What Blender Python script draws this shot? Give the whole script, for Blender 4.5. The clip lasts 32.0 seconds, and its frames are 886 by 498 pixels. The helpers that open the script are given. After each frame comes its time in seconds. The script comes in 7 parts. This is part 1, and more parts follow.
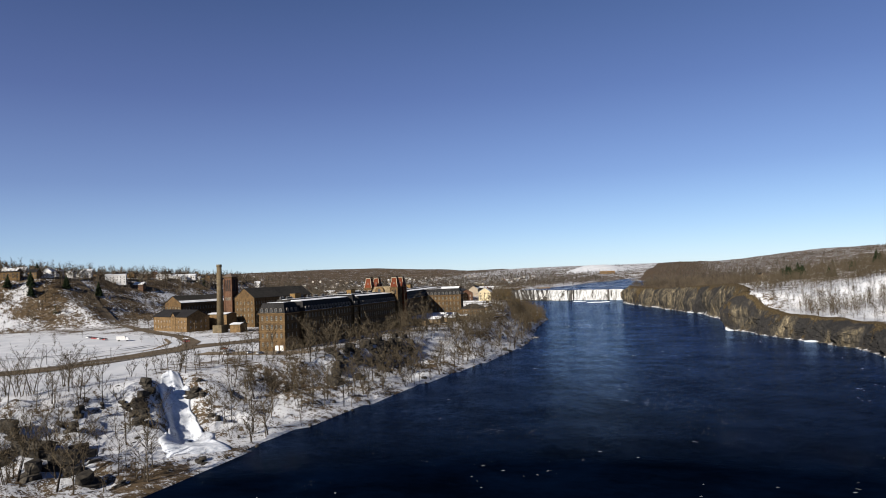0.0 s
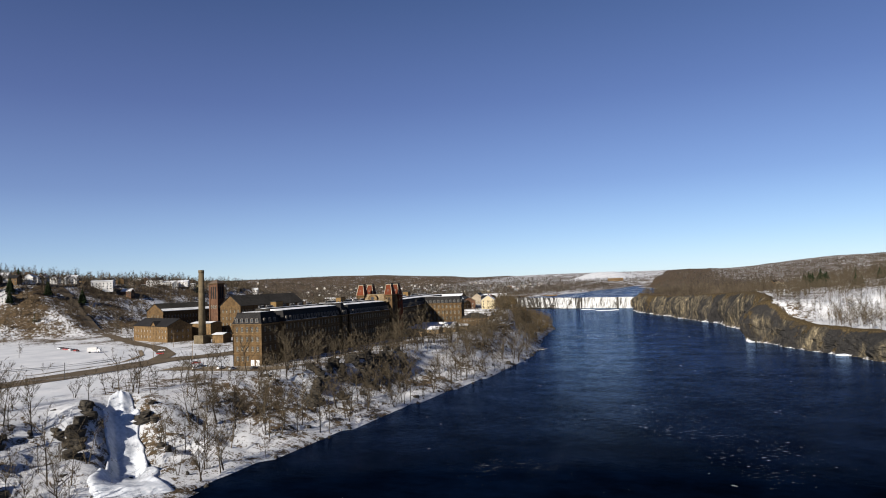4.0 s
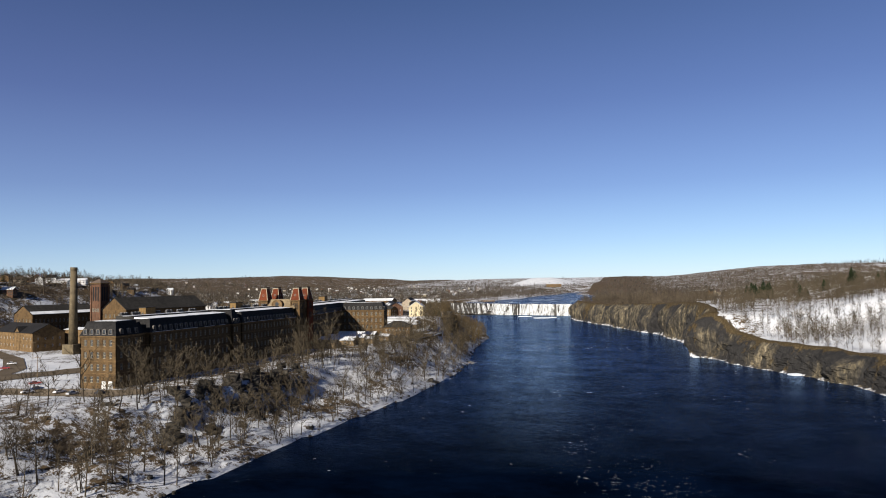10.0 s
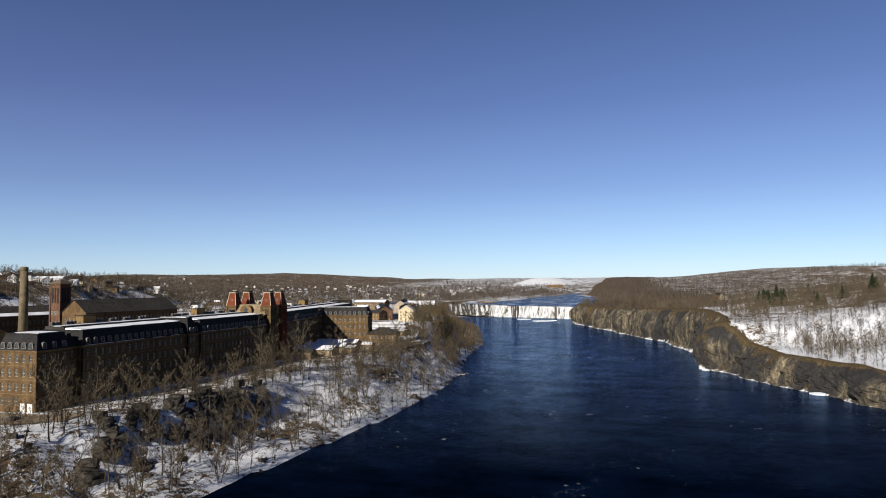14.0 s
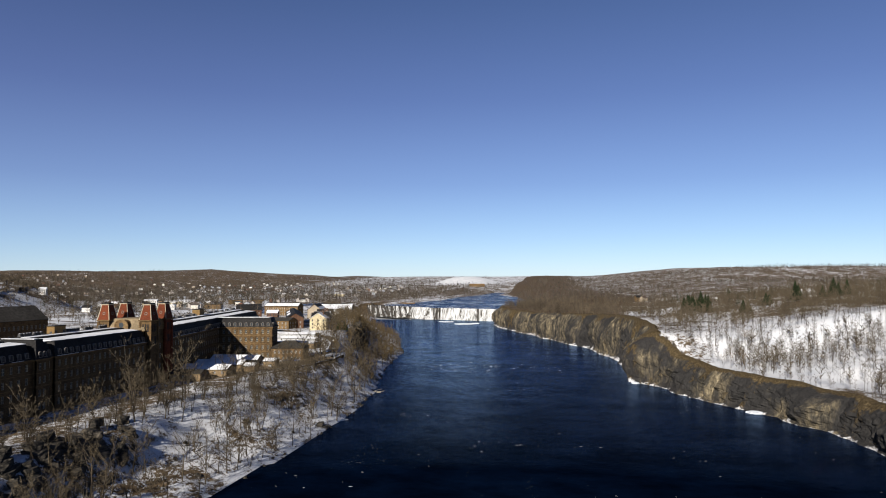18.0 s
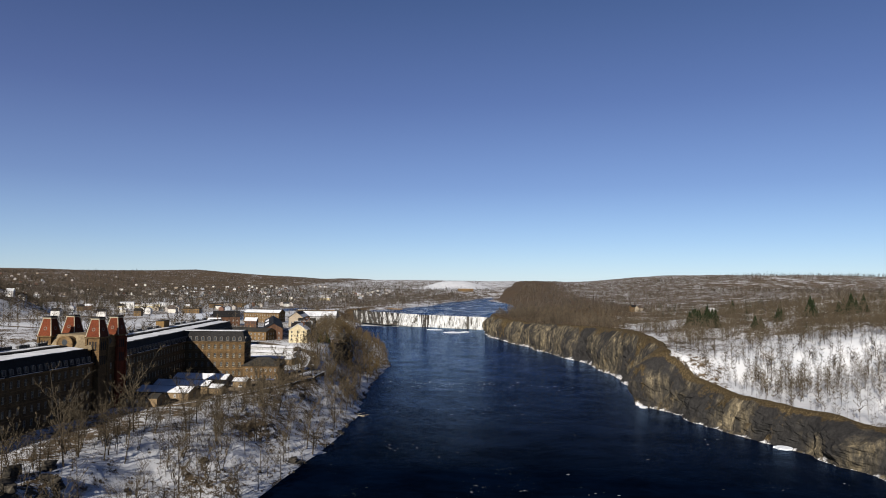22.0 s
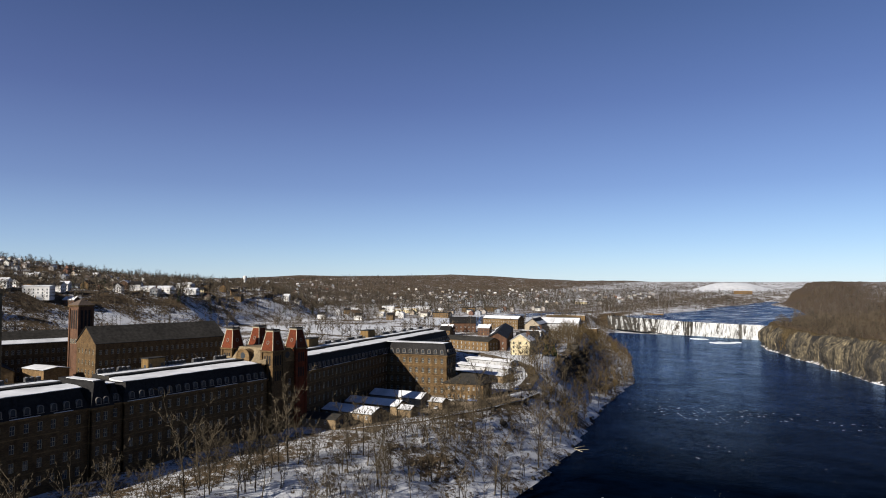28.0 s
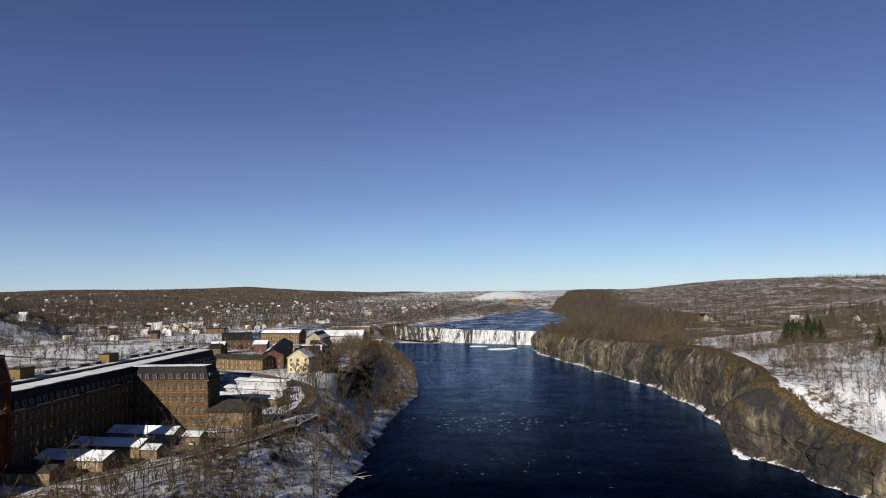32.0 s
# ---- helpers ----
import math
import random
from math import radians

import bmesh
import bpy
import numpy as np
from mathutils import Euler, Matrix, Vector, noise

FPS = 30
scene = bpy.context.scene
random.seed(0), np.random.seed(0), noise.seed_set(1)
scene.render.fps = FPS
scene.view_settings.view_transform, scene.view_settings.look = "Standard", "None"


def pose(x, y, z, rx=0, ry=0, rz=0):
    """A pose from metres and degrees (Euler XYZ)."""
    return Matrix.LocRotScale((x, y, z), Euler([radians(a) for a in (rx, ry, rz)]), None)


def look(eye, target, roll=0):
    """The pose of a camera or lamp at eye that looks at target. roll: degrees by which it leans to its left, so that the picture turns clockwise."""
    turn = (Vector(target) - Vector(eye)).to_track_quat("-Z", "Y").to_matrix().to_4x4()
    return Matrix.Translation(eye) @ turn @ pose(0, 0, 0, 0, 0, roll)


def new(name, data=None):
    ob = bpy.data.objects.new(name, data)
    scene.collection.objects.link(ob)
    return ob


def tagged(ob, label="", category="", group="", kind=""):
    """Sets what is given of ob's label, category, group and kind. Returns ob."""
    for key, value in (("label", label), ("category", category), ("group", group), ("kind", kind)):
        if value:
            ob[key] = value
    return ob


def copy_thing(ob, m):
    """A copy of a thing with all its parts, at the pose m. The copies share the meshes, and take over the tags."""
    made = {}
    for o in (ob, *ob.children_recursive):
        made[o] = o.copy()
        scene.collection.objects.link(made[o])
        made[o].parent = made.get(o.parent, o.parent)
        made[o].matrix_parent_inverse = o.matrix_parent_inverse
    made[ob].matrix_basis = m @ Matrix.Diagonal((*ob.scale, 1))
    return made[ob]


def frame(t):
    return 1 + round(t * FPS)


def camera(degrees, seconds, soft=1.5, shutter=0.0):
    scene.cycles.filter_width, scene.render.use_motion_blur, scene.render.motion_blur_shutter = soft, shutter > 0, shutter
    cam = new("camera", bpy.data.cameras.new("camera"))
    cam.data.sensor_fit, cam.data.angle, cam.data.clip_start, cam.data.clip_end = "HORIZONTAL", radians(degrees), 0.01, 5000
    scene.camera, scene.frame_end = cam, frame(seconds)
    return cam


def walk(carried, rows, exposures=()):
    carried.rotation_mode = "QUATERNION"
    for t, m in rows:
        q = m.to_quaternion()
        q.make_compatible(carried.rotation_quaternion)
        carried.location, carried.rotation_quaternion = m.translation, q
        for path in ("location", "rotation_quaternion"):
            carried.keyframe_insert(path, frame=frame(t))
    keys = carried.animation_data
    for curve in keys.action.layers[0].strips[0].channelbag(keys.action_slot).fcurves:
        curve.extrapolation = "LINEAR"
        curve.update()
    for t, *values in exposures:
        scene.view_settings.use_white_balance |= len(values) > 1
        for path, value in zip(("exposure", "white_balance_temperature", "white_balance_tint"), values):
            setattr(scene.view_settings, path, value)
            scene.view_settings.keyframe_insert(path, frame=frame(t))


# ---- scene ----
cam = camera(66.76, 32.0, 1.0)
PATH = [  # seconds, x, y, z, heading, tilt, lean (degrees)
    (0.0, 210.84, -317.32, 36.90, -20.19, 2.29, -2.18),
    (0.5, 209.76, -313.41, 36.88, -20.28, 2.32, -2.20),
    (1.0, 208.78, -308.96, 36.87, -20.37, 2.48, -2.21),
    (1.5, 207.85, -304.13, 36.87, -20.47, 2.57, -2.23),
    (2.0, 206.96, -299.08, 36.87, -20.57, 2.71, -2.25),
    (2.5, 206.07, -293.96, 36.85, -20.68, 2.85, -2.26),
    (3.0, 205.17, -288.94, 36.81, -20.76, 2.79, -2.28),
    (3.5, 204.25, -284.11, 36.73, -20.91, 2.85, -2.18),
    (4.0, 203.32, -279.47, 36.64, -20.76, 2.90, -2.08),
    (4.5, 202.39, -274.94, 36.52, -17.38, 2.87, -1.96),
    (6.5, 199.27, -256.87, 36.30, -15.39, 2.86, -1.47),
    (7.0, 198.75, -252.02, 36.36, -15.45, 2.93, -1.41),
    (7.5, 198.33, -247.00, 36.50, -15.48, 2.94, -1.34),
    (8.0, 198.00, -241.87, 36.67, -15.58, 3.00, -1.28),
    (8.5, 197.75, -236.67, 36.90, -15.65, 3.00, -1.22),
    (9.0, 197.54, -231.47, 37.16, -15.76, 3.06, -1.15),
    (9.5, 197.36, -226.28, 37.45, -15.78, 3.02, -1.09),
    (10.0, 197.19, -221.14, 37.76, -15.79, 3.03, -1.02),
    (10.5, 197.03, -216.11, 38.09, -15.86, 3.08, -0.95),
    (11.0, 196.84, -211.14, 38.44, -15.90, 3.03, -0.87),
    (11.5, 196.64, -206.24, 38.84, -15.92, 3.04, -0.79),
    (12.0, 196.42, -201.38, 39.28, -15.95, 3.00, -0.72),
    (12.5, 196.16, -196.54, 39.78, -15.97, 2.94, -0.64),
    (13.0, 195.86, -191.68, 40.34, -16.00, 2.90, -0.56),
    (13.5, 195.53, -186.79, 40.98, -15.99, 2.88, -0.51),
    (14.0, 195.14, -181.84, 41.71, -15.99, 2.89, -0.45),
    (14.5, 194.70, -176.81, 42.54, -15.98, 2.82, -0.46),
    (16.5, 191.95, -156.35, 46.19, -15.85, 2.79, -0.49),
    (17.0, 190.88, -151.29, 47.03, -15.79, 2.79, -0.50),
    (17.5, 189.62, -146.31, 47.79, -14.22, 2.72, -0.34),
    (18.0, 188.23, -141.38, 48.48, -9.38, 2.61, -0.20),
    (18.5, 186.76, -136.52, 49.12, -9.15, 2.57, -0.05),
    (19.0, 185.28, -131.71, 49.73, -8.87, 2.57, 0.10),
    (19.5, 183.86, -126.93, 50.33, -8.75, 2.66, 0.25),
    (20.0, 182.55, -122.20, 50.95, -8.67, 2.76, 0.40),
    (20.5, 181.43, -117.49, 51.60, -8.59, 2.85, 0.45),
    (21.0, 180.50, -112.76, 52.26, -8.56, 2.89, 0.50),
    (21.5, 179.78, -107.99, 52.91, -8.44, 2.94, 0.55),
    (22.0, 179.30, -103.13, 53.54, -8.37, 2.88, 0.62),
    (22.5, 179.06, -98.12, 54.11, -8.26, 2.88, 0.67),
    (23.0, 179.08, -92.98, 54.61, -8.14, 2.82, 0.72),
    (23.5, 179.37, -87.65, 55.00, -8.11, 2.89, 0.72),
    (24.0, 179.95, -82.11, 55.29, -8.12, 2.85, 0.73),
    (24.5, 180.82, -76.35, 55.44, -7.99, 2.86, 0.68),
    (26.5, 185.02, -52.79, 55.28, -11.92, 3.13, 0.49),
    (27.0, 185.68, -47.25, 55.24, -16.87, 3.12, 0.43),
    (27.5, 185.97, -42.01, 55.23, -24.25, 2.84, 0.26),
    (28.0, 185.91, -37.06, 55.27, -30.72, 2.96, 0.09),
    (28.5, 185.52, -32.34, 55.32, -34.42, 3.06, 0.11),
    (29.0, 184.82, -27.80, 55.38, -34.39, 3.20, 0.14),
    (29.5, 183.88, -23.40, 55.40, -34.30, 3.30, 0.16),
    (30.0, 182.68, -19.13, 55.37, -33.51, 3.43, 0.40),
    (30.5, 181.37, -15.17, 55.29, -26.89, 3.71, 0.10),
    (31.0, 180.00, -11.70, 55.12, -19.46, 3.73, -0.22),
    (31.5, 178.70, -8.96, 54.88, -13.12, 3.92, -0.53),
    (32.0, 177.56, -7.14, 54.55, -12.66, 3.84, -0.85),
]


def eye_pose(x, y, z, heading, tilt, lean):
    a, b = radians(heading), radians(tilt)
    way = Vector((math.sin(a) * math.cos(b), math.cos(a) * math.cos(b), math.sin(b)))
    return look((x, y, z), Vector((x, y, z)) + 100 * way, lean)


walk(cam, [(row[0], eye_pose(*row[1:])) for row in PATH], [(0.0, 0.99, 6200, 11), (10.0, 1.01, 6200, 11), (17.0, 1.01, 6200, 11), (22.0, 0.83, 6200, 11), (24.0, 0.73, 6200, 11), (26.5, 0.71, 6200, 11), (28.5, 1.03, 6200, 11), (31.0, 1.03, 6200, 11), (31.5, 0.89, 6200, 11), (32.0, 0.75, 6200, 11)])

# ---- light ----
SUN_EL, SUN_HEADING = 26.0, 17.0   # the light travels towards this heading
world = bpy.data.worlds.new("winter_sky")
scene.world = world
world.use_nodes = True
wn = world.node_tree.nodes
sky = wn.new("ShaderNodeTexSky")
sky.sky_type, sky.sun_disc = "NISHITA", False
sky.sun_elevation, sky.sun_rotation = radians(SUN_EL), radians(SUN_HEADING + 180)
sky.altitude, sky.air_density, sky.dust_density, sky.ozone_density = 200, 0.8, 0.1, 5.0
wn["Background"].inputs[1].default_value = 0.0335
# the pale winter haze that whitens the sky all round the horizon
wl = world.node_tree.links
up, fall_off, haze = wn.new("ShaderNodeTexCoord"), wn.new("ShaderNodeValToRGB"), wn.new("ShaderNodeMix")
part_z = wn.new("ShaderNodeSeparateXYZ")
haze.data_type, haze.blend_type = "RGBA", "ADD"
haze.inputs[0].default_value = 1.0
wl.new(up.outputs["Generated"], part_z.inputs[0])
wl.new(part_z.outputs[2], fall_off.inputs[0])
ev = fall_off.color_ramp.elements
ev[0].position, ev[0].color = 0.0, (3.7, 4.6, 5.6, 1)
ev[1].position, ev[1].color = 0.45, (0.06, 0.0, 0.25, 1)
for at_, col_ in ((0.06, (2.5, 3.05, 4.4, 1)), (0.14, (1.35, 1.35, 2.6, 1)), (0.26, (0.62, 0.42, 1.35, 1))):
    el_ = ev.new(at_)
    el_.color = col_
wl.new(sky.outputs[0], haze.inputs[6]), wl.new(fall_off.outputs[0], haze.inputs[7])
wl.new(haze.outputs[2], wn["Background"].inputs[0])
sun = new("sun", bpy.data.lights.new("sun", "SUN"))
sun.data.energy, sun.data.angle, sun.data.color = 5.0, radians(0.5), (1.0, 0.9, 0.76)
_a, _e = radians(SUN_HEADING), radians(SUN_EL)
sun.matrix_world = look((0, 0, 400), Vector((0, 0, 400)) + Vector((math.sin(_a) * math.cos(_e), math.cos(_a) * math.cos(_e), -math.sin(_e))))


# ---- materials ----
def material(name, rough=0.85, metal=0.0):
    m = bpy.data.materials.new(name)
    m.use_nodes = True
    b = m.node_tree.nodes["Principled BSDF"]
    b.inputs["Roughness"].default_value, b.inputs["Metallic"].default_value = rough, metal
    if rough > 0.5 and metal == 0:
        b.inputs["Specular IOR Level"].default_value = 0.08   # dry, matt surfaces
    return m, m.node_tree.nodes, m.node_tree.links, b


def noise_node(n, l, scale, detail=4.0, stretch=None, space="Object", w=0.55):
    tex = n.new("ShaderNodeTexNoise")
    tex.inputs["Scale"].default_value, tex.inputs["Detail"].default_value, tex.inputs["Roughness"].default_value = scale, detail, w
    if space == "World":
        src = n.new("ShaderNodeNewGeometry").outputs["Position"]
    else:
        src = n.new("ShaderNodeTexCoord").outputs["Object"]
    if stretch:
        mp = n.new("ShaderNodeMapping")
        mp.inputs["Scale"].default_value = stretch
        l.new(src, mp.inputs[0])
        src = mp.outputs[0]
    l.new(src, tex.inputs["Vector"])
    return tex.outputs["Fac"]


def ramp(n, l, fac, stops):
    r = n.new("ShaderNodeValToRGB")
    e = r.color_ramp.elements
    while len(e) < len(stops):
        e.new(0.5)
    for el, (p, c) in zip(e, stops):
        el.position, el.color = p, (*c, 1) if len(c) == 3 else c
    l.new(fac, r.inputs[0])
    return r.outputs[0]


def mix(n, l, fac, a, b, how="MIX"):
    m = n.new("ShaderNodeMix")
    m.data_type, m.blend_type = "RGBA", how
    for sock, v in ((m.inputs[0], fac), (m.inputs[6], a), (m.inputs[7], b)):
        if hasattr(v, "is_linked"):
            l.new(v, sock)
        else:
            sock.default_value = v if isinstance(v, float) else (*v, 1)
    return m.outputs[2]


def bump(n, l, fac, b, strength=0.4, dist=0.1):
    bp = n.new("ShaderNodeBump")
    bp.inputs["Strength"].default_value, bp.inputs["Distance"].default_value = strength, dist
    l.new(fac, bp.inputs["Height"])
    l.new(bp.outputs[0], b.inputs["Normal"])


def mottled(name, dark, light, scale=0.8, rough=0.85, metal=0.0, big=0.08, bumps=0.3, stretch=None, space="Object"):
    """Paint, stone or wood of two shades, with fine grain and large stains."""
    m, n, l, b = material(name, rough, metal)
    fine = ramp(n, l, noise_node(n, l, scale, 5, stretch, space), [(0.3, dark), (0.7, light)])
    stain = ramp(n, l, noise_node(n, l, big, 3, None, space), [(0.3, (0.72, 0.72, 0.72)), (0.65, (1.08, 1.08, 1.08))])
    l.new(mix(n, l, 1.0, fine, stain, "MULTIPLY"), b.inputs["Base Color"])
    bump(n, l, noise_node(n, l, scale * 2.5, 3, stretch, space), b, bumps, 0.05)
    return m


def brick_material(name, c1, c2, mortar, w=0.55, h=0.2):
    m, n, l, b = material(name, 0.9)
    geo = n.new("ShaderNodeTexCoord").outputs["Object"]
    sep, cmb = n.new("ShaderNodeSeparateXYZ"), n.new("ShaderNodeCombineXYZ")
    add = n.new("ShaderNodeMath")
    add.operation = "ADD"
    l.new(geo, sep.inputs[0])
    l.new(sep.outputs[0], add.inputs[0]), l.new(sep.outputs[1], add.inputs[1])
    l.new(add.outputs[0], cmb.inputs[0]), l.new(sep.outputs[2], cmb.inputs[1])
    br = n.new("ShaderNodeTexBrick")
    br.inputs["Color1"].default_value, br.inputs["Color2"].default_value, br.inputs["Mortar"].default_value = (*c1, 1), (*c2, 1), (*mortar, 1)
    br.inputs["Scale"].default_value, br.inputs["Brick Width"].default_value, br.inputs["Row Height"].default_value = 1.0, w, h
    br.inputs["Mortar Size"].default_value = 0.012
    l.new(cmb.outputs[0], br.inputs["Vector"])
    stain = ramp(n, l, noise_node(n, l, 0.35, 6), [(0.28, (0.55, 0.52, 0.5)), (0.5, (0.95, 0.95, 0.95)), (0.72, (1.2, 1.15, 1.05))])
    streak = ramp(n, l, noise_node(n, l, 0.7, 4, (1, 1, 0.08)), [(0.3, (0.75, 0.74, 0.72)), (0.6, (1.05, 1.05, 1.05))])
    c = mix(n, l, 1.0, br.outputs[0], stain, "MULTIPLY")
    l.new(mix(n, l, 1.0, c, streak, "MULTIPLY"), b.inputs["Base Color"])
    bump(n, l, br.outputs["Fac"], b, 0.3, 0.02)
    return m


def ground_material():
    """Old snow over leaf litter; steep faces are bare shale."""
    m, n, l, b = material("snowy_ground", 0.8)
    g = n.new("ShaderNodeNewGeometry")
    sep = n.new("ShaderNodeSeparateXYZ")
    l.new(g.outputs["Normal"], sep.inputs[0])
    litter = ramp(n, l, noise_node(n, l, 0.5, 6, None, "World"), [(0.3, (0.0246, 0.01804, 0.01066)), (0.7, (0.1066, 0.07544, 0.04264))])
    rock = ramp(n, l, noise_node(n, l, 0.35, 7, (1, 1, 3), "World", 0.65), [(0.35, (0.00984, 0.00902, 0.0082)), (0.7, (0.082, 0.0656, 0.04756))])
    snow = ramp(n, l, noise_node(n, l, 0.06, 6, None, "World"), [(0.3, (0.3526, 0.3731, 0.4018)), (0.7, (0.4838, 0.492, 0.5043))])
    patch_small = noise_node(n, l, 0.33, 9, None, "World", 0.75)
    patch_big = noise_node(n, l, 0.03, 6, None, "World", 0.65)
    cover = n.new("ShaderNodeAttribute")
    cover.attribute_name = "litter"
    total = None
    patch_fine = noise_node(n, l, 1.7, 6, None, "World", 0.7)
    for src, k in ((patch_small, -1.3), (patch_fine, -0.8), (patch_big, -1.2), (cover.outputs["Fac"], 1.0)):
        mul = n.new("ShaderNodeMath")
        mul.operation = "MULTIPLY_ADD"
        mul.inputs[1].default_value = k
        l.new(src, mul.inputs[0])
        if total is None:
            mul.inputs[2].default_value = 1.89
        else:
            l.new(total, mul.inputs[2])
        total = mul.outputs[0]
    bare = ramp(n, l, total, [(0.46, (0, 0, 0)), (0.54, (1, 1, 1))])
    slope = n.new("ShaderNodeMath")
    slope.operation = "MULTIPLY_ADD"
    slope.inputs[1].default_value, slope.inputs[2].default_value = 0.35, -0.17
    l.new(patch_small, slope.inputs[0])
    tilt = n.new("ShaderNodeMath")
    tilt.operation = "ADD"
    l.new(sep.outputs[2], tilt.inputs[0]), l.new(slope.outputs[0], tilt.inputs[1])
    steep = ramp(n, l, tilt.outputs[0], [(0.6, (1, 1, 1)), (0.72, (0, 0, 0))])
    c = mix(n, l, bare, snow, litter)
    l.new(mix(n, l, steep, c, rock), b.inputs["Base Color"])
    bump(n, l, noise_node(n, l, 0.6, 8, None, "World", 0.65), b, 0.6, 0.6)
    return m


def cliff_material():
    """Bedded shale in grey and brown; soil and dead grass towards the rim, snow on the rubble at the foot."""
    m, n, l, b = material("shale_cliff", 0.95)
    strata = noise_node(n, l, 0.24, 9, (1, 1, 0.13), "World", 0.68)
    grain = noise_node(n, l, 1.1, 8, (1, 1, 0.3), "World", 0.75)
    c = ramp(n, l, strata, [(0.33, (0.00738, 0.00738, 0.00656)), (0.46, (0.041, 0.0369, 0.03034)), (0.57, (0.1025, 0.08528, 0.0574)), (0.7, (0.2296, 0.1927, 0.1312))])
    c = mix(n, l, 1.0, c, ramp(n, l, grain, [(0.34, (0.45, 0.45, 0.45)), (0.62, (1.3, 1.3, 1.25))]), "MULTIPLY")
    slab = ramp(n, l, noise_node(n, l, 0.024, 4, (1, 1, 0.5), "World", 0.6), [(0.47, (1, 1, 1)), (0.54, (0, 0, 0))])
    c = mix(n, l, slab, c, ramp(n, l, grain, [(0.3, (0.00984, 0.00984, 0.00984)), (0.7, (0.0328, 0.03116, 0.02952))]))
    soil = ramp(n, l, grain, [(0.34, (0.0164, 0.0123, 0.00656)), (0.52, (0.0492, 0.03608, 0.01804)), (0.68, (0.123, 0.0943, 0.05084))])
    broken = noise_node(n, l, 0.09, 9, (1, 1, 0.55), "World", 0.72)

    def share(name, gain, low, high):
        at = n.new("ShaderNodeAttribute")
        at.attribute_name = name
        add = n.new("ShaderNodeMath")
        add.operation = "MULTIPLY_ADD"
        add.inputs[1].default_value = gain
        l.new(broken, add.inputs[0]), l.new(at.outputs["Fac"], add.inputs[2])
        less = n.new("ShaderNodeMath")
        less.operation = "SUBTRACT"
        less.inputs[1].default_value = 0.5
        l.new(add.outputs[0], less.inputs[0])
        return ramp(n, l, less.outputs[0], [(low, (0, 0, 0)), (high, (1, 1, 1))])

    c = mix(n, l, share("soil", 1.7, 0.72, 0.84), c, soil)
    snow = ramp(n, l, noise_node(n, l, 0.9, 7, None, "World", 0.75), [(0.42, (0.0984, 0.082, 0.0656)), (0.56, (0.6396, 0.6478, 0.6642))])
    l.new(mix(n, l, share("rubble", 1.5, 0.78, 0.88), c, snow), b.inputs["Base Color"])
    both = n.new("ShaderNodeMath")
    both.operation = "ADD"
    l.new(strata, both.inputs[0]), l.new(grain, both.inputs[1])
    bump(n, l, both.outputs[0], b, 0.7, 0.4)
    return m


def island_material(name, stops, rough=0.85):
    """One shade per joined piece."""
    m, n, l, b = material(name, rough)
    isl = n.new("ShaderNodeNewGeometry").outputs["Random Per Island"]
    c = ramp(n, l, isl, stops)
    n_ = [k for k in n if k.bl_idname == "ShaderNodeValToRGB"][0]
    n_.color_ramp.interpolation = "CONSTANT"
    stain = ramp(n, l, noise_node(n, l, 0.4, 4, None, "World"), [(0.3, (0.75, 0.75, 0.75)), (0.7, (1.05, 1.05, 1.05))])
    l.new(mix(n, l, 1.0, c, stain, "MULTIPLY"), b.inputs["Base Color"])
    return m


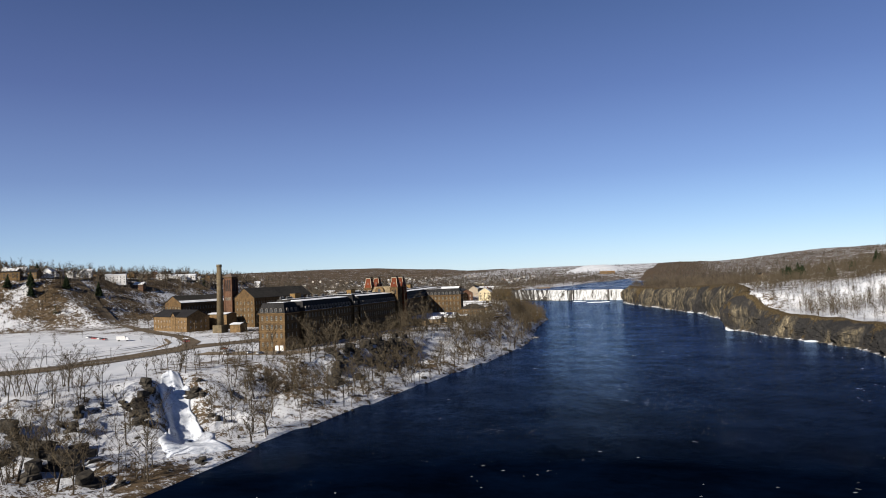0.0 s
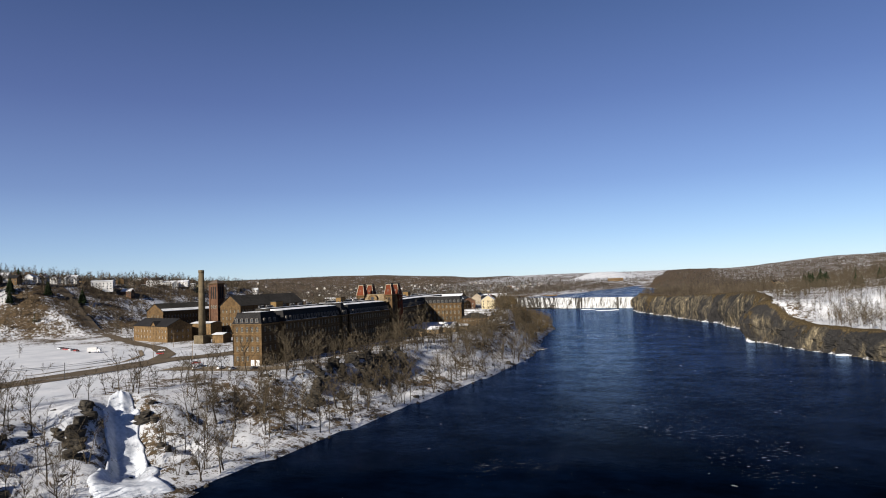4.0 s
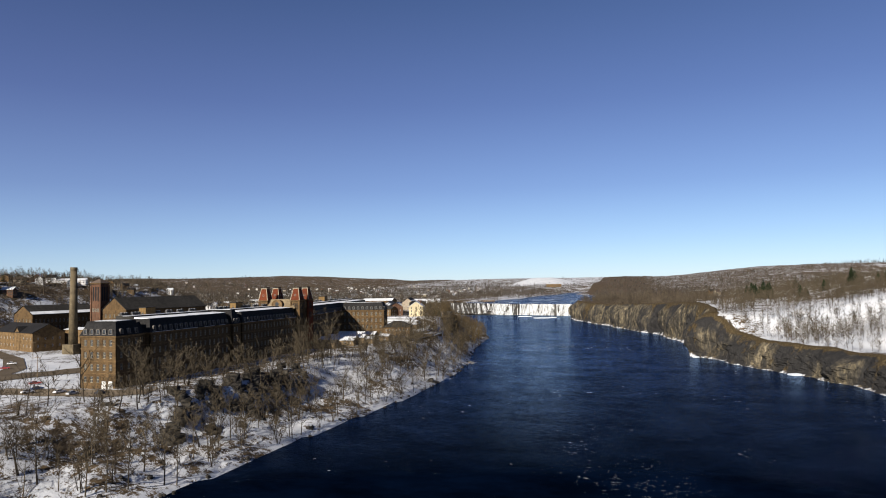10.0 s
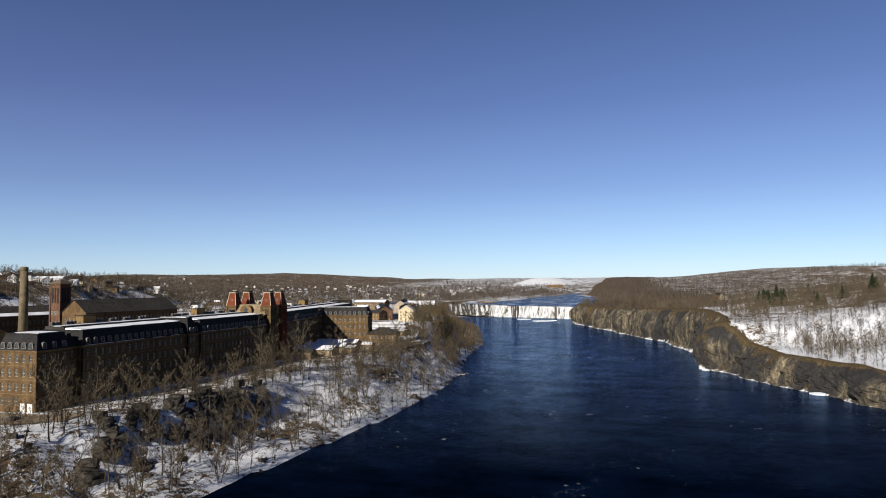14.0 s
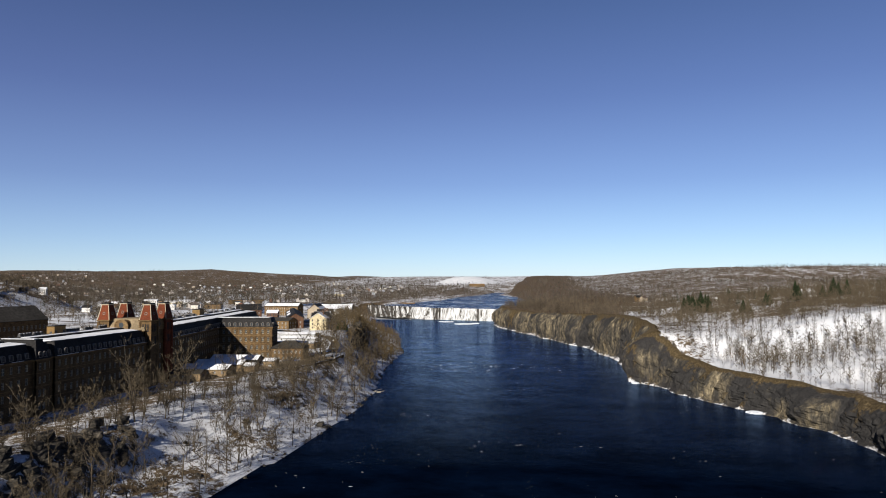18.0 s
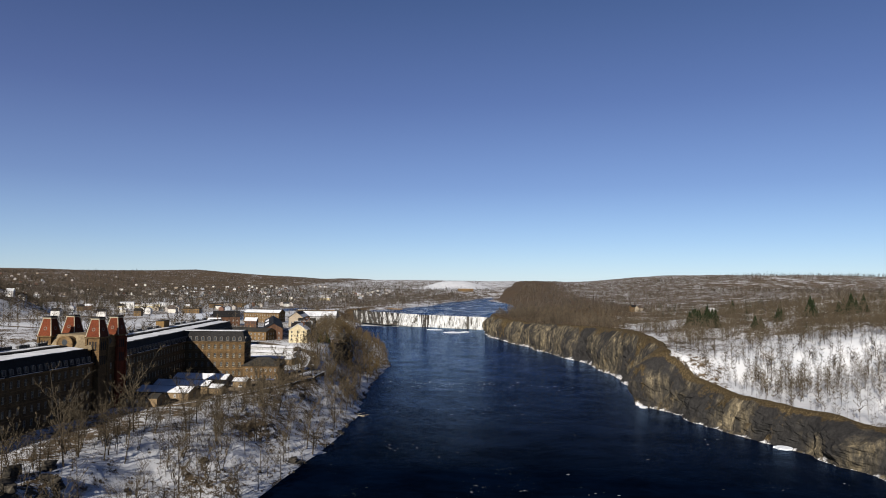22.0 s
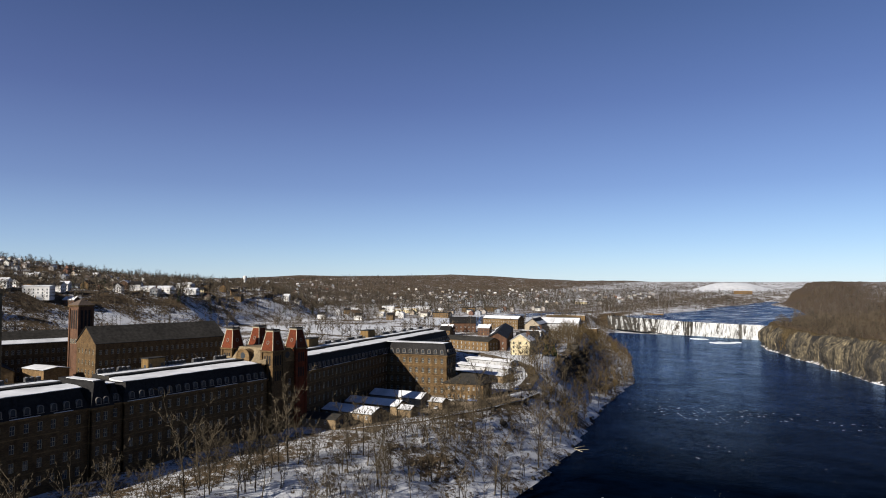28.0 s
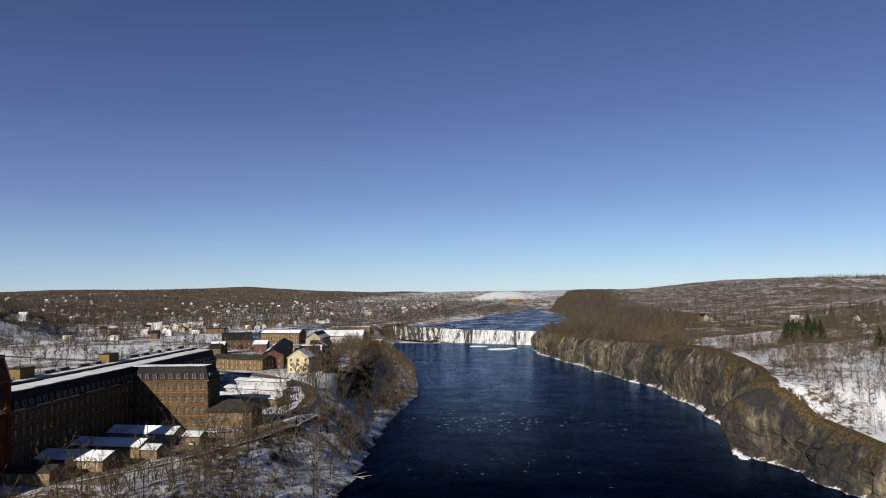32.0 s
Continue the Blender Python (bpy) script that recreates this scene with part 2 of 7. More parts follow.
def water_material(name, foam_lo, foam_hi, deep=(0.0005, 0.0018, 0.006)):
    m, n, l, b = material(name, 0.12)
    waves = noise_node(n, l, 0.45, 9, (0.7, 1.3, 1), "World", 0.78)
    big = noise_node(n, l, 0.03, 5, (1.0, 0.55, 1), "World", 0.6)
    streaks = noise_node(n, l, 0.045, 12, (0.7, 1.1, 1), "World", 0.78)
    mul = n.new("ShaderNodeMath")
    mul.operation = "MULTIPLY"
    l.new(noise_node(n, l, 0.8, 8, (0.45, 1.5, 1), "World", 0.8), mul.inputs[0]), l.new(ramp(n, l, big, [(0.3, (0.72, 0.72, 0.72)), (0.7, (1, 1, 1))]), mul.inputs[1])
    foam = ramp(n, l, mul.outputs[0], [(foam_lo, (0, 0, 0)), (foam_hi, (1, 1, 1))])
    tone = ramp(n, l, big, [(0.3, deep), (0.7, tuple(1.9 * v for v in deep))])
    tone = mix(n, l, 1.0, tone, ramp(n, l, streaks, [(0.4, (0.45, 0.5, 0.5)), (0.62, (1.25, 1.25, 1.25))]), "MULTIPLY")
    l.new(mix(n, l, foam, tone, (0.6, 0.64, 0.66)), b.inputs["Base Color"])
    b.inputs["Roughness"].default_value, b.inputs["Specular IOR Level"].default_value = 0.9, 0.0
    gloss, blend = n.new("ShaderNodeBsdfGlossy"), n.new("ShaderNodeMixShader")
    gloss.inputs["Roughness"].default_value = 0.1
    gloss.inputs["Color"].default_value = (0.46, 0.64, 0.9, 1)
    fres, scale_, half = n.new("ShaderNodeFresnel"), n.new("ShaderNodeMath"), n.new("ShaderNodeMath")
    fres.inputs[0].default_value = 1.33
    half.operation, scale_.operation = "MULTIPLY_ADD", "MINIMUM"
    half.inputs[2].default_value = -0.37
    half.inputs[1].default_value, scale_.inputs[1].default_value = 1.85, 0.55
    l.new(fres.outputs[0], half.inputs[0]), l.new(half.outputs[0], scale_.inputs[0])
    patchy = n.new("ShaderNodeMath")
    patchy.operation = "MULTIPLY"
    l.new(scale_.outputs[0], patchy.inputs[0])
    l.new(ramp(n, l, streaks, [(0.42, (0.62, 0.62, 0.62)), (0.6, (1.1, 1.1, 1.1))]), patchy.inputs[1])
    fine = n.new("ShaderNodeMath")
    fine.operation = "MULTIPLY"
    ripples = noise_node(n, l, 0.5, 7, (0.5, 1.7, 1), "World", 0.7)
    l.new(patchy.outputs[0], fine.inputs[0]), l.new(ramp(n, l, ripples, [(0.4, (0.45, 0.45, 0.45)), (0.6, (1.5, 1.5, 1.5))]), fine.inputs[1])
    l.new(fine.outputs[0], blend.inputs[0]), l.new(b.outputs[0], blend.inputs[1]), l.new(gloss.outputs[0], blend.inputs[2])
    l.new(blend.outputs[0], n["Material Output"].inputs["Surface"])
    bp = n.new("ShaderNodeBump")
    bp.inputs["Strength"].default_value, bp.inputs["Distance"].default_value = 1.0, 1.5
    l.new(waves, bp.inputs["Height"]), l.new(bp.outputs[0], gloss.inputs["Normal"])
    return m


def falls_material():
    m, n, l, b = material("falling_water", 0.6)
    s = noise_node(n, l, 0.45, 9, (1, 1, 0.06), "World", 0.75)
    big = noise_node(n, l, 0.09, 6, (1, 1, 0.2), "World", 0.7)
    c = ramp(n, l, s, [(0.36, (0.0492, 0.04756, 0.041)), (0.44, (0.2214, 0.2255, 0.2214)), (0.54, (0.4264, 0.4346, 0.4305)), (0.68, (0.6068, 0.615, 0.615))])
    dry, sub = n.new("ShaderNodeAttribute"), n.new("ShaderNodeMath")
    dry.attribute_name, sub.operation = "dry", "SUBTRACT"
    l.new(big, sub.inputs[0]), l.new(dry.outputs["Fac"], sub.inputs[1])
    gap = ramp(n, l, sub.outputs[0], [(0.4, (1, 1, 1)), (0.47, (0, 0, 0))])
    l.new(mix(n, l, gap, c, (0.0451, 0.041, 0.03444)), b.inputs["Base Color"])
    bump(n, l, s, b, 1.0, 1.2)
    return m


GROUND = ground_material()
CLIFF = cliff_material()
WATER = water_material("river_water", 0.6, 0.635)
UPWATER = water_material("upper_river_water", 0.455, 0.53, (0.001, 0.003, 0.008))
FALLS = falls_material()
ROCK = mottled("dark_shale", (0.00984, 0.00984, 0.00984), (0.0697, 0.0615, 0.0492), 0.6, 0.95, bumps=0.9, stretch=(1, 1, 2.5), space="World")
LEDGE = mottled("icy_ledge", (0.0082, 0.00779, 0.00738), (0.0697, 0.06396, 0.05576), 0.3, 0.9, bumps=0.9, stretch=(1, 1, 1.6), space="World")
ICE = mottled("blue_white_ice", (0.36, 0.4, 0.45), (0.62, 0.64, 0.67), 0.9, 0.55, bumps=1.0, space="World", stretch=(1, 1, 0.3))
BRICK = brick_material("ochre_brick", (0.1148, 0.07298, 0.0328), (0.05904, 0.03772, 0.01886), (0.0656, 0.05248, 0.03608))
REDBRICK = brick_material("red_brick", (0.1025, 0.0533, 0.0328), (0.0697, 0.03772, 0.0246), (0.0902, 0.0697, 0.05084))
BROWNSTONE = brick_material("brown_stone", (0.1558, 0.1025, 0.0492), (0.0984, 0.06396, 0.03116), (0.1066, 0.082, 0.0574), 0.9, 0.4)
SLATE = mottled("slate_roof", (0.0082, 0.008036, 0.0082), (0.02214, 0.02132, 0.02132), 1.2, 0.75)
TARROOF = mottled("tar_roof", (0.0164, 0.01558, 0.01394), (0.03772, 0.03526, 0.03116), 0.6, 0.9)
SNOW = mottled("roof_snow", (0.4756, 0.492, 0.5166), (0.574, 0.5822, 0.5904), 0.35, 0.75, big=0.1)
REDSLATE = mottled("red_slate", (0.0574, 0.01394, 0.00574), (0.1148, 0.02952, 0.01066), 1.4, 0.7)
TANROOF = mottled("tan_roof", (0.1066, 0.082, 0.05084), (0.1886, 0.1476, 0.0902), 1.0, 0.8)
DORMERPAINT = mottled("weathered_dormer_paint", (0.082, 0.07544, 0.0656), (0.1804, 0.164, 0.1435), 1.2, 0.75)
STONETRIM = mottled("pale_stone", (0.2952, 0.2542, 0.1804), (0.4264, 0.3772, 0.2788), 1.0, 0.8)
WHITE = mottled("white_paint", (0.42, 0.42, 0.41), (0.58, 0.575, 0.56), 1.5, 0.6)
CREAM = mottled("cream_paint", (0.3772, 0.3198, 0.1968), (0.492, 0.4264, 0.2788), 1.0, 0.7)
GREYPAINT = mottled("grey_siding", (0.246, 0.2542, 0.2624), (0.369, 0.369, 0.369), 1.0, 0.7)
TANPAINT = mottled("tan_siding", (0.2132, 0.1804, 0.1312), (0.3116, 0.2624, 0.1968), 1.0, 0.7)
BROWNROOF = mottled("brown_shingles", (0.0492, 0.0369, 0.0287), (0.1066, 0.082, 0.0656), 1.6, 0.9)
TOWERBRICK = brick_material("deep_red_brick", (0.1148, 0.02706, 0.01148), (0.0738, 0.01804, 0.0082), (0.0984, 0.041, 0.0246))
BUFF = brick_material("buff_brick", (0.123, 0.1, 0.0615), (0.082, 0.0656, 0.041), (0.0984, 0.082, 0.05904))
ASPHALT = mottled("asphalt", (0.0574, 0.04592, 0.0328), (0.123, 0.09676, 0.0656), 1.5, 0.9, space="World")
GRAVEL = mottled("gravel_yard", (0.0984, 0.0779, 0.0533), (0.205, 0.164, 0.1148), 0.9, 0.95, space="World")
BARK = mottled("grey_bark", (0.01476, 0.0123, 0.00902), (0.0615, 0.0492, 0.03608), 3.0, 0.95)
OCHRETWIGS = mottled("ochre_twigs", (0.041, 0.02952, 0.01394), (0.123, 0.08856, 0.04264), 1.0, 0.95, big=0.1, space="World")
TWIGS = mottled("bare_twigs", (0.02624, 0.02132, 0.01476), (0.1107, 0.08856, 0.0574), 2.0, 0.95, big=0.3)
WOODS = mottled("winter_woods", (0.0246, 0.02132, 0.0164), (0.1148, 0.09184, 0.06396), 0.05, 0.95, big=0.012, space="World")
# distance haze put into the colour: a greyer mix than WOODS
FARWOODS = mottled("haze_tinted_woods", (0.01804, 0.0164, 0.01394), (0.1025, 0.08528, 0.0656), 0.022, 0.95, big=0.005, space="World")
NEEDLES = mottled("pine_needles", (0.00656, 0.0123, 0.00574), (0.0246, 0.03444, 0.01394), 1.5, 0.9)
METAL = mottled("galvanised_metal", (0.3, 0.3, 0.3), (0.45, 0.45, 0.45), 2.0, 0.45, 0.7)
DARKMETAL = mottled("dark_metal", (0.03, 0.03, 0.03), (0.07, 0.07, 0.07), 2.0, 0.6)
WOOD = mottled("weathered_wood", (0.1148, 0.082, 0.0492), (0.2132, 0.1558, 0.0902), 2.0, 0.9)
ORANGEBOARD = mottled("ochre_boards", (0.123, 0.0779, 0.03116), (0.1968, 0.1271, 0.0533), 1.2, 0.8)
GLASS, _n, _l, _b = material("window_glass", 0.08)
_b.inputs["Base Color"].default_value = (0.035, 0.04, 0.045, 1)
BLACKRUBBER = mottled("black_rubber", (0.01, 0.01, 0.01), (0.025, 0.025, 0.025), 4.0, 0.8)


def car_paint(name, c):
    m, n, l, b = material(name, 0.3, 0.1)
    l.new(ramp(n, l, noise_node(n, l, 2.0, 3), [(0.3, tuple(0.8 * v for v in c)), (0.7, c)]), b.inputs["Base Color"])
    return m


PAINTS = [car_paint("paint_" + k, c) for k, c in (("white", (0.7, 0.7, 0.7)), ("silver", (0.4, 0.41, 0.42)), ("dark", (0.03, 0.03, 0.035)), ("blue", (0.03, 0.06, 0.16)), ("red", (0.3, 0.03, 0.025)))]


# ---- mesh tools ----
class Shape:
    """Vertices and faces of one mesh."""

    def __init__(self):
        self.v, self.f = [], []

    def poly(self, *pts):
        k = len(self.v)
        self.v += [tuple(p) for p in pts]
        self.f.append(tuple(range(k, k + len(pts))))

    def box(self, x0, x1, y0, y1, z0, z1):
        self.frustum((x0, x1, y0, y1), z0, (x0, x1, y0, y1), z1)

    def frustum(self, a, za, b, zb, caps=True):
        k = len(self.v)
        for (x0, x1, y0, y1), z in ((a, za), (b, zb)):
            self.v += [(x0, y0, z), (x1, y0, z), (x1, y1, z), (x0, y1, z)]
        for i in range(4):
            j = (i + 1) % 4
            self.f.append((k + i, k + j, k + 4 + j, k + 4 + i))
        if caps:
            self.f += [(k + 3, k + 2, k + 1, k), (k + 4, k + 5, k + 6, k + 7)]

    def gable(self, x0, x1, y0, y1, z0, z1, over=0.4, thick=0.25, along="y"):
        """Two roof slabs that meet in a ridge along x or y."""
        if along == "y":
            c, q = (x0 + x1) / 2, lambda a, b, z: (a, b, z)
            lo, hi, s0, s1 = x0 - over, x1 + over, y0 - over, y1 + over
        else:
            c, q = (y0 + y1) / 2, lambda a, b, z: (b, a, z)
            lo, hi, s0, s1 = y0 - over, y1 + over, x0 - over, x1 + over
        for e in (lo, hi):
            p = [q(e, s0, z0), q(c, s0, z1), q(c, s1, z1), q(e, s1, z0)]
            up = [(a, b, z + thick) for a, b, z in p]
            if (e > c) == (along == "y"):
                p, up = p[::-1], up[::-1]
            self.poly(*p), self.poly(*up[::-1])
            for i in range(4):
                j = (i + 1) % 4
                self.poly(p[i], up[i], up[j], p[j])

    def tube(self, a, b, ra, rb, n=8, caps=True):
        a, b = Vector(a), Vector(b)
        d = (b - a).normalized()
        s = d.orthogonal().normalized()
        t = d.cross(s)
        k = len(self.v)
        for p, r in ((a, ra), (b, rb)):
            for i in range(n):
                w = 2 * math.pi * i / n
                self.v.append(tuple(p + r * (math.cos(w) * s + math.sin(w) * t)))
        for i in range(n):
            j = (i + 1) % n
            self.f.append((k + i, k + j, k + n + j, k + n + i))
        if caps:
            self.f += [tuple(range(k + n - 1, k - 1, -1)), tuple(range(k + n, k + 2 * n))]

    def mesh(self, name, mat, smooth=False):
        me = bpy.data.meshes.new(name)
        me.from_pydata(self.v, [], self.f)
        me.materials.append(mat)
        if smooth:
            me.shade_smooth()
        return me


def thing(name, label, category, m=None, group="", kind=""):
    ob = new(name)
    ob.empty_display_size = 0.5
    if m is not None:
        ob.matrix_basis = m
    return tagged(ob, label, category, group, kind)


def part(name, shape, mat, parent, label="", at=None, smooth=False):
    me = shape if isinstance(shape, bpy.types.Mesh) else shape.mesh(name, mat, smooth)
    ob = new(name, me)
    ob.parent = parent
    if at is not None:
        ob.matrix_basis = at
    return tagged(ob, label)


def whole(name, shape, mat, label, category, m=None, group="", kind="", smooth=False):
    me = shape if isinstance(shape, bpy.types.Mesh) else shape.mesh(name, mat, smooth)
    ob = new(name, me)
    if m is not None:
        ob.matrix_basis = m
    return tagged(ob, label, category, group, kind)


# ---- the land ----
SHORE_W = ((-900, 80), (-450, 75), (-170, 70), (-100, 67), (-40, 72), (10, 75), (60, 80), (120, 86), (180, 88), (260, 80), (310, 70), (380, 58), (480, 48), (540, 33), (650, 0), (750, -40), (850, -85), (950, -115), (1030, -132), (1090, -150))
BANK_W = ((-900, -60), (-200, -50), (-130, -25), (-90, 0), (-40, 8), (-10, 25), (30, 33), (100, 35), (150, 40), (220, 45), (260, 48), (330, 30), (430, 5), (480, -10), (560, -30), (700, -80), (900, -170), (1010, -200))
BANK_Z = ((-900, 0), (0, -1), (240, -1), (360, 9), (500, 8), (900, 3))
FOOT_W = ((-900, -520), (0, -480), (120, -400), (200, -330), (430, -340), (500, -400), (700, -450), (1000, -700), (2000, -900))
SHORE_E = ((-900, 350), (0, 332), (100, 320), (190, 308), (219, 293), (237, 281), (260, 269), (283, 262), (308, 252), (326, 243), (345, 243), (370, 247), (460, 238), (540, 222), (605, 195), (690, 164), (720, 149), (830, 107), (905, 96), (965, 90), (1070, 95), (1215, 112), (1430, 96), (1750, 82), (2080, 28))
CLIFF_Z = ((-900, -4), (100, -5), (190, -5), (244, -4), (276, -3.2), (300, 0), (311, 5), (322, 11.5), (340, 13), (378, 14), (420, 16), (470, 15.5), (560, 12), (650, 8), (714, 5.5), (960, 6), (1000, 8), (1500, 6), (3000, 10))
CREST = ((-175, 1138), (-130, 1106), (-85, 1066), (-40, 1024), (10, 996), (50, 980), (98, 962))
UPPER = ((900, -25), (1000, -25), (1120, -22), (1220, 4), (1430, 22), (1750, 2), (2080, -16), (2800, 10), (3400, -60), (5000, -200))
RIVER_Z, UPPER_Z = -20.0, -0.6


def along(v, table):
    t = np.array(table, float)
    return np.interp(v, t[:, 0], t[:, 1])


def smooth(v):
    v = np.clip(v, 0, 1)
    return v * v * (3 - 2 * v)


def ripple(x, y, size, seed=0):
    """Cheap smooth noise in -1..1 from sums of turned waves."""
    r = np.random.RandomState(seed)
    out = 0
    for k in range(5):
        a, p, q = r.uniform(0, 6.28), r.uniform(0, 6.28), r.uniform(0.6, 1.7)
        u = (x * math.cos(a) + y * math.sin(a)) / size * 6.28 * q
        v = (-x * math.sin(a) + y * math.cos(a)) / size * 6.28 * q
        out = out + np.sin(u + p + 1.3 * np.sin(v * 0.7 + q))
    return out / 5


def ground_z(x, y):
    x, y = np.asarray(x, float), np.asarray(y, float)
    xl, xt, zt = along(y, SHORE_W), along(y, BANK_W), along(y, BANK_Z)
    s = np.clip((xl - x) / np.maximum(xl - xt, 5), 0, 1)
    steep = np.interp(s, (0, 0.08, 0.45, 0.6, 0.8, 1), (0, 0.04, 0.22, 0.32, 0.92, 1))
    gentle = np.interp(s, (0, 0.08, 0.4, 0.75, 1), (0, 0.04, 0.42, 0.86, 1))
    k = smooth((125 - y) / 50) + smooth((y - 320) / 60)
    bank = steep * k + gentle * (1 - k)
    crag = 1 - np.abs(2 * ripple(x, y, 30, 41))
    rough = np.sin(np.pi * s) * (2.2 * ripple(x, y, 34, 1) + 1.5 * ripple(x, y, 13, 2) + 0.8 * ripple(x, y, 6, 3) + smooth((70 - y) / 60) * (2.6 * (crag - 0.5) + 1.8 * (1 - np.abs(2 * ripple(x, y, 12, 42)))))
    gu, gv = ((x - 2) * 56 + (y + 88) * -50) / 75, ((x - 2) * 50 + (y + 88) * 56) / 75
    gully = -6.0 * np.exp(-((gv / 6) ** 2)) * smooth((gu + 8) / 14) * smooth((70 - gu) / 30)
    gully = gully + 3.5 * np.exp(-(((gv + 12) / 6) ** 2) - ((gu - 28) / 20) ** 2)
    calm = np.exp(-((gv / 10) ** 2)) * smooth((gu + 8) / 10) * smooth((80 - gu) / 10)
    west = RIVER_Z + (zt - RIVER_Z) * bank + rough * (1 - 0.85 * calm) + gully
    foot = along(y, FOOT_W)
    d = foot - x
    hill = (37 + 16 * smooth((420 - y) / 200)) * smooth(d / (115 + 1500 * smooth((y - 800) / 1200))) + 104 * smooth((d - 100) / 1350) * (1 - 0.84 * smooth((y - 550) / 1200)) + 9 * smooth((d - 150) / 300) * ripple(x, y, 420, 12) + smooth(d / 60) * (2.5 * ripple(x, y, 60, 4) + 5 * ripple(x, y, 300, 5))
    far = 48 * smooth((y - 1500) / 2500) * (0.85 + 0.3 * ripple(x, y, 1500, 6)) + 22 * smooth((y - 3300) / 900) + 32 * smooth(1.25 - np.hypot((x + 215) / 150, (y - 2980) / 170))
    level = zt + hill + far + 0.35 * ripple(x, y, 25, 7)
    west = np.where(x < xt, level, west)
    xr, zc = along(y, SHORE_E), along(y, CLIFF_Z)
    lean = (along(y + 4, SHORE_E) - along(y - 4, SHORE_E)) / 8
    e = (x - xr) / np.sqrt(1 + lean * lean) - 11
    south = smooth((310 - y) / 60)
    rise = south * (30 * smooth(e / 220) + 52 * smooth((e - 150) / 800)) + (1 - south) * ((4 + 13 * smooth((700 - y) / 120)) * smooth((e - 25) / 140) + 110 * smooth((e - 240) / 1000))
    rise = rise * (1 - 0.45 * smooth((y - 1500) / 900)) + far * 0.9
    rise = rise + smooth(e / 40) * (1.6 * ripple(x, y, 45, 8) + 3.0 * ripple(x, y, 180, 9))
    east = np.where(e > 0, zc + rise, RIVER_Z - 3)
    z = np.where(x > xl, RIVER_Z - 4, west)
    z = np.where(x > xr, east, z)
    # upstream of the falls
    c = along(x, CREST)
    mid = along(y, UPPER)
    half = np.interp(y, (900, 1000, 1120, 1220, 1430, 1700, 1950, 2700, 2800, 3000, 3150, 5000), (170, 150, 138, 105, 72, 60, 0.1, 0.1, 0.1, 0.1, 0.1, 0.1))
    u = np.abs(x - mid) / half
    bed = np.where(u < 1, UPPER_Z - 2.5, UPPER_Z - 2.5 + np.clip((u - 1) * half / (14 + 420 * smooth((y - 1080) / 300)), 0, 1) * 40) + 75 * smooth((y - 2250) / 1000)
    upland = np.where(x < mid, zt + hill + far, zc + np.maximum(rise, 0))
    up = np.minimum(bed, np.maximum(upland, UPPER_Z + 1.0))
    return np.where((y > c + 4) & (x > -420) & (y > 900), up, z)


def blob(x, y, cx, cy, rx, ry):
    return smooth(1.4 - 1.1 * np.hypot((x - cx) / rx, (y - cy) / ry))


def x_open(cx):
    return cx < 300


def litter(x, y):
    """How much bare leaf litter shows: -0.3 open snow, 0.7 wood floor."""
    xt, xl, xr = along(y, BANK_W), along(y, SHORE_W), along(y, SHORE_E)
    bank = np.where((x > xt - 4) & (x < xl), 0.23 - 0.04 * smooth((y - 50) / 70), 0.0)
    west = np.where(x <= xt - 4, 0.26 + 0.16 * smooth((along(y, FOOT_W) - 40 - x) / 60) + 0.05 * smooth((along(y, FOOT_W) - 60 - x) / 500) , 0)
    east = np.where(x > xr, 0.27 + 0.3 * smooth((y - 500) / 100) * (1 - smooth((x - xr - 170) / 140)) + 0.1 * smooth((x - xr - 190) / 150), 0)
    far = 0.19 * smooth((y - 1300) / 700) + 0.17 * smooth((np.abs(x) - 900) / 600)
    east = east + 0.09 * smooth((x - xr - 40) / 60) * smooth((540 - y) / 60) * (x > xr)
    out = np.maximum(bank + west + east, far)
    out = out + 0.12 * ((y > 1120) & (y < 3200) & (np.abs(x - along(y, UPPER)) < 170))
    out = out + 0.3 * blob(x, y, 150, 720, 150, 330) * (x > xr) + 0.12 * blob(x, y, -220, 1230, 190, 330) + 0.12 * blob(x, y, -260, 2000, 260, 600) + 0.1 * ripple(x, y, 330, 51) * smooth((np.abs(x) - 330) / 60) + 0.13 * (ripple(x, y, 150, 52) - 0.35) * smooth((-x - 400) / 60) * smooth((1200 - y) / 200)
    for cx, cy, rx, ry in ((-260, -10, 230, 120), (-120, -100, 120, 60), (-280, 520, 80, 80), (300, 640, 50, 55), (330, 262, 60, 50), (375, 250, 50, 40), (330, 300, 50, 40), (350, 340, 70, 60), (420, 760, 60, 60), (304, 800, 34, 70), (300, 440, 30, 30), (379, 630, 60, 50), (358, 312, 26, 22), (296, 580, 52, 70), (460, 640, 70, 60), (530, 780, 60, 70), (20, 362, 25, 30), (15, 290, 40, 40), (-225, 2930, 190, 190), (-276, 850, 90, 170)):
        out = out - (0.55 if x_open(cx) else 0.3) * blob(x, y, cx, cy, rx, ry)
    return np.clip(out, -0.35, 0.75)


def steps(*spans):
    out = []
    for a, b, d in spans:
        out += list(np.arange(a, b, d))
    return np.array(out + [spans[-1][1]], float)


gx = steps((-4600, -1500, 190), (-1500, -500, 50), (-500, -140, 12), (-140, 110, 4), (110, 225, 8), (225, 345, 3.5), (345, 500, 10), (500, 900, 25), (900, 2000, 90), (2000, 4600, 240))
gy = steps((-900, -250, 50), (-250, -180, 8), (-180, 330, 4), (330, 560, 5), (560, 900, 8), (900, 1100, 6), (1100, 1500, 25), (1500, 2600, 80), (2600, 3300, 60), (3300, 4900, 200))


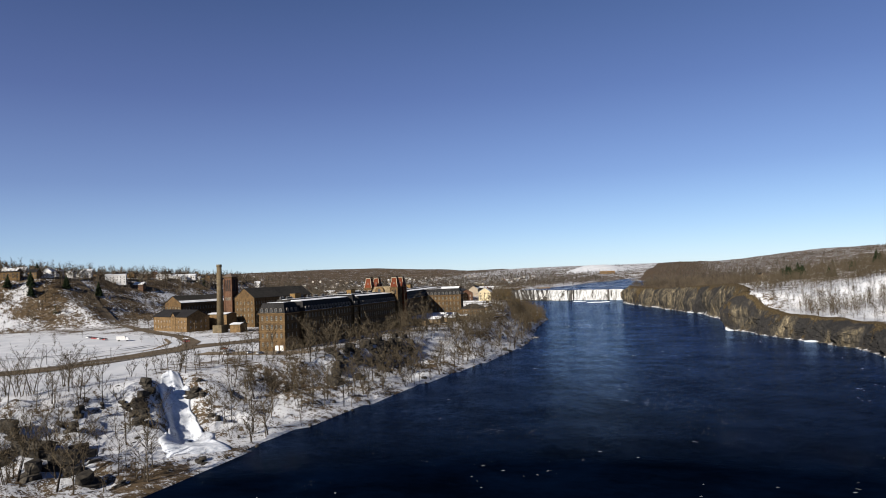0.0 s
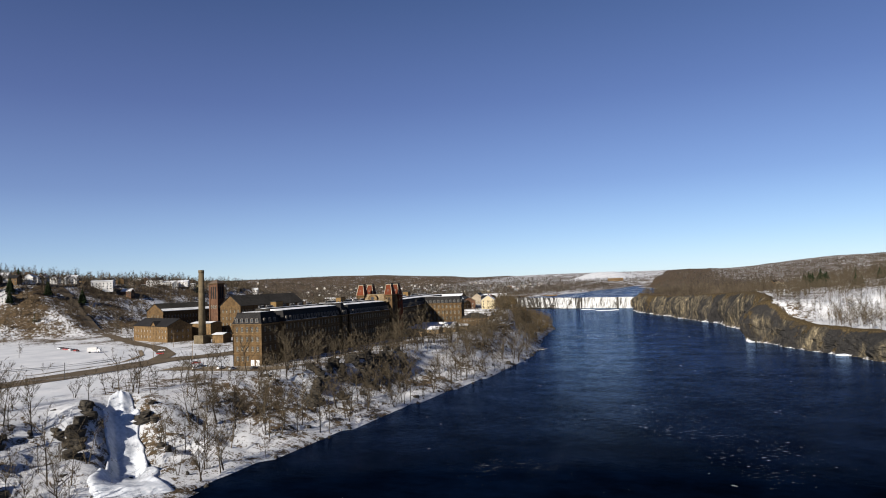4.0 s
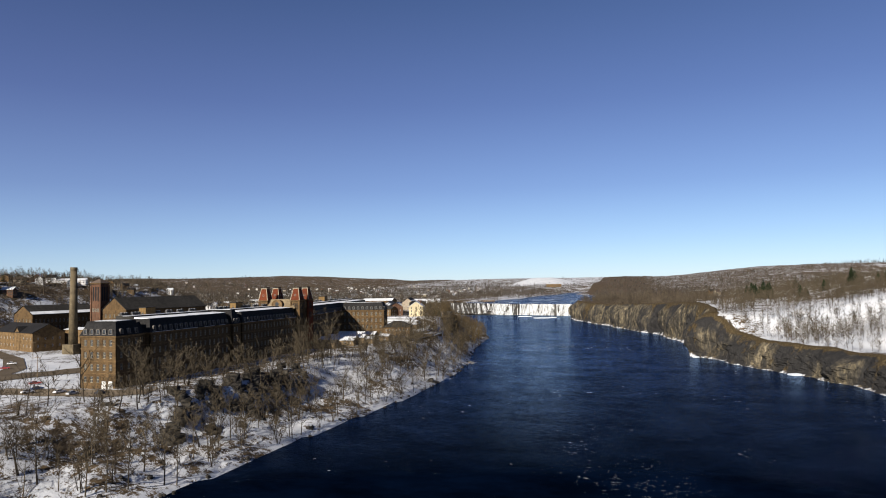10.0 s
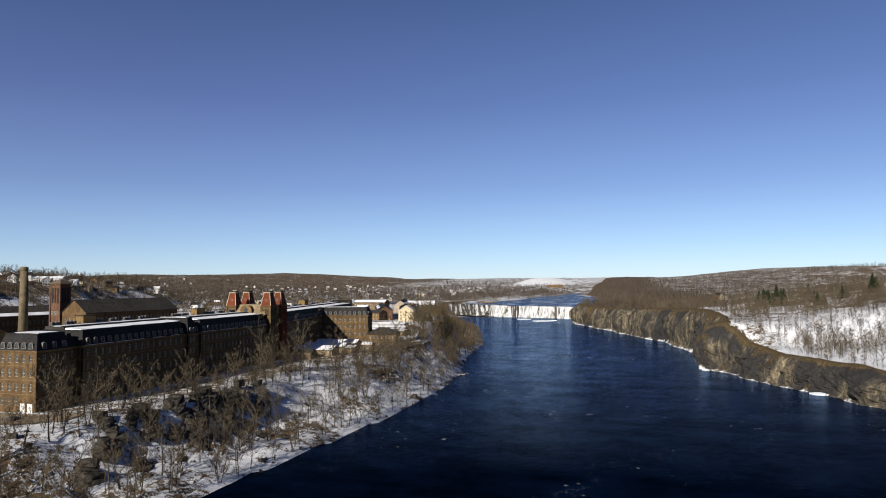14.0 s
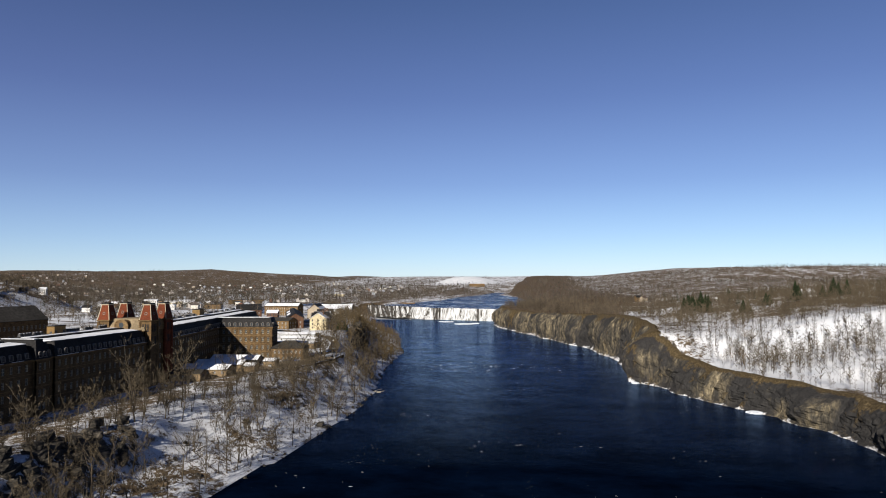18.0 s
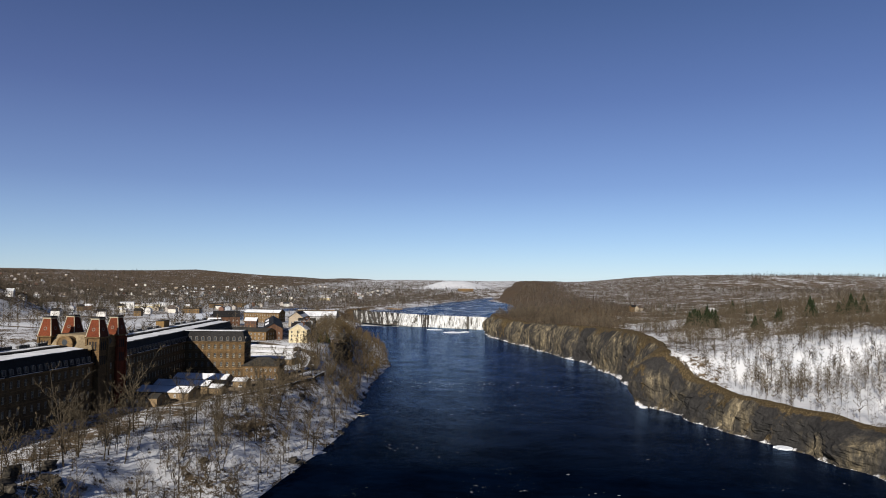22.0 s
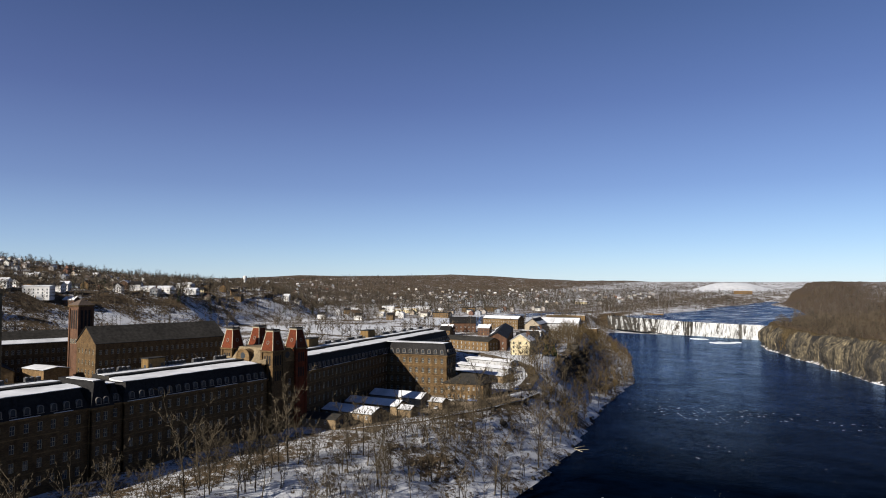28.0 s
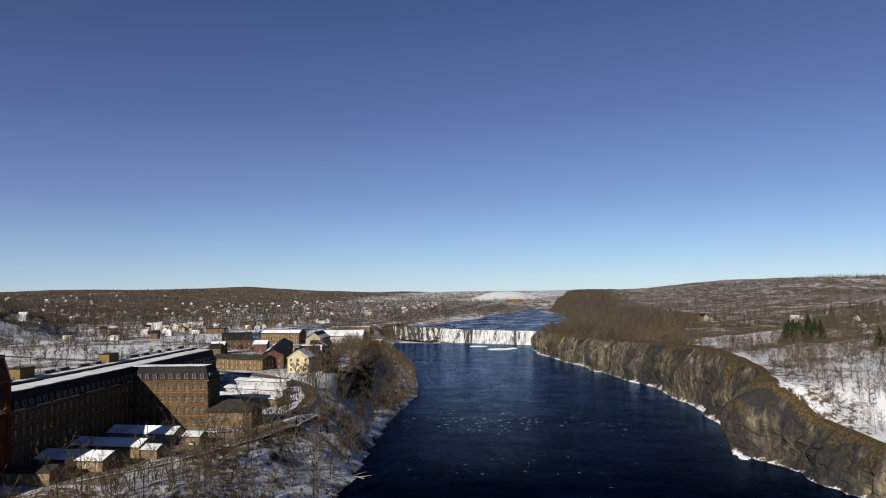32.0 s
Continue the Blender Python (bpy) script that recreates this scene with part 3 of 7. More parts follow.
def sheet(name, xs, ys, zs, mat):
    me = bpy.data.meshes.new(name)
    nx, ny = len(xs), len(ys)
    X, Y = np.meshgrid(xs, ys)
    me.vertices.add(nx * ny)
    me.vertices.foreach_set("co", np.stack([X, Y, zs], -1).astype(np.float32).ravel())
    i = (np.arange(ny - 1)[:, None] * nx + np.arange(nx - 1)[None]).ravel()
    q = np.stack([i, i + 1, i + nx + 1, i + nx], 1)
    me.loops.add(q.size)
    me.loops.foreach_set("vertex_index", q.ravel().astype(np.int32))
    me.polygons.add(len(q))
    me.polygons.foreach_set("loop_start", np.arange(0, q.size, 4, dtype=np.int32))
    me.update(calc_edges=True)
    me.validate()
    me.materials.append(mat)
    me.shade_smooth()
    return me


GX, GY = np.meshgrid(gx, gy)
ground_mesh = sheet("ground", gx, gy, ground_z(GX, GY), GROUND)
ground_mesh.attributes.new("litter", "FLOAT", "POINT").data.foreach_set("value", litter(GX, GY).astype(np.float32).ravel())
ground = whole("ground", ground_mesh, None, "snow-covered river valley with brown litter showing through", "ground", kind="structure")

s = Shape()
for a, b in zip(range(-900, 1000, 50), range(-850, 1050, 50)):
    s.poly((-260, a, RIVER_Z), (420, a, RIVER_Z), (420, b, RIVER_Z), (-260, b, RIVER_Z))
whole("river_water", s, WATER, "dark blue river with ripples and flecks of foam", "water", kind="structure")
s = Shape()
cr = [(-420, 1100), *CREST, (140, 880)]
for (xa, ya), (xb, yb) in zip(cr, cr[1:]):
    s.poly((xa, ya + 2, UPPER_Z), (xb, yb + 2, UPPER_Z), (xb + (xb > 100) * 400, 4900, UPPER_Z), (xa - (xa < -400) * 300, 4900, UPPER_Z))
whole("upper_river_water", s, UPWATER, "dark blue upper river above the falls", "water", kind="structure")


def foam_flecks(seed=81):
    """Small ragged patches of foam adrift on the river, thick over the riffle."""
    r = random.Random(seed)
    s = Shape()
    spots = [(r.gauss(116, 24), r.gauss(386, 15), r.uniform(0.2, 0.75)) for _ in range(110)] + [(r.gauss(187, 8), r.gauss(390, 2), r.uniform(0.2, 0.5)) for _ in range(12)] + [(r.gauss(140, 22), r.gauss(290, 12), r.uniform(0.15, 0.5)) for _ in range(22)]
    above = [(q, float(along(q, CREST)) + 4 + 75 * r.random() ** 1.6, r.uniform(0.5, 1.9)) for q in [r.uniform(-160, 94) for _ in range(330)]]
    while len(spots) < 380:
        x, y = r.uniform(92, 300), r.uniform(-210, 240)
        if r.random() < float(clump_of(x, y)):
            spots.append((x, y, 0.12 + 0.5 * r.random() ** 2))
    for x, y, q in spots + above:
        z = (UPPER_Z if y > 900 else RIVER_Z) + 0.05
        n, a = 7, r.uniform(-0.5, 0.5)
        pts = []
        for i in range(n):
            w = i * 6.2832 / n
            u, v = math.cos(w) * q * 1.5 * r.uniform(0.3, 1.3), math.sin(w) * q * 0.4 * r.uniform(0.5, 1.2)
            pts.append((x + u * math.cos(a) - v * math.sin(a), y + u * math.sin(a) + v * math.cos(a), z))
        s.poly(*pts)
    return s


def clump_of(x, y):
    return smooth(0.25 + 1.5 * ripple(x, y, 70, 83)) ** 2


whole("river_foam", foam_flecks(), SNOW, "flecks of white foam drifting on the river", "foam", kind="stuff")


def ledge(x, t):
    """A point of the rock ledge under the falls: t runs from the crest down to the pool."""
    lean = 4 + 9 * math.exp(-((x + 46) / 22) ** 2) + 30 * float(smooth((-x - 50) / 70)) + 2.5 * float(ripple(x, 0, 26, 21)) + 1.6 * float(ripple(x, 0, 9, 22))
    step = t + 0.06 * math.sin(t * 16 + x * 0.13) * float(smooth((30 - x) / 60)) * math.sin(math.pi * t)
    out = lean * (0.2 * t + 0.8 * max(step, 0) ** 1.5)
    return Vector((x + 0.4 * out * (1 if x < -20 else 0.15), float(along(x, CREST)) + 3 - out, UPPER_Z + 0.1 - t ** 1.15 * (UPPER_Z - RIVER_Z + 0.6)))


s = Shape()
rows, xs = 14, np.linspace(-176, 97, 190)
for x in xs:
    for j in range(rows):
        t = j / (rows - 1)
        p = ledge(x, t)
        knob = 1.3 * float(ripple(x, t * 14, 8, 24)) + 0.7 * float(ripple(x, t * 14, 4, 25))
        s.v.append((p.x, p.y + knob * math.sin(math.pi * min(1, t + 0.12)), p.z))
for i in range(len(xs) - 1):
    for j in range(rows - 1):
        k = i * rows + j
        s.f.append((k, k + 1, k + rows + 1, k + rows))
whole("rock_ledge", s, LEDGE, "dark rock ledge of the falls with ice and snow", "rock", kind="structure")


def tongue(x0, x1, spread, seed, head=0.0, foot=1.0, lean=0.0):
    """One white curtain of falling water that follows the ledge and fans out."""
    s = Shape()
    n, rows = max(5, int((x1 - x0) / 1.3)), 14
    c = (x0 + x1) / 2
    for i in range(n + 1):
        u = i / n
        start = 0.04 * abs(float(ripple(u * 30, 0, 9, seed)))
        for j in range(rows):
            t = head + (foot - head) * j / (rows - 1)
            frayed = 1 + 0.35 * float(ripple(seed * 7, t * 9, 7, seed + 5)) if x1 - x0 < 8 else 1
            x = c + lean * t ** 1.4 + (u - 0.5) * (x1 - x0) * (1 + spread * t) * frayed + (0.5 + 0.5 * abs(lean)) * float(ripple(u * 40, t * 8, 9, seed + 1)) * t
            p = ledge(x, t)
            edge = min(1, 5 * min(u, 1 - u))
            s.v.append((p.x, p.y - 0.4 - edge * (1.7 + 0.9 * float(ripple(x, t * 6, 6, seed + 2))) * min(1, t * 6 + 0.2), p.z + 0.35 * edge - (0.5 if j == rows - 1 else 0)))
    for i in range(n):
        for j in range(rows - 1):
            k = i * rows + j
            s.f.append((k, k + 1, k + rows + 1, k + rows))
    return s


waterfall = thing("waterfall", "broad white waterfall tumbling over a dark rock ledge", "waterfall", kind="structure")
veils, at = [], -172.0
rw = random.Random(23)
while at < -68:                            # ragged veils that fan out over the bulging western rocks
    w = rw.choice((0.5, 0.7, 1.0, 1.4, 2.2, 5.5))
    veils.append((at, at + w, rw.uniform(0.2, 1.2), rw.choice((0.0, 0.0, 0.0, 0.12, 0.3, 0.5)), rw.choice((0.45, 0.7, 0.9, 1.0, 1.0)), 5.0 * math.sin(at * 0.13) + rw.uniform(-1.5, 1.5)))
    at += w + rw.choice((0.5, 0.9, 1.8, 3.5, 6.0, 10.0))
veils += [(-66, -49, 0.35, 0.0, 1.0, -4.0), (-50, -26, 0.35, 0.0, 1.0, 3.0), (-24, -22.5, 0.6, 0.0, 1.0, 2.0), (-19, -18, 0.7, 0.1, 0.8, 0.5), (-16, -14.6, 0.9, 0.0, 1.0, -0.5), (-11, -9.8, 0.5, 0.0, 1.0, 0.0), (-6, -2, 0.2, 0.0, 1.0, 0.0), (-1, 14, 0.06, 0.0, 1.0, 0.0), (14.6, 33, 0.02, 0.0, 1.0, 0.0), (33.5, 61, 0.02, 0.0, 1.0, 0.0), (61.6, 94, 0.01, 0.0, 1.0, 0.0)]
for k, (xa, xb, w, ta, tb, tilt_) in enumerate(veils):
    part("water_curtain", tongue(xa, xb, w, 50 + 3 * k, ta, tb, tilt_), FALLS, waterfall, smooth=True)


def cliff(ys, line, depth, top, seed):
    """A rock wall along the shore in three meshes: snowy talus, ribbed shale, brown soil rim."""
    rows = 18
    pts = np.array([(float(along(y, line)), y) for y in ys])
    tan = np.gradient(pts, axis=0)
    nrm = np.stack([tan[:, 1], -tan[:, 0]], 1) / np.linalg.norm(tan, axis=1)[:, None]
    grid = []
    for i, y in enumerate(ys):
        zt = top(y)
        col = []
        arc = y * 1.15
        talus = 0.5 + 1.8 * abs(float(ripple(arc, 0, 60, seed + 5))) + 0.6 * float(ripple(arc, 3, 14, seed + 6))
        for j in range(rows):
            t = j / (rows - 1)
            z = RIVER_Z - 0.7 + t * (zt - RIVER_Z + 1.0)
            back = depth * (0.4 * min(t / 0.16, 1) ** 0.6 + 0.6 * t ** 2.6)
            shape = math.sin(math.pi * min(1, 0.06 + t * 0.95)) ** 0.7
            buttress = 22 * max(0.0, float(ripple(arc, t * 9, 62, seed))) ** 0.9 + 9 * math.exp(-((y - 326) / 13) ** 2) * (1 - 0.5 * t) - 5 * math.exp(-((y - 362) / 20) ** 2)
            rib = buttress + 5.5 * (1 - abs(2 * float(ripple(arc + 9 * t, t * 14, 22, seed + 1)))) * (0.5 + 0.5 * float(ripple(arc, 2, 110, seed + 11))) + 2.6 * float(ripple(arc + 6 * t, t * 26, 10, seed + 2)) + 1.3 * float(ripple(arc, t * 60, 5, seed + 3))
            p = pts[i] + nrm[i] * (back - rib * shape * 0.75 - (talus if j < 2 else 0))
            col.append((p[0], p[1], z + 0.5 * float(ripple(arc, t * 25, 7, seed + 4)) * min(1, 3 * t)))
        p = pts[i] + nrm[i] * (depth + 3)
        col.append((p[0], p[1], zt + 0.9 + 0.4 * float(ripple(arc, 9, 11, seed + 7))))
        p = pts[i] + nrm[i] * (depth + 5 + 1.5 * float(ripple(arc, 5, 30, seed + 8)))
        col.append((p[0], p[1], zt - 0.5))
        grid.append(col)
    s = Shape()
    n = len(grid[0])
    soil, rubble = [], []
    for i, col in enumerate(grid):
        s.v += col
        for j in range(n):
            t = j / (rows - 1)
            soil.append(min(1.0, 0.3 * t ** 2.2 + 0.22 * float(smooth((t - 0.9) / 0.09)) + (0.2 if j >= rows - 1 else 0) + 0.5 * float(ripple(ys[i] + 12 * t, t * 9, 80, seed + 9)) + 0.45 * math.exp(-((ys[i] - 335) / 26) ** 2) + 0.1 * float(smooth((300 - ys[i]) / 60))))
            rubble.append(0.68 - 2.9 * t)
    for i in range(len(ys) - 1):
        for j in range(n - 1):
            k = i * n + j
            s.f.append((k, k + n, k + n + 1, k + 1))
    ob = whole("cliff_east", s, CLIFF, "dark ribbed shale cliff with brown soil on its rim", "cliff", kind="structure")
    ob.data.attributes.new("soil", "FLOAT", "POINT").data.foreach_set("value", soil)
    ob.data.attributes.new("rubble", "FLOAT", "POINT").data.foreach_set("value", rubble)


cliff(np.arange(-420, 930, 2.2), SHORE_E, 10.5, lambda y: float(along(y, CLIFF_Z)) + 0.6 + 0.8 * float(ripple(y, 0, 40, 77)), 31)


# ---- the mill ----
def window_meshes(w, h, mat):
    """A sash window in one piece, frame, meeting rail and glazing bar; and its pane."""
    f, p = Shape(), Shape()
    t = 0.1
    xs, zs = (-w / 2, -w / 2 + t, -0.035, 0.035, w / 2 - t, w / 2), (0, t, h / 2 - 0.05, h / 2 + 0.05, h - t, h)
    for y in (-0.06, 0.06):
        f.v += [(x, y, z) for z in zs for x in xs]
    hole = lambda i, j: i in (1, 3) and j in (1, 3)
    for j in range(5):
        for i in range(5):
            if hole(i, j):
                a = [(i, j), (i + 1, j), (i + 1, j + 1), (i, j + 1)]
                for (p0, q0), (p1, q1) in zip(a, a[1:] + a[:1]):
                    f.f.append((q0 * 6 + p0, 36 + q0 * 6 + p0, 36 + q1 * 6 + p1, q1 * 6 + p1))
            else:
                f.f.append((j * 6 + i, j * 6 + i + 1, j * 6 + i + 7, j * 6 + i + 6))
    p.poly((-w / 2 + t, 0.02, t), (w / 2 - t, 0.02, t), (w / 2 - t, 0.02, h - t), (-w / 2 + t, 0.02, h - t))
    return f.mesh("window", mat), p.mesh("pane", GLASS)


WIN_MILL = window_meshes(1.35, 2.5, STONETRIM)
WIN_SMALL = window_meshes(1.0, 1.7, WHITE)
WIN_HOUSE = window_meshes(0.95, 1.45, WHITE)
SIDES = {"S": 0, "E": 90, "N": 180, "W": 270}   # turn of an outside wall whose local outside is -y


def wall_frame(box, side):
    """Pose of a wall's outer face: local x runs along it, -y points outside; and its length."""
    x0, x1, y0, y1 = box
    if side == "S":
        return pose(x0, y0, 0, 0, 0, 0), x1 - x0
    if side == "E":
        return pose(x1, y0, 0, 0, 0, 90), y1 - y0
    if side == "N":
        return pose(x1, y1, 0, 0, 0, 180), x1 - x0
    return pose(x0, y1, 0, 0, 0, 270), y1 - y0


def pierced(parent, box, side, z0, z1, bays, sills, win, mat, size, margin=1.0, skip=(), name="wall", thick=0.45):
    """A wall with thickness whose openings go through it, and a window in each opening."""
    m, length = wall_frame(box, side)
    w, h = size
    s = Shape()
    pitch = (length - 2 * margin) / max(bays, 1)
    xs = [margin + pitch * (i + 0.5) for i in range(bays)]
    cutx = [0.0]
    for x in xs:
        cutx += [x - w / 2, x + w / 2]
    cutx.append(length)
    cutz = [z0]
    for z in sills:
        cutz += [z, z + h]
    cutz.append(z1)
    for i in range(len(cutx) - 1):
        a, b = cutx[i], cutx[i + 1]
        if i % 2 == 0:
            s.poly((a, 0, z0), (b, 0, z0), (b, 0, z1), (a, 0, z1))
            continue
        for j in range(len(cutz) - 1):
            lo, hi = cutz[j], cutz[j + 1]
            if j % 2 == 0 or ((i - 1) // 2, (j - 1) // 2) in skip:
                s.poly((a, 0, lo), (b, 0, lo), (b, 0, hi), (a, 0, hi))
                continue
            for p, q in (((a, lo), (b, lo)), ((b, lo), (b, hi)), ((b, hi), (a, hi)), ((a, hi), (a, lo))):
                s.poly((p[0], 0, p[1]), (p[0], thick, p[1]), (q[0], thick, q[1]), (q[0], 0, q[1]))
            if win:
                f = part("window", win[0], None, parent, at=m @ pose((a + b) / 2, 0.22, lo))
                part("pane", win[1], None, f)
    s.poly((0, thick, z0), (0, thick, z1), (length, thick, z1), (length, thick, z0))
    s.poly((0, 0, z1), (length, 0, z1), (length, thick, z1), (0, thick, z1))
    s.poly((0, 0, z0), (0, 0, z1), (0, thick, z1), (0, thick, z0)), s.poly((length, 0, z0), (length, thick, z0), (length, thick, z1), (length, 0, z1))
    return part(name, s, mat, parent, at=m), m, xs


def dormer_meshes():
    """A round-headed dormer: cheeks, arched hood, trim; its pane apart."""
    s, p = Shape(), Shape()
    n, w, h = 8, 0.85, 1.35
    arc = [(-w, 0)] + [(-w * math.cos(math.pi * i / n), h + w * 0.8 * math.sin(math.pi * i / n)) for i in range(n + 1)] + [(w, 0)]
    inner = [(x * 0.72, z * 0.86 + 0.12) for x, z in arc]
    for k in range(len(arc) - 1):
        (a, c), (b, d), (e, g), (i, j) = arc[k], arc[k + 1], inner[k], inner[k + 1]
        s.poly((a, -0.25, c), (e, -0.25, g), (i, -0.25, j), (b, -0.25, d))
        s.poly((a, -0.25, c), (b, -0.25, d), (b, 1.6, d), (a, 1.6, c))
        s.poly((e, -0.25, g), (e, -0.05, g), (i, -0.05, j), (i, -0.25, j))
    s.box(-w - 0.15, w + 0.15, -0.38, -0.1, -0.18, 0.0)
    p.poly(*[(x, -0.06, z) for x, z in inner[::-1]][::-1])
    return s.mesh("dormer", DORMERPAINT), p.mesh("pane", GLASS)


DORMER = dormer_meshes()


def mansard(parent, box, z0, z1, inset=1.7, over=0.45, mat=None, snow=True, dorm=None, snow_box=None):
    """Cornice, slate slopes with dormers, a flat deck and the snow on it."""
    mat = mat or SLATE
    x0, x1, y0, y1 = box
    s = Shape()
    s.frustum((x0 - 0.1, x1 + 0.1, y0 - 0.1, y1 + 0.1), z0 - 0.7, (x0 - over, x1 + over, y0 - over, y1 + over), z0 - 0.15)
    s.box(x0 - over, x1 + over, y0 - over, y1 + over, z0 - 0.15, z0)
    part("cornice", s, STONETRIM if mat is REDSLATE else BROWNSTONE, parent)
    s = Shape()
    o = over - 0.12
    mid = (x0 - o + inset * 0.75, x1 + o - inset * 0.75, y0 - o + inset * 0.75, y1 + o - inset * 0.75)
    top = (x0 + inset, x1 - inset, y0 + inset, y1 - inset)
    s.frustum((x0 - o, x1 + o, y0 - o, y1 + o), z0 + 0.004, mid, z0 + (z1 - z0) * 0.55, False)
    s.frustum(mid, z0 + (z1 - z0) * 0.55, top, z1)
    s.frustum((top[0] - 0.2, top[1] + 0.2, top[2] - 0.2, top[3] + 0.2), z1 - 0.25, (top[0] - 0.15, top[1] + 0.15, top[2] - 0.15, top[3] + 0.15), z1 + 0.15)
    part("roof", s, mat, parent)
    if snow:
        t = snow_box or (top[0] + 0.2, top[1] - 0.2, top[2] + 0.2, top[3] - 0.2)
        if y1 - y0 > 40 and x1 < 5:
            s = Shape()
            k = len(s.v)
            for y in (y0 + 1.8, y1 - 1.8):
                s.v += [(-1.72, y, z1 + 0.1), (-10.4, y, z1 + 0.72), (-10.5, y, z1 + 1.25), (-19.2, y, z1 + 1.3), (-19.2, y, z1 + 0.1)]
            s.f += [(0, 1, 6, 5), (1, 2, 7, 6), (2, 3, 8, 7), (3, 4, 9, 8), (4, 3, 2, 1, 0), (5, 6, 7, 8, 9)]
            part("roof_deck", s, TARROOF, parent, "dark stepped deck along the roof")
            part("roof_snow", ragged_slab((-10.0, t[1], t[2], t[3]), z1 + 0.13, 0.1, 3, 0.075), SNOW, parent, "snow lying on the gently pitched roof")
            part("roof_snow", ragged_slab((-17.0, -12.2, t[2] + 1, t[3] - 1), z1 + 1.28, 0.1, 5), SNOW, parent, "patchy snow on the upper deck")
        else:
            part("roof_snow", ragged_slab(t, z1 + 0.154, 0.14, 3), SNOW, parent, "snow lying on the flat roof")
    for side, positions in (dorm or {}).items():
        m, length = wall_frame(box, side)
        for u in positions:
            d = part("dormer", DORMER[0], None, parent, at=m @ pose(u, 0.15, z0 + 0.75))
            part("pane", DORMER[1], None, d)
    return top


def ragged_slab(box, z, thick, seed=3, pitch=0.0):
    """A slab of snow with an uneven melted outline."""
    x0, x1, y0, y1 = box
    r = random.Random(seed + int(x0 * 7 + y1))
    ring = []
    for (ax, ay), (bx, by) in (((x0, y0), (x1, y0)), ((x1, y0), (x1, y1)), ((x1, y1), (x0, y1)), ((x0, y1), (x0, y0))):
        n = max(2, int(math.hypot(bx - ax, by - ay) / 3))
        for i in range(n):
            t = i / n
            px, py = ax + (bx - ax) * t, ay + (by - ay) * t
            k = r.uniform(0, min(0.9, 0.2 * min(x1 - x0, y1 - y0)))
            cx, cy = (x0 + x1) / 2, (y0 + y1) / 2
            px += k * (0.0 if abs(px - cx) < 0.3 * (x1 - x0) else math.copysign(1, cx - px))
            py += k * (0.0 if abs(py - cy) < 0.3 * (y1 - y0) else math.copysign(1, cy - py))
            ring.append((px, py))
    s = Shape()
    n = len(ring)
    s.v = [(x, y, z) for x, y in ring] + [(x, y, z + thick + pitch * (x1 - x)) for x, y in ring]
    s.f = [(i, (i + 1) % n, n + (i + 1) % n, n + i) for i in range(n)] + [tuple(range(n, 2 * n))]
    return s


SILLS = (1.3, 6.1, 10.9, 15.7)
WIN = (1.35, 2.5)
CORNICE, ROOF = 19.8, 25.3


def mill_block(name, label, m, box, bays, base=-3.0, roof=ROOF, cornice=CORNICE, mat=None, dormers="SE", snow_box=None, snow=True, sills=SILLS, skip=None):
    """One block of the mill: pierced walls with windows, mansard with dormers."""
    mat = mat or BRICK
    ob = thing(name, label, "mill building", m)
    skip = skip or {}
    dorm = {}
    for side in "SENW":
        n = bays.get(side, 0)
        _, _, xs = pierced(ob, box, side, base, cornice - 0.15, n, sills, WIN_MILL, mat, WIN, skip=skip.get(side, ()))
        if side in dormers and n:
            dorm[side] = xs
    mansard(ob, box, cornice, roof, dorm=dorm, snow_box=snow_box, snow=snow)
    s = Shape()
    for z in (4.9, 9.7, 14.5):
        x0, x1, y0, y1 = box
        s.frustum((x0 - 0.06, x1 + 0.06, y0 - 0.06, y1 + 0.06), z, (x0 - 0.06, x1 + 0.06, y0 - 0.06, y1 + 0.06), z + 0.28)
    part("string_course", s, BROWNSTONE, ob)
    if "E" in dormers and snow and box[3] - box[2] > 40:
        x0, x1, y0, y1 = box
        cuts, at = random.Random(int(y1)), y0 + 1
        while at < y1 - 4:
            run = cuts.uniform(5, 16)
            s = Shape()
            s.box(x1 + 0.04, x1 + 0.42, at, min(at + run, y1 - 1), cornice + 0.02, cornice + 0.16)
            part("ledge_snow", s, SNOW, ob, "strip of snow on the cornice")
            at += run + cuts.uniform(1, 7)
    return ob


BEND = pose(0, 163, 0, 0, 0, 10)
south_end = mill_block("mill_end_pavilion", "tall sunlit ochre brick end pavilion with slate mansard", None, (-17.2, 0, 0, 14.5), {"S": 5, "E": 3, "N": 0}, snow_box=(-14.6, -2.5, 3, 12.5), skip={"S": ((3, 0), (4, 0))})
for u in (11.7, 14.8):
    s = Shape()
    s.box(u - 1.05, u + 1.05, -0.12, -0.01, -0.9, 2.0)
    for z in (-0.3, 0.5, 1.3):
        s.box(u - 0.95, u + 0.95, -0.15, -0.12, z - 0.3, z + 0.3)
    part("garage_door", s, WHITE, south_end, "white panelled loading door", wall_frame((-17.2, 0, 0, 14.5), "S")[0])
link_a = mill_block("mill_link", "narrow recessed brick link between two blocks of the mill", None, (-19, -2.2, 14.55, 19.45), {"E": 1}, dormers="", snow=False, roof=24.3)
south_a = mill_block("mill_block", "long ochre brick mill block with sash windows and mansard", None, (-21, 0, 19.5, 78), {"E": 16}, dormers="E", snow_box=(-16.2, -1.7, 20.5, 77.8))
mid_pav = mill_block("mill_middle_pavilion", "projecting brick stair pavilion with its own raised mansard", None, (-20, 1.3, 78.05, 84.6), {"E": 2}, dormers="E", roof=26.8, snow_box=(-16, -1.2, 79.8, 83))
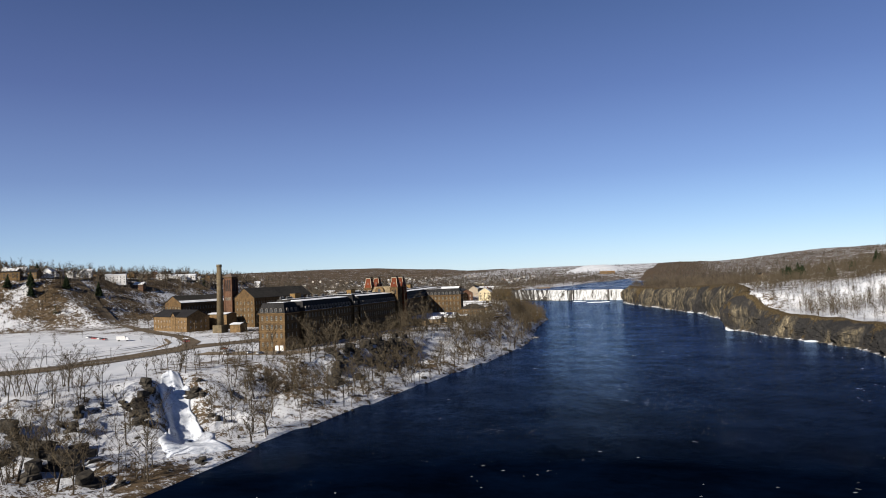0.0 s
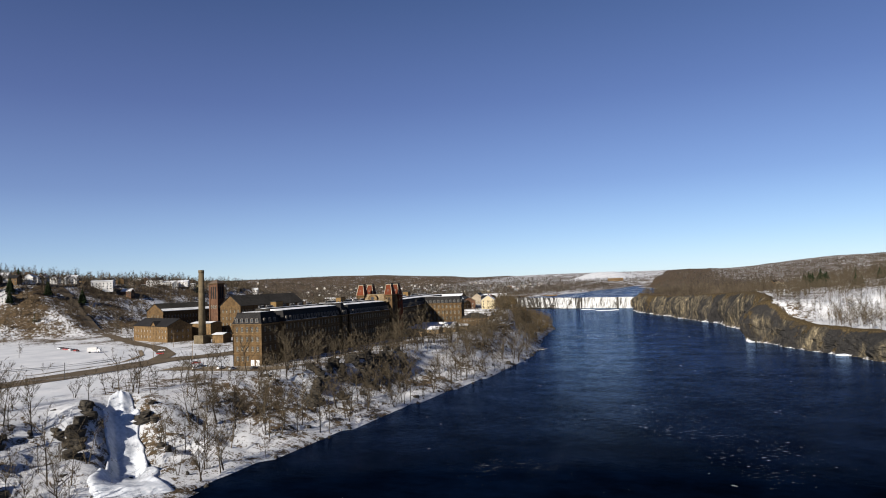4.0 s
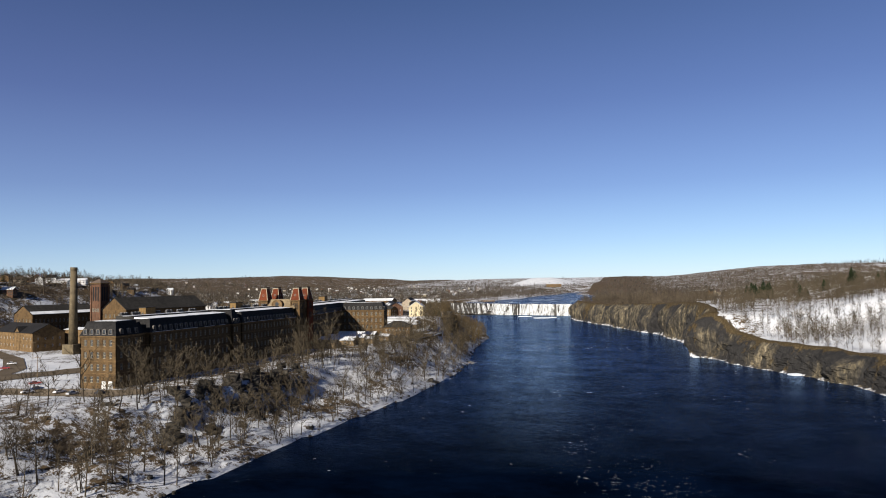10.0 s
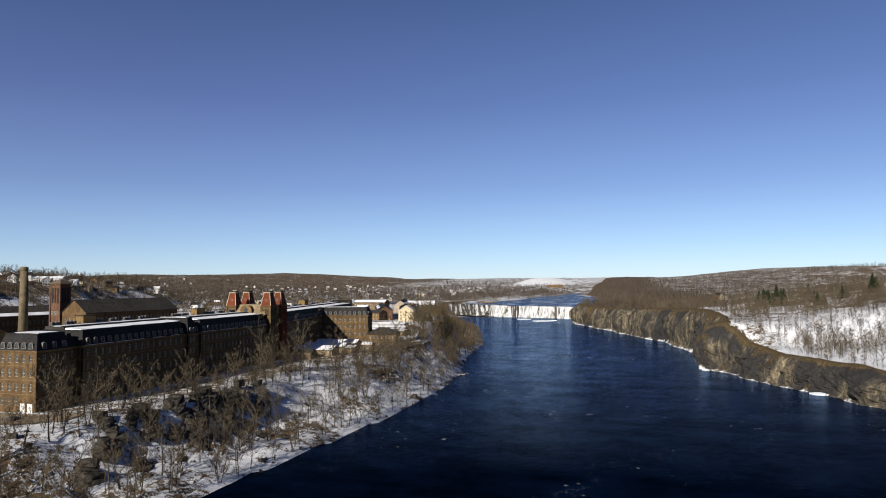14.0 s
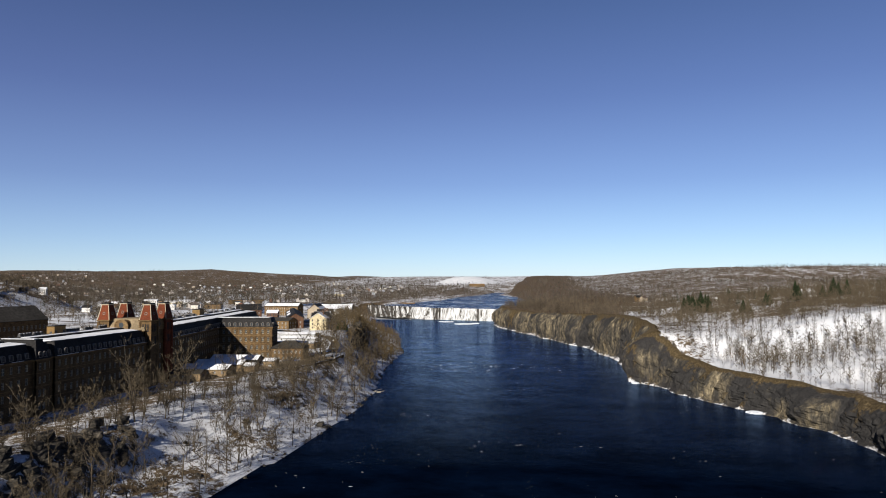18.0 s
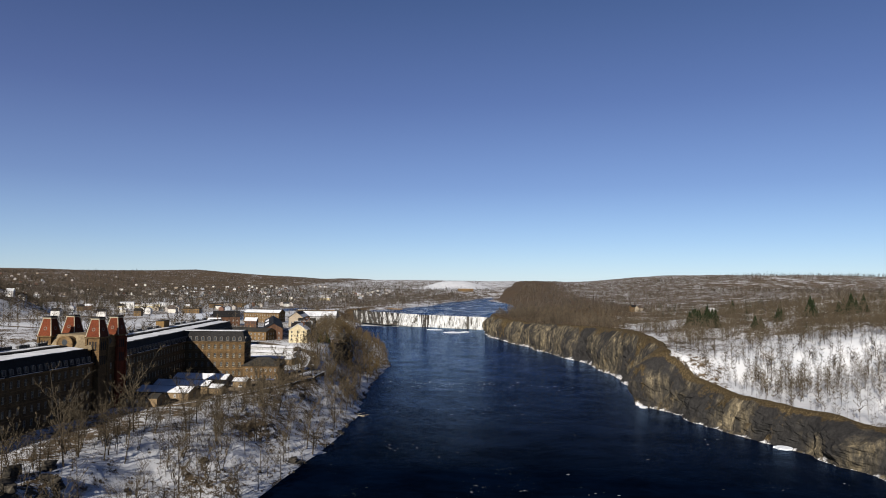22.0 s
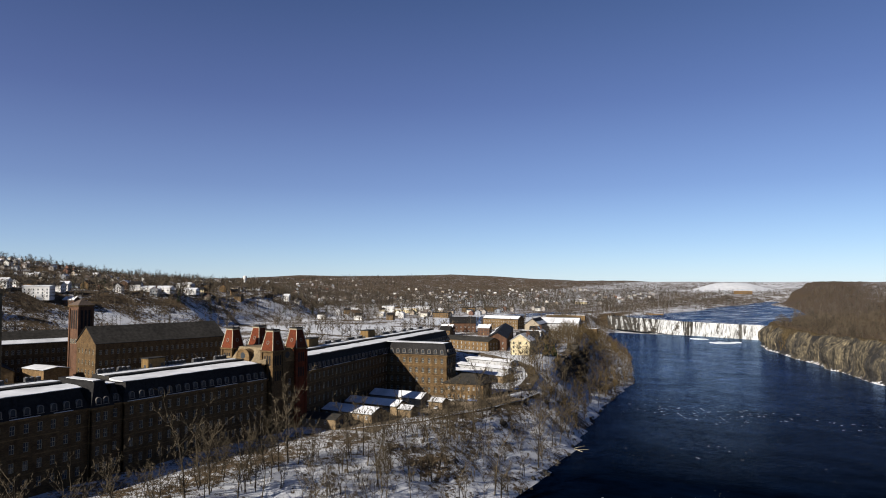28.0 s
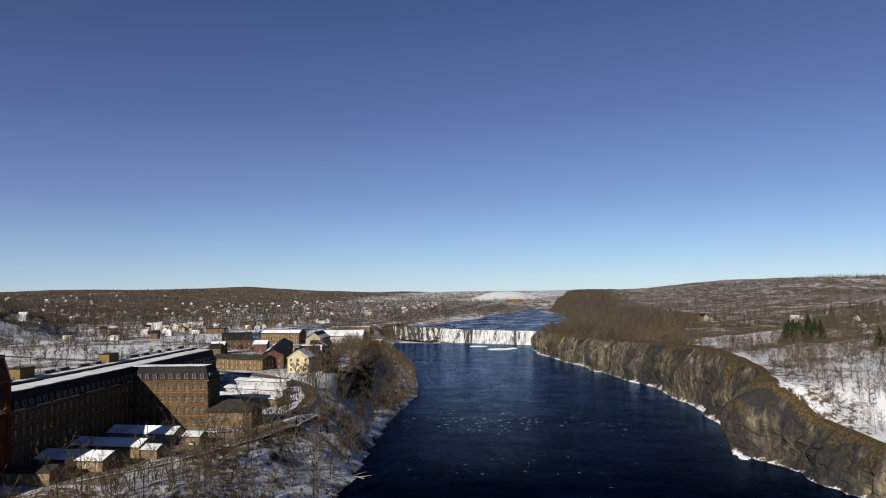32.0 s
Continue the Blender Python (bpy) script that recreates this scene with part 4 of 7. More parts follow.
link_b = mill_block("mill_link", "narrow recessed brick link between two blocks of the mill", None, (-20, -0.7, 84.65, 88.95), {"E": 1}, dormers="E", snow_box=(-16.2, -2.6, 84.9, 88.6), roof=25.2)
south_b = mill_block("mill_block", "long ochre brick mill block with sash windows and mansard", None, (-21, 0, 89, 147.5), {"E": 17}, dormers="E", snow_box=(-16.2, -1.7, 89.4, 145.5))
north = mill_block("mill_north_block", "long ochre brick mill block angled away beyond the towers", BEND, (-21, -0.6, 8.5, 176), {"E": 46, "N": 4}, dormers="E", snow_box=(-16.2, -2.3, 9, 174))
wing = mill_block("mill_wing", "sunlit ochre brick wing of the mill that juts towards the river", BEND, (-0.55, 32, 84, 97), {"S": 9, "E": 4, "N": 9}, dormers="SEN", snow_box=(-2, 30, 85.9, 93.5))


def central_block():
    ob = thing("mill_tower_block", "central brick block of the mill with four red-roofed towers", "mill building", None)
    box = (-25, -1, 147.55, 169.5)
    for side, n in (("S", 0), ("E", 4), ("N", 0), ("W", 4)):
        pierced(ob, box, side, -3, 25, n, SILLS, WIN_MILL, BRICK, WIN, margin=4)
    s = Shape()
    s.frustum((-25.3, -0.7, 147.2, 169.8), 25, (-21, -5, 151.5, 165.5), 30.5)
    part("roof", s, TANROOF, ob, "tan curved stone-coloured roof between the towers")
    for side in "SE":
        m, length = wall_frame((-25, -1, 147.55, 169.5), side)
        s = Shape()
        n, w = 12, 3.4
        arc = [(-w, 0.0)] + [(-w * math.cos(math.pi * i / n), 2.2 + w * 0.85 * math.sin(math.pi * i / n)) for i in range(n + 1)] + [(w, 0.0)]
        s.poly(*[(x, -0.3, z) for x, z in arc])
        for (a, c), (b, d) in zip(arc, arc[1:]):
            s.poly((a, -0.3, c), (a, 3.0, c), (b, 3.0, d), (b, -0.3, d))
            s.poly((a * 1.08, -0.5, c * 1.05), (b * 1.08, -0.5, d * 1.05), (b * 1.08, -0.28, d * 1.05), (a * 1.08, -0.28, c * 1.05))
            s.poly((a * 1.08, -0.5, c * 1.05), (a * 0.92, -0.5, c * 0.95), (b * 0.92, -0.5, d * 0.95), (b * 1.08, -0.5, d * 1.05))
        g = part("gable", s, BROWNSTONE, ob, "arched brown stone gable", m @ pose(length / 2, 0, 25))
        s = Shape()
        s.poly(*[(1.25 * math.cos(i * 0.5236), -0.34, 2.6 + 1.25 * math.sin(i * 0.5236)) for i in range(12)])
        part("pane", s, GLASS, g)
    tower(ob, -1.4, 151.4, 37.8)
    tower(ob, -2.6, 165.4, 37.8)
    tower(ob, -23.2, 151.4, 37.8)
    tower(ob, -23.2, 165.4, 37.8)
    return ob


def tower(ob, x, y, top):
    """Square brick tower, cornice, tapering red slate roof with pale ribs, a medallion on each face and cresting."""
    h, foot = 2.75, 29.4
    box = (x - h, x + h, y - h, y + h)
    s = Shape()
    s.box(*box, -3, foot)
    for sx in (-1, 1):
        for sy in (-1, 1):
            s.box(x + sx * h - 0.45, x + sx * h + 0.45, y + sy * h - 0.45, y + sy * h + 0.45, -3, foot - 0.2)
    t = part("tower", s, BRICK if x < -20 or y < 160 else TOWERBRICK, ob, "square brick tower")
    slot = Shape()
    slot.box(-0.34, 0.34, -0.05, 0.02, 0, 3.6)
    slot = slot.mesh("louvre", SLATE)
    for side in SIDES:
        m, length = wall_frame(box, side)
        for u in (1.5, 2.75, 4.0):
            for z in (24.4, 18.6):
                part("louvre", slot, None, t, "dark tall tower louvre", m @ pose(u, 0, z))
    s = Shape()
    s.frustum((x - h - 0.45, x + h + 0.45, y - h - 0.45, y + h + 0.45), foot, (x - h - 0.75, x + h + 0.75, y - h - 0.75, y + h + 0.75), foot + 0.6)
    part("cornice", s, BROWNSTONE, t)
    b0, b2, low, high = h + 0.3, 1.75, foot + 0.6, top - 0.9
    s = Shape()
    s.frustum((x - b0, x + b0, y - b0, y + b0), low, (x - b2, x + b2, y - b2, y + b2), high)
    part("spire", s, REDSLATE, t, "tapering red slate tower roof")
    for sx in (-1, 1):
        for sy in (-1, 1):
            s = Shape()
            s.tube((x + sx * b0, y + sy * b0, low), (x + sx * b2, y + sy * b2, high), 0.2, 0.16, 5)
            part("rib", s, STONETRIM, t, "pale stone roof rib")
    s = Shape()
    s.frustum((x - b2 - 0.1, x + b2 + 0.1, y - b2 - 0.1, y + b2 + 0.1), high, (x - b2 - 0.4, x + b2 + 0.4, y - b2 - 0.4, y + b2 + 0.4), high + 0.5)
    part("top_cornice", s, STONETRIM, t)
    s = Shape()
    s.frustum((x - b2 - 0.2, x + b2 + 0.2, y - b2 - 0.2, y + b2 + 0.2), high + 0.5, (x - b2, x + b2, y - b2, y + b2), top + 0.1)
    for sx in (-1, 1):
        for sy in (-1, 1):
            s.tube((x + sx * b2, y + sy * b2, top), (x + sx * b2, y + sy * b2, top + 1.0), 0.1, 0.03, 5)
    part("cresting", s, SLATE, t, "dark roof cresting")
    lean = math.degrees(math.atan2(b0 - b2, high - low))
    for side in SIDES:
        m, length = wall_frame((x - b0, x + b0, y - b0, y + b0), side)
        s = Shape()
        n = 14
        ring = [[(r * math.cos(i * 6.2832 / n), -0.12, r * math.sin(i * 6.2832 / n)) for i in range(n)] for r in (0.72, 0.5)]
        for i in range(n):
            j = (i + 1) % n
            s.poly(ring[0][i], ring[0][j], ring[1][j], ring[1][i])
            s.poly(ring[0][i], (ring[0][i][0], 0.2, ring[0][i][2]), (ring[0][j][0], 0.2, ring[0][j][2]), ring[0][j])
        part("medallion", s, DORMERPAINT, t, "round pale stone medallion", m @ pose(b0, 0.0, low) @ pose(0, 0.0, 0, -lean) @ pose(0, 0, 3.0))


tower_block = central_block()


# ---- other mill buildings ----
def gabled(name, label, m, box, z0, eave, ridge, along_axis, bays, sills, win, size, mat, roofmat, category="building", snow=None, margin=1.0):
    """A long gabled building with pierced walls."""
    ob = thing(name, label, category, m)
    x0, x1, y0, y1 = box
    for side in "SENW":
        pierced(ob, box, side, z0, eave, bays.get(side, 0), sills, win, mat, size, margin)
    s = Shape()
    if along_axis == "y":
        for y in (y0 + 0.01, y1 - 0.01):
            s.poly((x0, y, eave), (x1, y, eave), ((x0 + x1) / 2, y, ridge - 0.05))
            part("gable", s, mat, ob)
            s = Shape()
    else:
        for x in (x0 + 0.01, x1 - 0.01):
            s.poly((x, y0, eave), (x, y1, eave), (x, (y0 + y1) / 2, ridge - 0.05))
            part("gable", s, mat, ob)
            s = Shape()
    s.gable(x0, x1, y0, y1, eave, ridge, 0.5, 0.3, along_axis)
    part("roof", s, roofmat, ob)
    if snow:
        f0, f1, side = snow
        s = Shape()
        k = 0.33
        if along_axis == "y":
            c, e = (x0 + x1) / 2, (x1 + 0.3 if side > 0 else x0 - 0.3)
            q = lambda f: (e + (c - e) * f, eave + (ridge - eave) * f + k)
            (a, za), (b, zb) = q(f0), q(f1)
            pts = [(a, y0, za), (a, y1, za), (b, y1, zb), (b, y0, zb)]
        else:
            c, e = (y0 + y1) / 2, (y1 + 0.3 if side > 0 else y0 - 0.3)
            q = lambda f: (e + (c - e) * f, eave + (ridge - eave) * f + k)
            (a, za), (b, zb) = q(f0), q(f1)
            pts = [(x0, a, za), (x1, a, za), (x1, b, zb), (x0, b, zb)]
        up = [(a, b, z + 0.16) for a, b, z in pts]
        s.poly(*up)
        for i in range(4):
            j = (i + 1) % 4
            s.poly(pts[i], pts[j], up[j], up[i])
        part("roof_snow", s, SNOW, ob, "snow lying on the roof")
    return ob


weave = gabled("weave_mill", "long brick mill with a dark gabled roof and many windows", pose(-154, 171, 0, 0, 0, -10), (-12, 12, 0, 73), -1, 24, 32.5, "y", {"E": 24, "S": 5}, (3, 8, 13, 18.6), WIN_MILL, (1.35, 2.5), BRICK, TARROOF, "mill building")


def stair_tower():
    ob = thing("stair_tower", "tall square brick stair tower with a low dark cap", "tower", pose(-175.5, 181, 0.5))
    s = Shape()
    s.box(-4, 4, -4, 4, -1, 42)
    for sx in (-1, 1):
        for sy in (-1, 1):
            s.box(sx * 4 - 0.5, sx * 4 + 0.5, sy * 4 - 0.5, sy * 4 + 0.5, -1, 41)
    part("shaft", s, REDBRICK, ob)
    s = Shape()
    s.frustum((-4.4, 4.4, -4.4, 4.4), 42, (-4.9, 4.9, -4.9, 4.9), 42.8)
    part("cornice", s, BROWNSTONE, ob)
    s = Shape()
    s.frustum((-5, 5, -5, 5), 42.8, (-0.6, 0.6, -0.6, 0.6), 45.8)
    part("roof", s, BROWNROOF, ob)
    for side in "SEW":
        m, _ = wall_frame((-4, 4, -4, 4), side)
        for u in (1.9, 4.0, 6.1):
            s = Shape()
            s.box(u - 0.55, u + 0.55, -0.1, 0.05, 30, 40)
            part("louvre", s, SLATE, ob, at=m)
            f = part("window", WIN_MILL[0], None, ob, at=m @ pose(u, -0.1, 22))
            part("pane", WIN_MILL[1], None, f)
    return ob


stair_tower()


def chimney():
    ob = thing("mill_chimney", "tall round buff brick factory chimney", "chimney", pose(-139, 120, -1))
    s = Shape()
    s.box(-4.2, 4.2, -4.2, 4.2, 0, 6)
    part("plinth", s, BUFF, ob)
    s = Shape()
    s.tube((0, 0, 6), (0, 0, 51.5), 2.7, 1.9, 20)
    part("shaft", s, BUFF, ob, smooth=True)
    s = Shape()
    s.tube((0, 0, 51.5), (0, 0, 52.2), 1.95, 2.2, 20)
    s.tube((0, 0, 52.2), (0, 0, 53.6), 2.15, 2.0, 20)
    part("cap", s, BUFF, ob)
    return ob


chimney()


# ---- yard, annex and low sheds by the mill ----
def hipped(ob, box, eave, ridge, mat, over=0.6):
    x0, x1, y0, y1 = box
    w = min(x1 - x0, y1 - y0) / 2
    a = (x0 - over, x1 + over, y0 - over, y1 + over)
    c = (x0 + w * 0.98, x1 - w * 0.98, y0 + w * 0.98, y1 - w * 0.98)
    s = Shape()
    s.frustum(a, eave, a, eave + 0.3)
    s.frustum((a[0] + 0.01, a[1] - 0.01, a[2] + 0.01, a[3] - 0.01), eave + 0.304, c, ridge)
    return part("roof", s, mat, ob)


annex = thing("annex", "two-storey brown stone annex with a hipped dark roof", "building", BEND)
for side, n in (("S", 7), ("E", 4), ("N", 5), ("W", 0)):
    pierced(annex, (32.1, 52, 80, 94), side, -4, 7.0, n, (0.2, 4.0), WIN_SMALL, BROWNSTONE, (1.0, 1.7), name="wall")
hipped(annex, (32.1, 52, 80, 94), 7.0, 11.3, TARROOF)


def shed(name, label, m, w, d, eave, ridge, wallmat, snow, door=True, mat=None):
    """A low gabled shed: ridge along x, with posts of the open front."""
    ob = thing(name, label, "shed", m, "low sheds in the yard")
    s = Shape()
    s.box(0, w, 0, d, -1.5, eave)
    for x in (0.01, w - 0.01):
        s.poly((x, 0, eave), (x, d, eave), (x, d / 2, ridge - 0.05))
    part("wall", s, wallmat, ob)
    s = Shape()
    s.gable(0, w, 0, d, eave, ridge, 0.5, 0.2, "x")
    part("roof", s, mat or TARROOF, ob)
    if snow:
        s = Shape()
        for e0, e1 in ((-0.45, d / 2), (d + 0.45, d / 2)):
            z0, z1 = eave + 0.22, ridge + 0.22
            p = [(-0.3, e0, z0), (w + 0.2, e0, z0), (w + 0.2, e1, z1), (-0.3, e1, z1)]
            s.poly(*[(x, y, z + 0.16) for x, y, z in (p if e0 < 0 else p[::-1])])
            for i in range(4):
                j = (i + 1) % 4
                s.poly(p[i], p[j], (p[j][0], p[j][1], p[j][2] + 0.16), (p[i][0], p[i][1], p[i][2] + 0.16))
        part("roof_snow", s, SNOW, ob, "snow lying on the roof")
    if door:
        s = Shape()
        s.box(w - 0.02, w + 0.08, d / 2 - 1.4, d / 2 + 1.4, -1, 2.0)
        part("door", s, DARKMETAL, ob, "dark double door")
        for x in np.arange(2.5, w - 1.5, 4.0):
            f = part("window", WIN_HOUSE[0], None, ob, at=pose(x, -0.05, 0.6))
            part("pane", WIN_HOUSE[1], None, f)
    return ob


shed("yard_shed", "low dark shed in the mill's shadow with patchy snow", BEND @ pose(1.5, 2, 0), 15, 9, 2.6, 4.0, WOOD, False)
shed("yard_shed", "low shed with a smooth snow-covered roof", BEND @ pose(0.5, 19, 0, 0, 0, -8), 25, 11, 2.6, 4.6, WOOD, True)
shed("yard_shed", "long low shed with snow on its roof", BEND @ pose(1, 38, 0, 0, 0, -8), 27, 9, 2.8, 4.8, WOOD, True)
shed("yard_shed", "long low white shed with melting snow on the roof", BEND @ pose(3, 58, 0, 0, 0, -8), 28, 9, 3.0, 5.2, TANPAINT, True)
shed("yard_porch", "small snow-topped porch beside the sheds", BEND @ pose(29, 33, 0, 0, 0, -8), 6, 6, 2.2, 3.6, WOOD, True, False)
shed("yard_porch", "small snow-topped porch beside the sheds", BEND @ pose(34, 55, 0, 0, 0, -8), 7, 6, 2.2, 3.6, WOOD, True, False)
for k, (x, y, w, d, turn) in enumerate(((-8, 296, 40, 9, -14), (-12, 312, 38, 8, -12), (-16, 330, 34, 8, -10))):
    shed("garage_row", "long low garage row with a snow-covered roof", pose(x, y, float(ground_z(x + 15, y)), 0, 0, turn), w, d, 2.7, 3.6, (WOOD, GREYPAINT, GREYPAINT)[k], True)


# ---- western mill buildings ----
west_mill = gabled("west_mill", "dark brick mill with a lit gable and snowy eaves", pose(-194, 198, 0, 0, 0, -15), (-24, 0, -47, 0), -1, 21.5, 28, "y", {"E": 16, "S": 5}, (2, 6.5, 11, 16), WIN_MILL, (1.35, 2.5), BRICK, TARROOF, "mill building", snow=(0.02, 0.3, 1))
boiler = gabled("boiler_house", "brown stone boiler house with a dark gabled roof", pose(-176, 125, 0, 0, 0, -20), (-56, 0, 0, 20), -1, 11, 16.5, "x", {"S": 11, "E": 4}, (1.8, 6.4), WIN_SMALL, (1.0, 1.7), BROWNSTONE, SLATE)
s = Shape()
s.gable(-26, -18, -0.4, 10, 11, 14.8, 0.3, 0.25, "y")
part("cross_gable", s, SLATE, boiler)
s = Shape()
s.box(-26, -18, -0.25, -0.01, -1, 11)
s.poly((-26, -0.2, 11), (-18, -0.2, 11), (-22, -0.2, 14.6))
part("arched_bay", s, BROWNSTONE, boiler)
shed("low_store", "low brick store beside the chimney with patchy snow", pose(-130, 120, 0, 0, 0, 5), 9, 10, 5.0, 6.2, BROWNSTONE, True, False)
shed("low_store", "low dark store with a snowy roof edge", pose(-178, 152, 0, 0, 0, 0), 20, 13, 11.5, 12.6, BROWNSTONE, True, False)
shed("low_store", "small roadside store under snow", pose(-268, 190, 0, 0, 0, -25), 30, 12, 4, 6.2, BROWNSTONE, True, False)
shed("low_store", "low flat annex of the western mill with snow", pose(-206, 140, 0, 0, 0, -15), 26, 14, 9, 10.5, REDBRICK, True, False)


def penthouse(m, w, d, h):
    ob = thing("roof_penthouse", "ochre boarded penthouse box on the mill roof", "penthouse", m, "roof penthouses")
    s = Shape()
    s.box(0, w, 0, d, 0, h)
    part("wall", s, ORANGEBOARD, ob)
    s = Shape()
    s.box(0, 0.12, -0.06, -0.004, 0, h)
    slat = s.mesh("batten", ORANGEBOARD)
    for x in np.arange(0.4, w - 0.2, 0.9):
        part("batten", slat, None, ob, at=pose(x, 0, 0))
    s = Shape()
    s.box(-0.25, w + 0.25, -0.25, d + 0.25, h + 0.004, h + 0.3)
    part("roof", s, TARROOF, ob)
    s = Shape()
    s.box(w * 0.4, w * 0.4 + 1.0, -0.09, -0.02, 0, 2.1)
    part("door", s, DARKMETAL, ob)


penthouse(pose(-20.4, 37, 25.4), 3.6, 6.5, 4.2)
penthouse(pose(-20.4, 109, 25.4), 3.6, 6.5, 4.2)
penthouse(BEND @ pose(-20.2, 34, 25.4), 4.6, 8, 4.8)
penthouse(BEND @ pose(-20.2, 92, 25.4), 4.6, 8, 4.8)


def condenser():
    ob = thing("roof_condenser", "small grey air-conditioning unit on the mill roof", "air conditioner", pose(0, 0, -60), "roof air conditioners")
    s = Shape()
    s.box(-0.55, 0.55, -0.55, 0.55, 0.12, 1.25)
    part("casing", s, DARKMETAL, ob)
    s = Shape()
    s.tube((0, 0, 1.25), (0, 0, 1.36), 0.45, 0.45, 10)
    part("fan_guard", s, METAL, ob)
    s = Shape()
    s.box(-0.6, -0.4, -0.6, 0.6, 0, 0.12), s.box(0.4, 0.6, -0.6, 0.6, 0, 0.12)
    part("rail", s, METAL, ob)
    return ob


unit = condenser()
ru = random.Random(4)
spots = []
for y0 in (23, 30, 44, 52, 60, 70, 92, 99, 110, 118, 128, 138):
    n = ru.randint(3, 5)
    spots += [Matrix.Translation((-17.6 + ru.uniform(-0.3, 0.5), y0 + 1.5 * i, 26.72)) for i in range(n)]
for v0 in (14, 26, 38, 50, 60, 74, 84, 114, 126, 140, 152, 165):
    n = ru.randint(3, 5)
    spots += [BEND @ Matrix.Translation((-17.6 + ru.uniform(-0.3, 0.5), v0 + 1.5 * i, 26.72)) for i in range(n)]
unit.matrix_basis = spots[0]
for m in spots[1:]:
    copy_thing(unit, m)


# ---- houses ----
def house(name, label, w, d, h, rise, wall, roof, snowy, axis="x", chimney_=True, bays=3, floors=2, porch=False):
    """A timber house: walls, gabled roof, sash windows, door, chimney."""
    ob = thing(name, label, "house", pose(0, 0, -80), "houses of the town")
    s = Shape()
    s.box(-w / 2, w / 2, -d / 2, d / 2, -2.0, h)
    if axis == "x":
        for x in (-w / 2 + 0.01, w / 2 - 0.01):
            s.poly((x, -d / 2, h), (x, d / 2, h), (x, 0, h + rise))
    else:
        for y in (-d / 2 + 0.01, d / 2 - 0.01):
            s.poly((-w / 2, y, h), (w / 2, y, h), (0, y, h + rise))
    part("wall", s, wall, ob)
    s = Shape()
    s.gable(-w / 2, w / 2, -d / 2, d / 2, h, h + rise, 0.5, 0.25, axis)
    part("roof", s, SNOW if snowy else roof, ob, "snow-covered roof" if snowy else "")
    for side, span in (("S", w), ("E", d)):
        m, _ = wall_frame((-w / 2, w / 2, -d / 2, d / 2), side)
        n = bays if side == "S" else max(2, bays - 1)
        for f in range(floors):
            for i in range(n):
                if side == "S" and f == 0 and i == n // 2:
                    continue
                part("window", WIN_FAR, None, ob, at=m @ pose(span * (i + 0.5) / n, -0.03, 1.0 + 2.8 * f))
    s = Shape()
    s.box(-0.55, 0.55, -d / 2 - 0.08, -d / 2 + 0.02, 0, 2.1)
    part("door", s, WOOD, ob)
    if chimney_:
        s = Shape()
        s.box(w * 0.2, w * 0.2 + 0.8, -0.4, 0.4, h + rise * 0.5, h + rise + 1.2)
        part("chimney", s, REDBRICK, ob)
    if porch:
        s = Shape()
        s.box(-w * 0.4, w * 0.4, -d / 2 - 2.2, -d / 2 - 0.05, 2.6, 2.8)
        for x in (-w * 0.38, 0.9, w * 0.38):
            s.box(x - 0.1, x + 0.1, -d / 2 - 2.1, -d / 2 - 1.9, -1, 2.6)
        part("porch", s, WHITE, ob)
    return ob


def far_window():
    s = Shape()
    s.box(-0.5, 0.5, -0.05, 0.03, 0, 1.5)
    me = s.mesh("window", GLASS)
    return me


WIN_FAR = far_window()
HOUSES = [
    house("house", "white clapboard house with a snowy roof", 9, 8, 6, 3, WHITE, BROWNROOF, True),
    house("house", "white clapboard house with a grey shingle roof", 8, 11, 6, 3.4, WHITE, SLATE, False, "y"),
    house("house", "tan sided house with a brown roof", 10, 8, 5.8, 3, TANPAINT, BROWNROOF, False),
    house("house", "grey sided house with snow on the roof", 8, 10, 6.2, 3.2, GREYPAINT, SLATE, True, "y", porch=True),
    house("house", "brown brick house with a dark roof", 9, 9, 6.4, 3.4, BROWNSTONE, SLATE, False),
    house("house", "red brick house with snow on the roof", 11, 9, 6.5, 3, REDBRICK, BROWNROOF, True, bays=4),
    house("house", "cream house with a dark shingle roof", 9, 8, 6, 3.2, CREAM, SLATE, False, porch=True),
]
BLOCKS = [
    house("apartment_block", "pale three-storey apartment block with a flat snowy top", 22, 12, 10, 1.0, WHITE, TARROOF, True, bays=6, floors=3, chimney_=False),
    house("brick_block", "low brick shop block with a flat dark roof", 24, 14, 7, 0.8, BROWNSTONE, TARROOF, False, bays=6, floors=2, chimney_=False),
    house("long_hall", "long white single-storey hall with a snowy roof", 42, 12, 4.5, 2.0, WHITE, BROWNROOF, True, bays=9, floors=1, chimney_=False),
    house("cream_block", "cream low commercial building with a snowy roof", 30, 14, 6, 1.0, CREAM, TARROOF, True, bays=7, floors=2, chimney_=False),
]


used, distant = [], []


def put_house(proto, x, y, turn, gap=11.0, near=True):
    if any((x - a) ** 2 + (y - b) ** 2 < gap * gap for a, b in used):
        return
    used.append((x, y))
    if not near:
        distant.append((x, y, turn))
        return
    z = min(float(ground_z(x + dx, y + dy)) for dx in (-4, 4) for dy in (-4, 4)) + 0.5
    copy_thing(proto, pose(x, y, z, 0, 0, turn))


